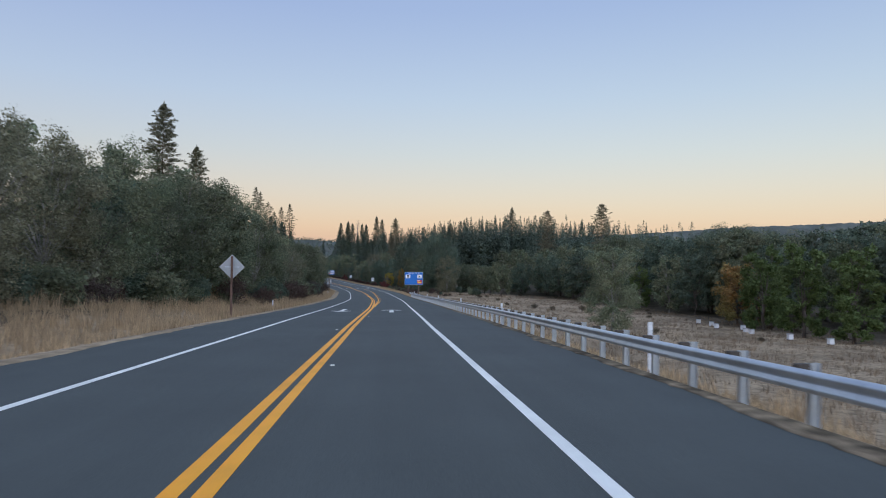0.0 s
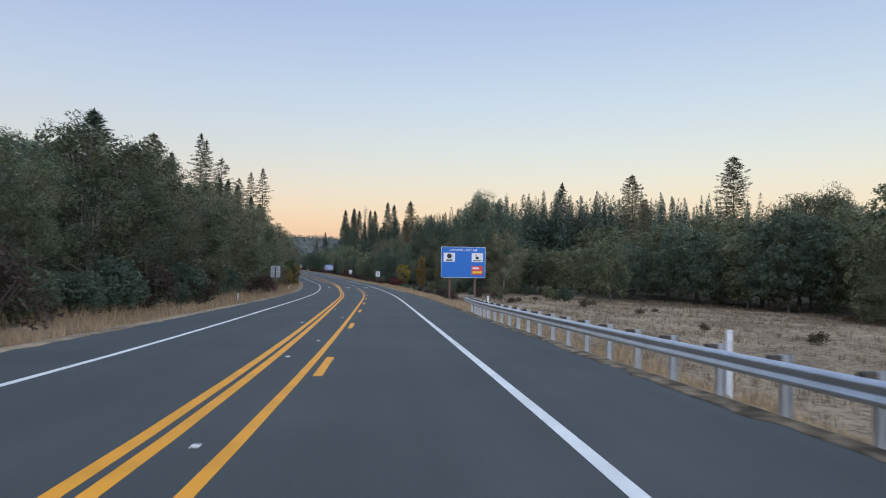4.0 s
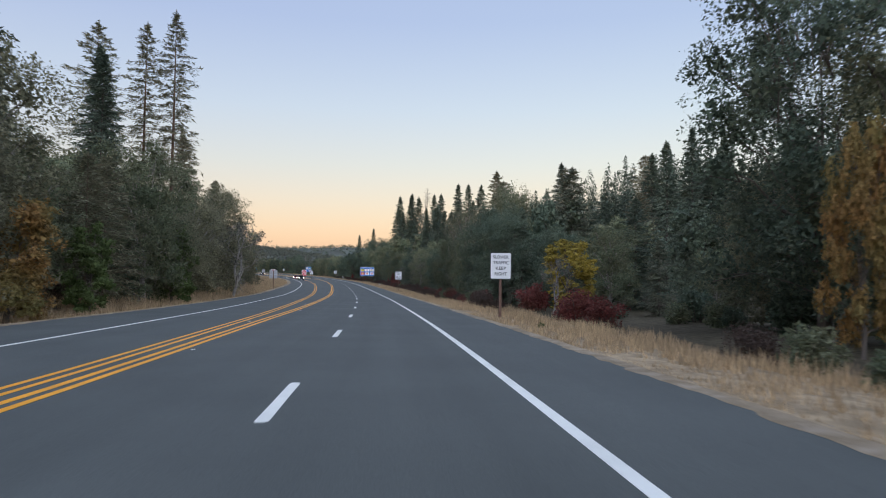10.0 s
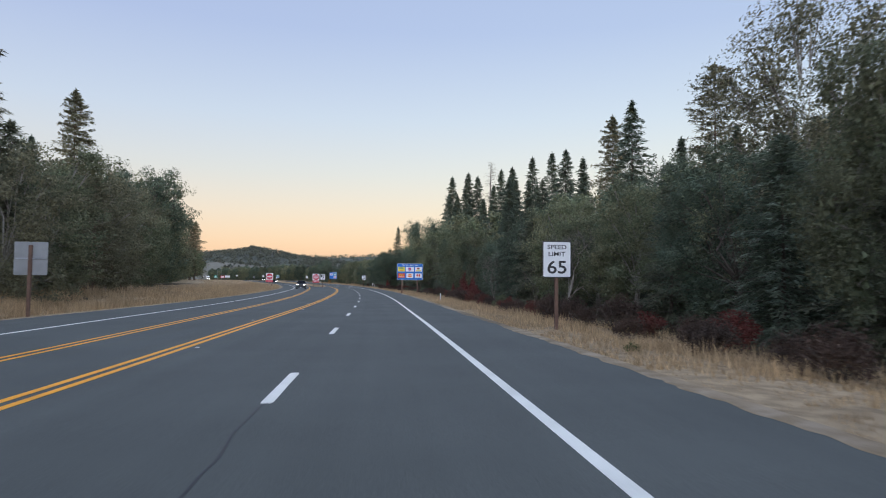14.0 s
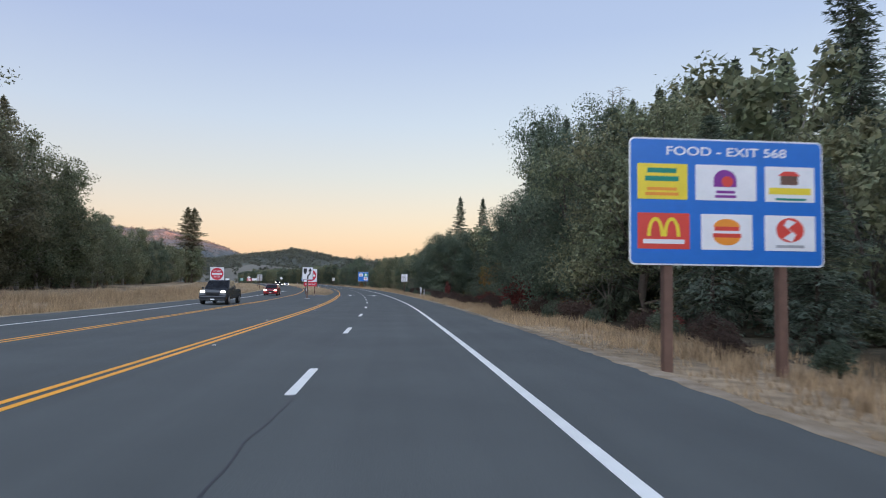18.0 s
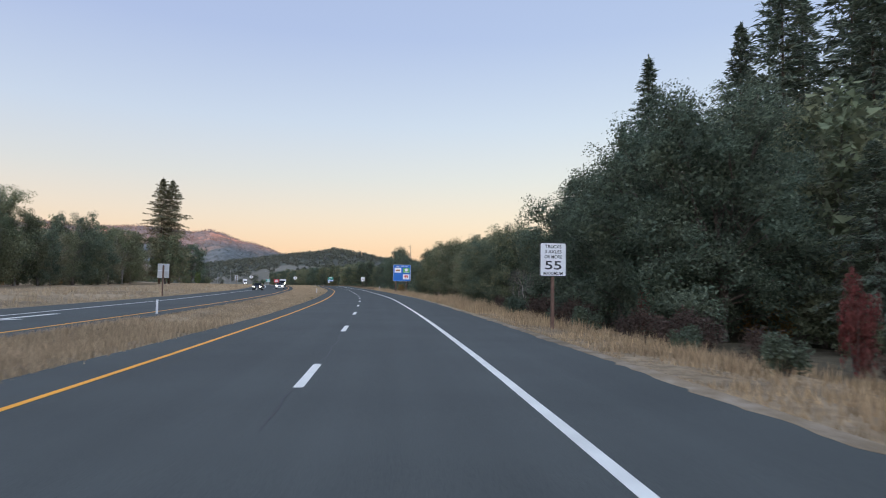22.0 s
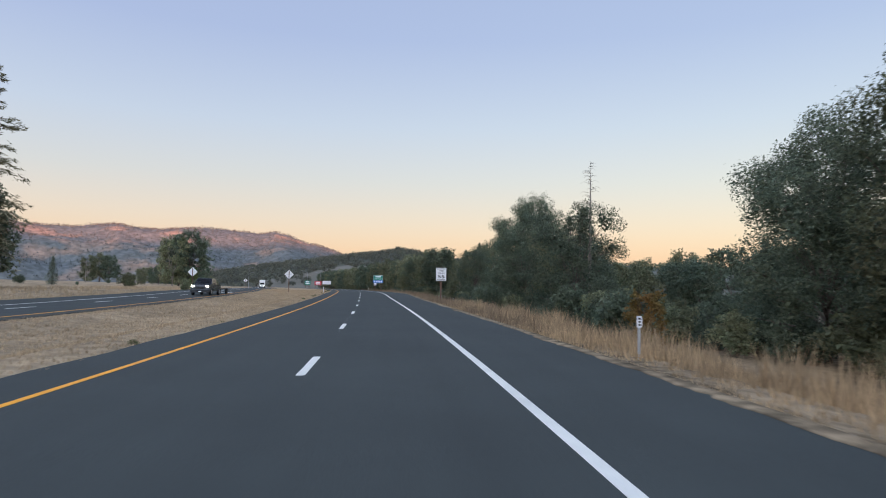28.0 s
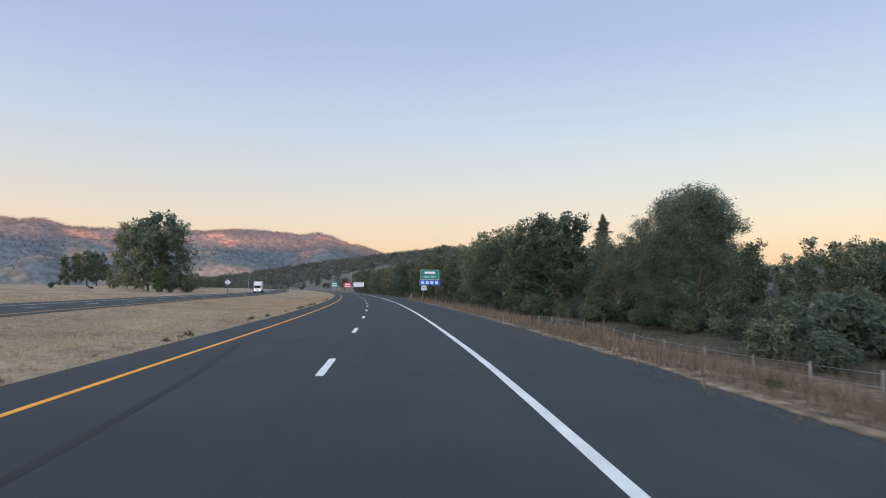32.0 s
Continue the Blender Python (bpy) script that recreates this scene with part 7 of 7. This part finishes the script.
        part("tail_light", boxed(min(sx * (W / 2 - 0.3), sx * (W / 2 - 0.08)), max(sx * (W / 2 - 0.3), sx * (W / 2 - 0.08)), -L / 2 - 0.012, -L / 2 + 0.05, 0.75, 0.92, bevel=0.02), TAIL, car)
        part("mirror", boxed(min(sx * (W / 2 + 0.02), sx * (W / 2 + 0.2)), max(sx * (W / 2 + 0.02), sx * (W / 2 + 0.2)), cab[3][0] - 0.45, cab[3][0] - 0.33, cab[3][1] + 0.0, cab[3][1] + 0.14, bevel=0.03), paint, car)
        for yy in (L / 2 - 0.95, -L / 2 + 0.95):
            r = 0.33 if kind == "sedan" else 0.38
            bm = bmesh.new()
            tube(bm, (sx * (W / 2 - 0.21), yy, r), (sx * (W / 2 + 0.012), yy, r), r, r * 0.97, 20)
            tyre = part("wheel", bm, TYRE, car)
            bm = bmesh.new()
            tube(bm, (sx * (W / 2 - 0.1), yy, r), (sx * (W / 2 + 0.02), yy, r), r * 0.62, r * 0.58, 14)
            part("rim", bm, RIM, tyre)
    part("grille", boxed(-0.5, 0.5, L / 2 - 0.06, L / 2 + 0.008, 0.5 if kind == "sedan" else 0.68, 0.66 if kind == "sedan" else 0.92, bevel=0.01), TYRE, car, "black radiator grille")
    part("bumper", boxed(-W / 2 + 0.06, W / 2 - 0.06, L / 2 - 0.12, L / 2 + 0.03, 0.3, 0.46, bevel=0.03), paint, car)
    part("plate", boxed(-0.15, 0.15, L / 2 + 0.031, L / 2 + 0.036, 0.36, 0.45), SIGN_WHITE, car, "plain pale number plate")
    if kind == "pickup":
        part("load_bed", boxed(-W / 2 + 0.12, W / 2 - 0.12, -L / 2 + 0.1, -L / 2 + 1.6, 1.1, 1.16, bevel=0.02), TYRE, car, "dark open load bed")
    return car


PAINT_DARK = mat("dark_grey_car_paint", (0.05, 0.055, 0.06), 0.25, 0.9, 1.1, 2.0, 20.0, 0.0, metal=0.3)
PAINT_RED = mat("dark_red_car_paint", (0.28, 0.02, 0.025), 0.25, 0.9, 1.1, 2.0, 20.0, 0.0)
PAINT_SILVER = mat("silver_car_paint", (0.42, 0.43, 0.44), 0.3, 0.9, 1.1, 2.0, 20.0, 0.0, metal=0.5)
PAINT_WHITE = mat("white_vehicle_paint", (0.72, 0.72, 0.72), 0.35, 0.93, 1.05, 2.0, 20.0, 0.0)
vehicle("pickup_truck", "dark grey crew cab pickup with headlights on", 488.5, -12.75, PAINT_DARK, "pickup")
vehicle("car", "dark red car on opposing lane with lights", 526, -13.6, PAINT_RED, "sedan")
vehicle("car", "dark sedan on opposing lane with headlights on", 665, -19.6, PAINT_DARK, "sedan")
vehicle("car", "silver car on opposing lane with headlights on", 690, -17.0, PAINT_SILVER, "sedan")
vehicle("pickup_truck", "dark pickup truck towing a flat trailer", 752.6, -18.3, PAINT_DARK, "pickup")
trailer = thing("trailer", "low flat utility trailer behind pickup truck", "trailer", m=pose(*at(758.8, -18.5), 0, 0, math.degrees(heading(758.8)) + 180))
part("deck", boxed(-0.95, 0.95, -1.9, 1.6, 0.55, 0.65, bevel=0.02), TIMBER, trailer)
part("drawbar", boxed(-0.05, 0.05, 1.6, 2.9, 0.5, 0.58), STEEL_DULL, trailer)
for sx in (-1, 1):
    part("wheel", tube(bmesh.new(), (sx * 0.96, -0.4, 0.34), (sx * 1.16, -0.4, 0.34), 0.34, 0.33, 18), TYRE, trailer)
    part("fender", boxed(min(sx * 0.95, sx * 1.18), max(sx * 0.95, sx * 1.18), -0.85, 0.05, 0.70, 0.74, bevel=0.015), STEEL_DULL, trailer)
truck = thing("box_truck", "white box truck far along opposing carriageway", "truck", m=pose(*at(985, -29.0), 0, 0, math.degrees(heading(985)) + 180))
part("cargo_box", boxed(-1.2, 1.2, -3.6, 1.6, 0.95, 3.5, bevel=0.05), PAINT_WHITE, truck)
part("cab", boxed(-1.05, 1.05, 1.7, 3.6, 0.5, 2.5, bevel=0.15), PAINT_WHITE, truck)
part("windscreen", boxed(-0.9, 0.9, 3.58, 3.615, 1.5, 2.25), GLASS_DARK, truck, "dark windscreen")
for sx in (-1, 1):
    part("headlight", boxed(sx * 0.75 - 0.15, sx * 0.75 + 0.15, 3.58, 3.62, 0.8, 1.0), HEADLIGHT, truck, "lit white headlight")
    for yy in (2.5, -2.2):
        part("wheel", tube(bmesh.new(), (sx * 0.85, yy, 0.45), (sx * 1.15, yy, 0.45), 0.45, 0.44, 18), TYRE, truck)


# ---- street lamps, poles and fence ----
def street_lamp(s, u, h=10.0, side=1):
    g = float(ground_at(s, u))
    lamp = sign_base("street_lamp", "tall grey steel street lamp with curved arm", s, u, category="street lamp")
    part("pole", tube(bmesh.new(), (0, 0, g - 0.2), (0, 0, h), 0.11, 0.06), STEEL_DULL, lamp)
    part("arm", tube(bmesh.new(), (0, 0, h - 0.1), (side * 2.6, 0, h + 0.5), 0.05, 0.035), STEEL_DULL, lamp)
    part("lamp_head", boxed(min(side * 2.4, side * 3.2), max(side * 2.4, side * 3.2), -0.14, 0.14, h + 0.42, h + 0.56, bevel=0.04), STEEL_DULL, lamp)


for s, u, side in ((1030, -36, 1), (1085, -2.5, -1), (1120, 9, -1), (1175, -36, 1)):
    street_lamp(s, u, 10.0, side)


def utility_pole(s, u, h=9.0):
    g = float(ground_at(s, u))
    pole = sign_base("utility_pole", "weathered wooden utility pole with crossarm", s, u, category="utility pole")
    part("pole", tube(bmesh.new(), (0, 0, g - 0.3), (0, 0, g + h), 0.13, 0.09), BARK_PALE, pole)
    part("crossarm", boxed(-1.2, 1.2, -0.06, 0.06, g + h - 0.75, g + h - 0.6), BARK_PALE, pole)
    for x in (-1.1, 0.0, 1.1):
        part("insulator", tube(bmesh.new(), (x, 0, g + h - 0.6), (x, 0, g + h - 0.42), 0.05, 0.03), POST_WHITE, pole)


utility_pole(850, 46, 5.6)
utility_pole(960, -95, 9.0)

fence = thing("wire_fence", "weathered post and wire fence in dry grass", "fence")
last = None
for k in range(20):
    s = 771 + 3.2 * k
    u = 12.6 + 0.25 * math.sin(k)
    g = float(ground_at(s, u))
    top = Vector(at(s, u, g + 1.15))
    part("post", tube(bmesh.new(), at(s, u, g - 0.3), tuple(top), 0.05, 0.045, 6), BARK_PALE, fence)
    if last is not None:
        for dz in (0.1, 0.45, 0.8):
            part("wire", tube(bmesh.new(), tuple(last - Vector((0, 0, dz))), tuple(top - Vector((0, 0, dz))), 0.006, 0.006, 3), STEEL_DULL, fence)
    last = top

# white hive boxes at the far edge of the field
HIVE = [(88, 51), (91, 52), (95, 54), (99, 52), (104, 54), (110, 55), (78, 50), (72, 51)]
for s, u in HIVE:
    hive = thing("beehive", "white wooden beehive box in field", "beehive", "beehives in the field", m=put(s, u, 0.02))
    part("body", boxed(-0.3, 0.3, -0.25, 0.25, 0.12, 0.75, bevel=0.01), POST_WHITE, hive)
    part("lid", boxed(-0.34, 0.34, -0.29, 0.29, 0.755, 0.83, bevel=0.01), STEEL_DULL, hive, "flat metal lid")
    part("stand", boxed(-0.28, 0.28, -0.23, 0.23, 0.0, 0.115), TIMBER, hive)


# ---- dry grass on the verges ----
def grass(name, label, seed, count, place, tall=0.55, material=None):
    """Tufts of narrow blades, joined: place gives station, distance right and a height factor."""
    r = np.random.RandomState(seed)
    tri = []
    for _ in range(count):
        s, u, k = place(r)
        x, y, z = at(s, u, ground_at(s, u) if not (s > NOSE and float(MED_L(s)) < u < float(MED_R(s))) else median_at(s, u))
        n = 8
        a = r.rand(n) * 6.283
        b = np.stack([x + r.normal(size=n) * 0.13, y + r.normal(size=n) * 0.13, np.full(n, z - 0.03)], 1)
        h = tall * k * r.uniform(0.5, 1.25, n)
        w = r.uniform(0.010, 0.024, n)
        side = np.stack([np.cos(a) * w, np.sin(a) * w, np.zeros(n)], 1)
        lean = np.stack([r.normal(size=n) * 0.22 * h, r.normal(size=n) * 0.22 * h, h], 1)
        tri.append(np.stack([b - side, b + side, b + lean], 1))
    v = np.concatenate(tri).reshape(-1, 3)
    n = len(v) // 3
    me = bpy.data.meshes.new(name)
    me.vertices.add(3 * n)
    me.vertices.foreach_set("co", v.astype(np.float32).ravel())
    me.loops.add(3 * n)
    me.loops.foreach_set("vertex_index", np.arange(3 * n, dtype=np.int32))
    me.polygons.add(n)
    me.polygons.foreach_set("loop_start", np.arange(0, 3 * n, 3, dtype=np.int32))
    me.update(calc_edges=True)
    me.materials.append(material or GRASS_DRY)
    return tagged(new(name, me), label, "grass", "", "stuff")


def on_right(r):
    s = r.uniform(-5, 742)
    e = 0.15 + 7.8 * r.rand() ** 1.35
    k = float(np.interp(s, [0, 140, 180, 560, 600, 690, 735, 745], [0.75, 0.75, 0.6, 0.6, 1.25, 1.2, 1.2, 0.7]))
    k *= 0.35 + 1.3 * float(smooth(-0.45, 0.5, noise.noise(Vector((s * 0.23, e * 0.45, 0.0))) + 0.4 * noise.noise(Vector((s * 0.9, e * 1.1, 5.0)))))
    if s < 146 and e < 2.2:
        k *= 0.45
    return s, float(PAVE_R(s)) + e, k * (0.16 + 0.9 * min(1.0, e / 3.0))


def on_right_end(r):
    s, u, k = on_right(r)
    s += 700 if s < 200 else 0
    return (s, float(PAVE_R(s)) + 0.4 + 9.5 * r.rand() ** 1.2, k) if s > 700 else (700 + 200 * r.rand(), u, k)


def on_left(r):
    s = r.uniform(10, 560)
    e = 0.9 + 9.5 * r.rand()
    return s, float(PAVE_L(s)) - e, (0.35 + 0.85 * min(1.0, e / 4.0)) * (0.4 + 1.1 * float(smooth(-0.45, 0.45, noise.noise(Vector((s * 0.25, e * 0.4, 9.0))))))


def on_left_far(r):
    s = r.uniform(480, 900)
    e = 0.7 + 26 * r.rand() ** 1.4
    return s, float(PAVE_L(s)) - e, 0.4 + 0.4 * min(1.0, e / 4.0)


def on_median(r):
    s = r.uniform(NOSE + 3, 900)
    a, b = float(MED_L(s)), float(MED_R(s))
    return s, a + (b - a) * (0.01 + 0.98 * r.rand()), 0.55 if s > 560 else 1.3


def in_field(r):
    return r.uniform(-5, 215), 14 + 50 * r.rand() ** 1.3, 0.8


grass("verge_grass", "tall dry tan grass along the shoulder", 41, 40000, on_right)
# russet brown blades, their colour also darkened for the shade at this end
grass("verge_grass", "brown weathered grass beside the open field", 46, 13000, on_right_end, 0.5, GRASS_DARK)
grass("verge_grass", "dry straw-coloured grass below the trees", 42, 26000, on_left)
grass("verge_grass", "short dry grass beyond the opposing lane", 43, 9000, on_left_far, 0.55, GRASS_BROWN)
grass("median_grass", "short dry tan grass on the median", 44, 40000, on_median, 0.19, GRASS_BROWN)
grass("field_grass", "dry tan field grass below the embankment", 45, 14000, in_field, 0.55, GRASS_DARK)


# ---- dirt and needles washed onto the pavement's ragged edge ----
def washed_edge(side, s0, s1, step=0.3):
    verts, faces, cover = [], [], []
    n = int((s1 - s0) / step)
    for k in range(n + 1):
        s = s0 + step * k
        e = float(PAVE_R(s)) if side > 0 else float(PAVE_L(s))
        rag = 0.17 + 0.20 * noise.noise(Vector((s * 0.22, 5.0 * side, 1))) + 0.14 * noise.noise(Vector((s * 1.1, 7.0 * side, 2))) + 0.10 * noise.noise(Vector((s * 3.1, 9.0 * side, 3)))
        rag = max(0.05, rag)
        soil = float(np.interp(s, [190, 230, 560, 640], [1.5, 0.0, 0.0, 1.4])) if side > 0 else 0.9
        for off, up, c in ((-rag, 0.004, 0.35), (-rag + 0.07, 0.018 + 0.012 * noise.noise(Vector((s * 2.3, side, 4))), 0.2), (0.18, 0.02, 0.3), (0.62, side_height(s, side, 0.62) - 0.02, 0.4)):
            verts.append(at(s, e + side * off, up))
            cover.append(c + soil)
    for k in range(n):
        for j in range(3):
            a = 4 * k + j
            faces.append((a, a + 1, a + 5, a + 4) if side < 0 else (a, a + 4, a + 5, a + 1))
    me = mesh_of("road_edge", verts, faces, [GROUND], True)
    att = me.attributes.new("cover", "FLOAT", "POINT")
    att.data.foreach_set("value", cover)
    tagged(new("road_edge", me), "ragged strip of dirt and needles on asphalt edge", "dirt", "", "structure")


washed_edge(1, -3, 880)
washed_edge(-1, 0, 620)


# ---- loose stones along the pavement's edge ----
def stones(seed, count):
    r = np.random.RandomState(seed)
    verts, faces = [], []
    for _ in range(count):
        s = r.uniform(0, 860)
        u = float(PAVE_R(s)) + r.uniform(0.02, 0.9) if r.rand() < 0.7 else float(PAVE_L(s)) - r.uniform(0.02, 0.9)
        x, y, z = at(s, u, ground_at(s, u))
        d = r.uniform(0.012, 0.045)
        b = len(verts)
        for q in ((1, 0, 0), (-0.5, 0.87, 0), (-0.5, -0.87, 0), (0.1, 0.1, 0.7)):
            verts.append((x + d * q[0] * r.uniform(0.7, 1.3), y + d * q[1] * r.uniform(0.7, 1.3), z + d * q[2]))
        faces += [(b, b + 1, b + 3), (b + 1, b + 2, b + 3), (b + 2, b, b + 3)]
    me = mesh_of("gravel", verts, faces, [GRAVEL])
    tagged(new("gravel", me), "loose pale gravel beside the pavement", "gravel", "", "stuff")


stones(51, 14000)
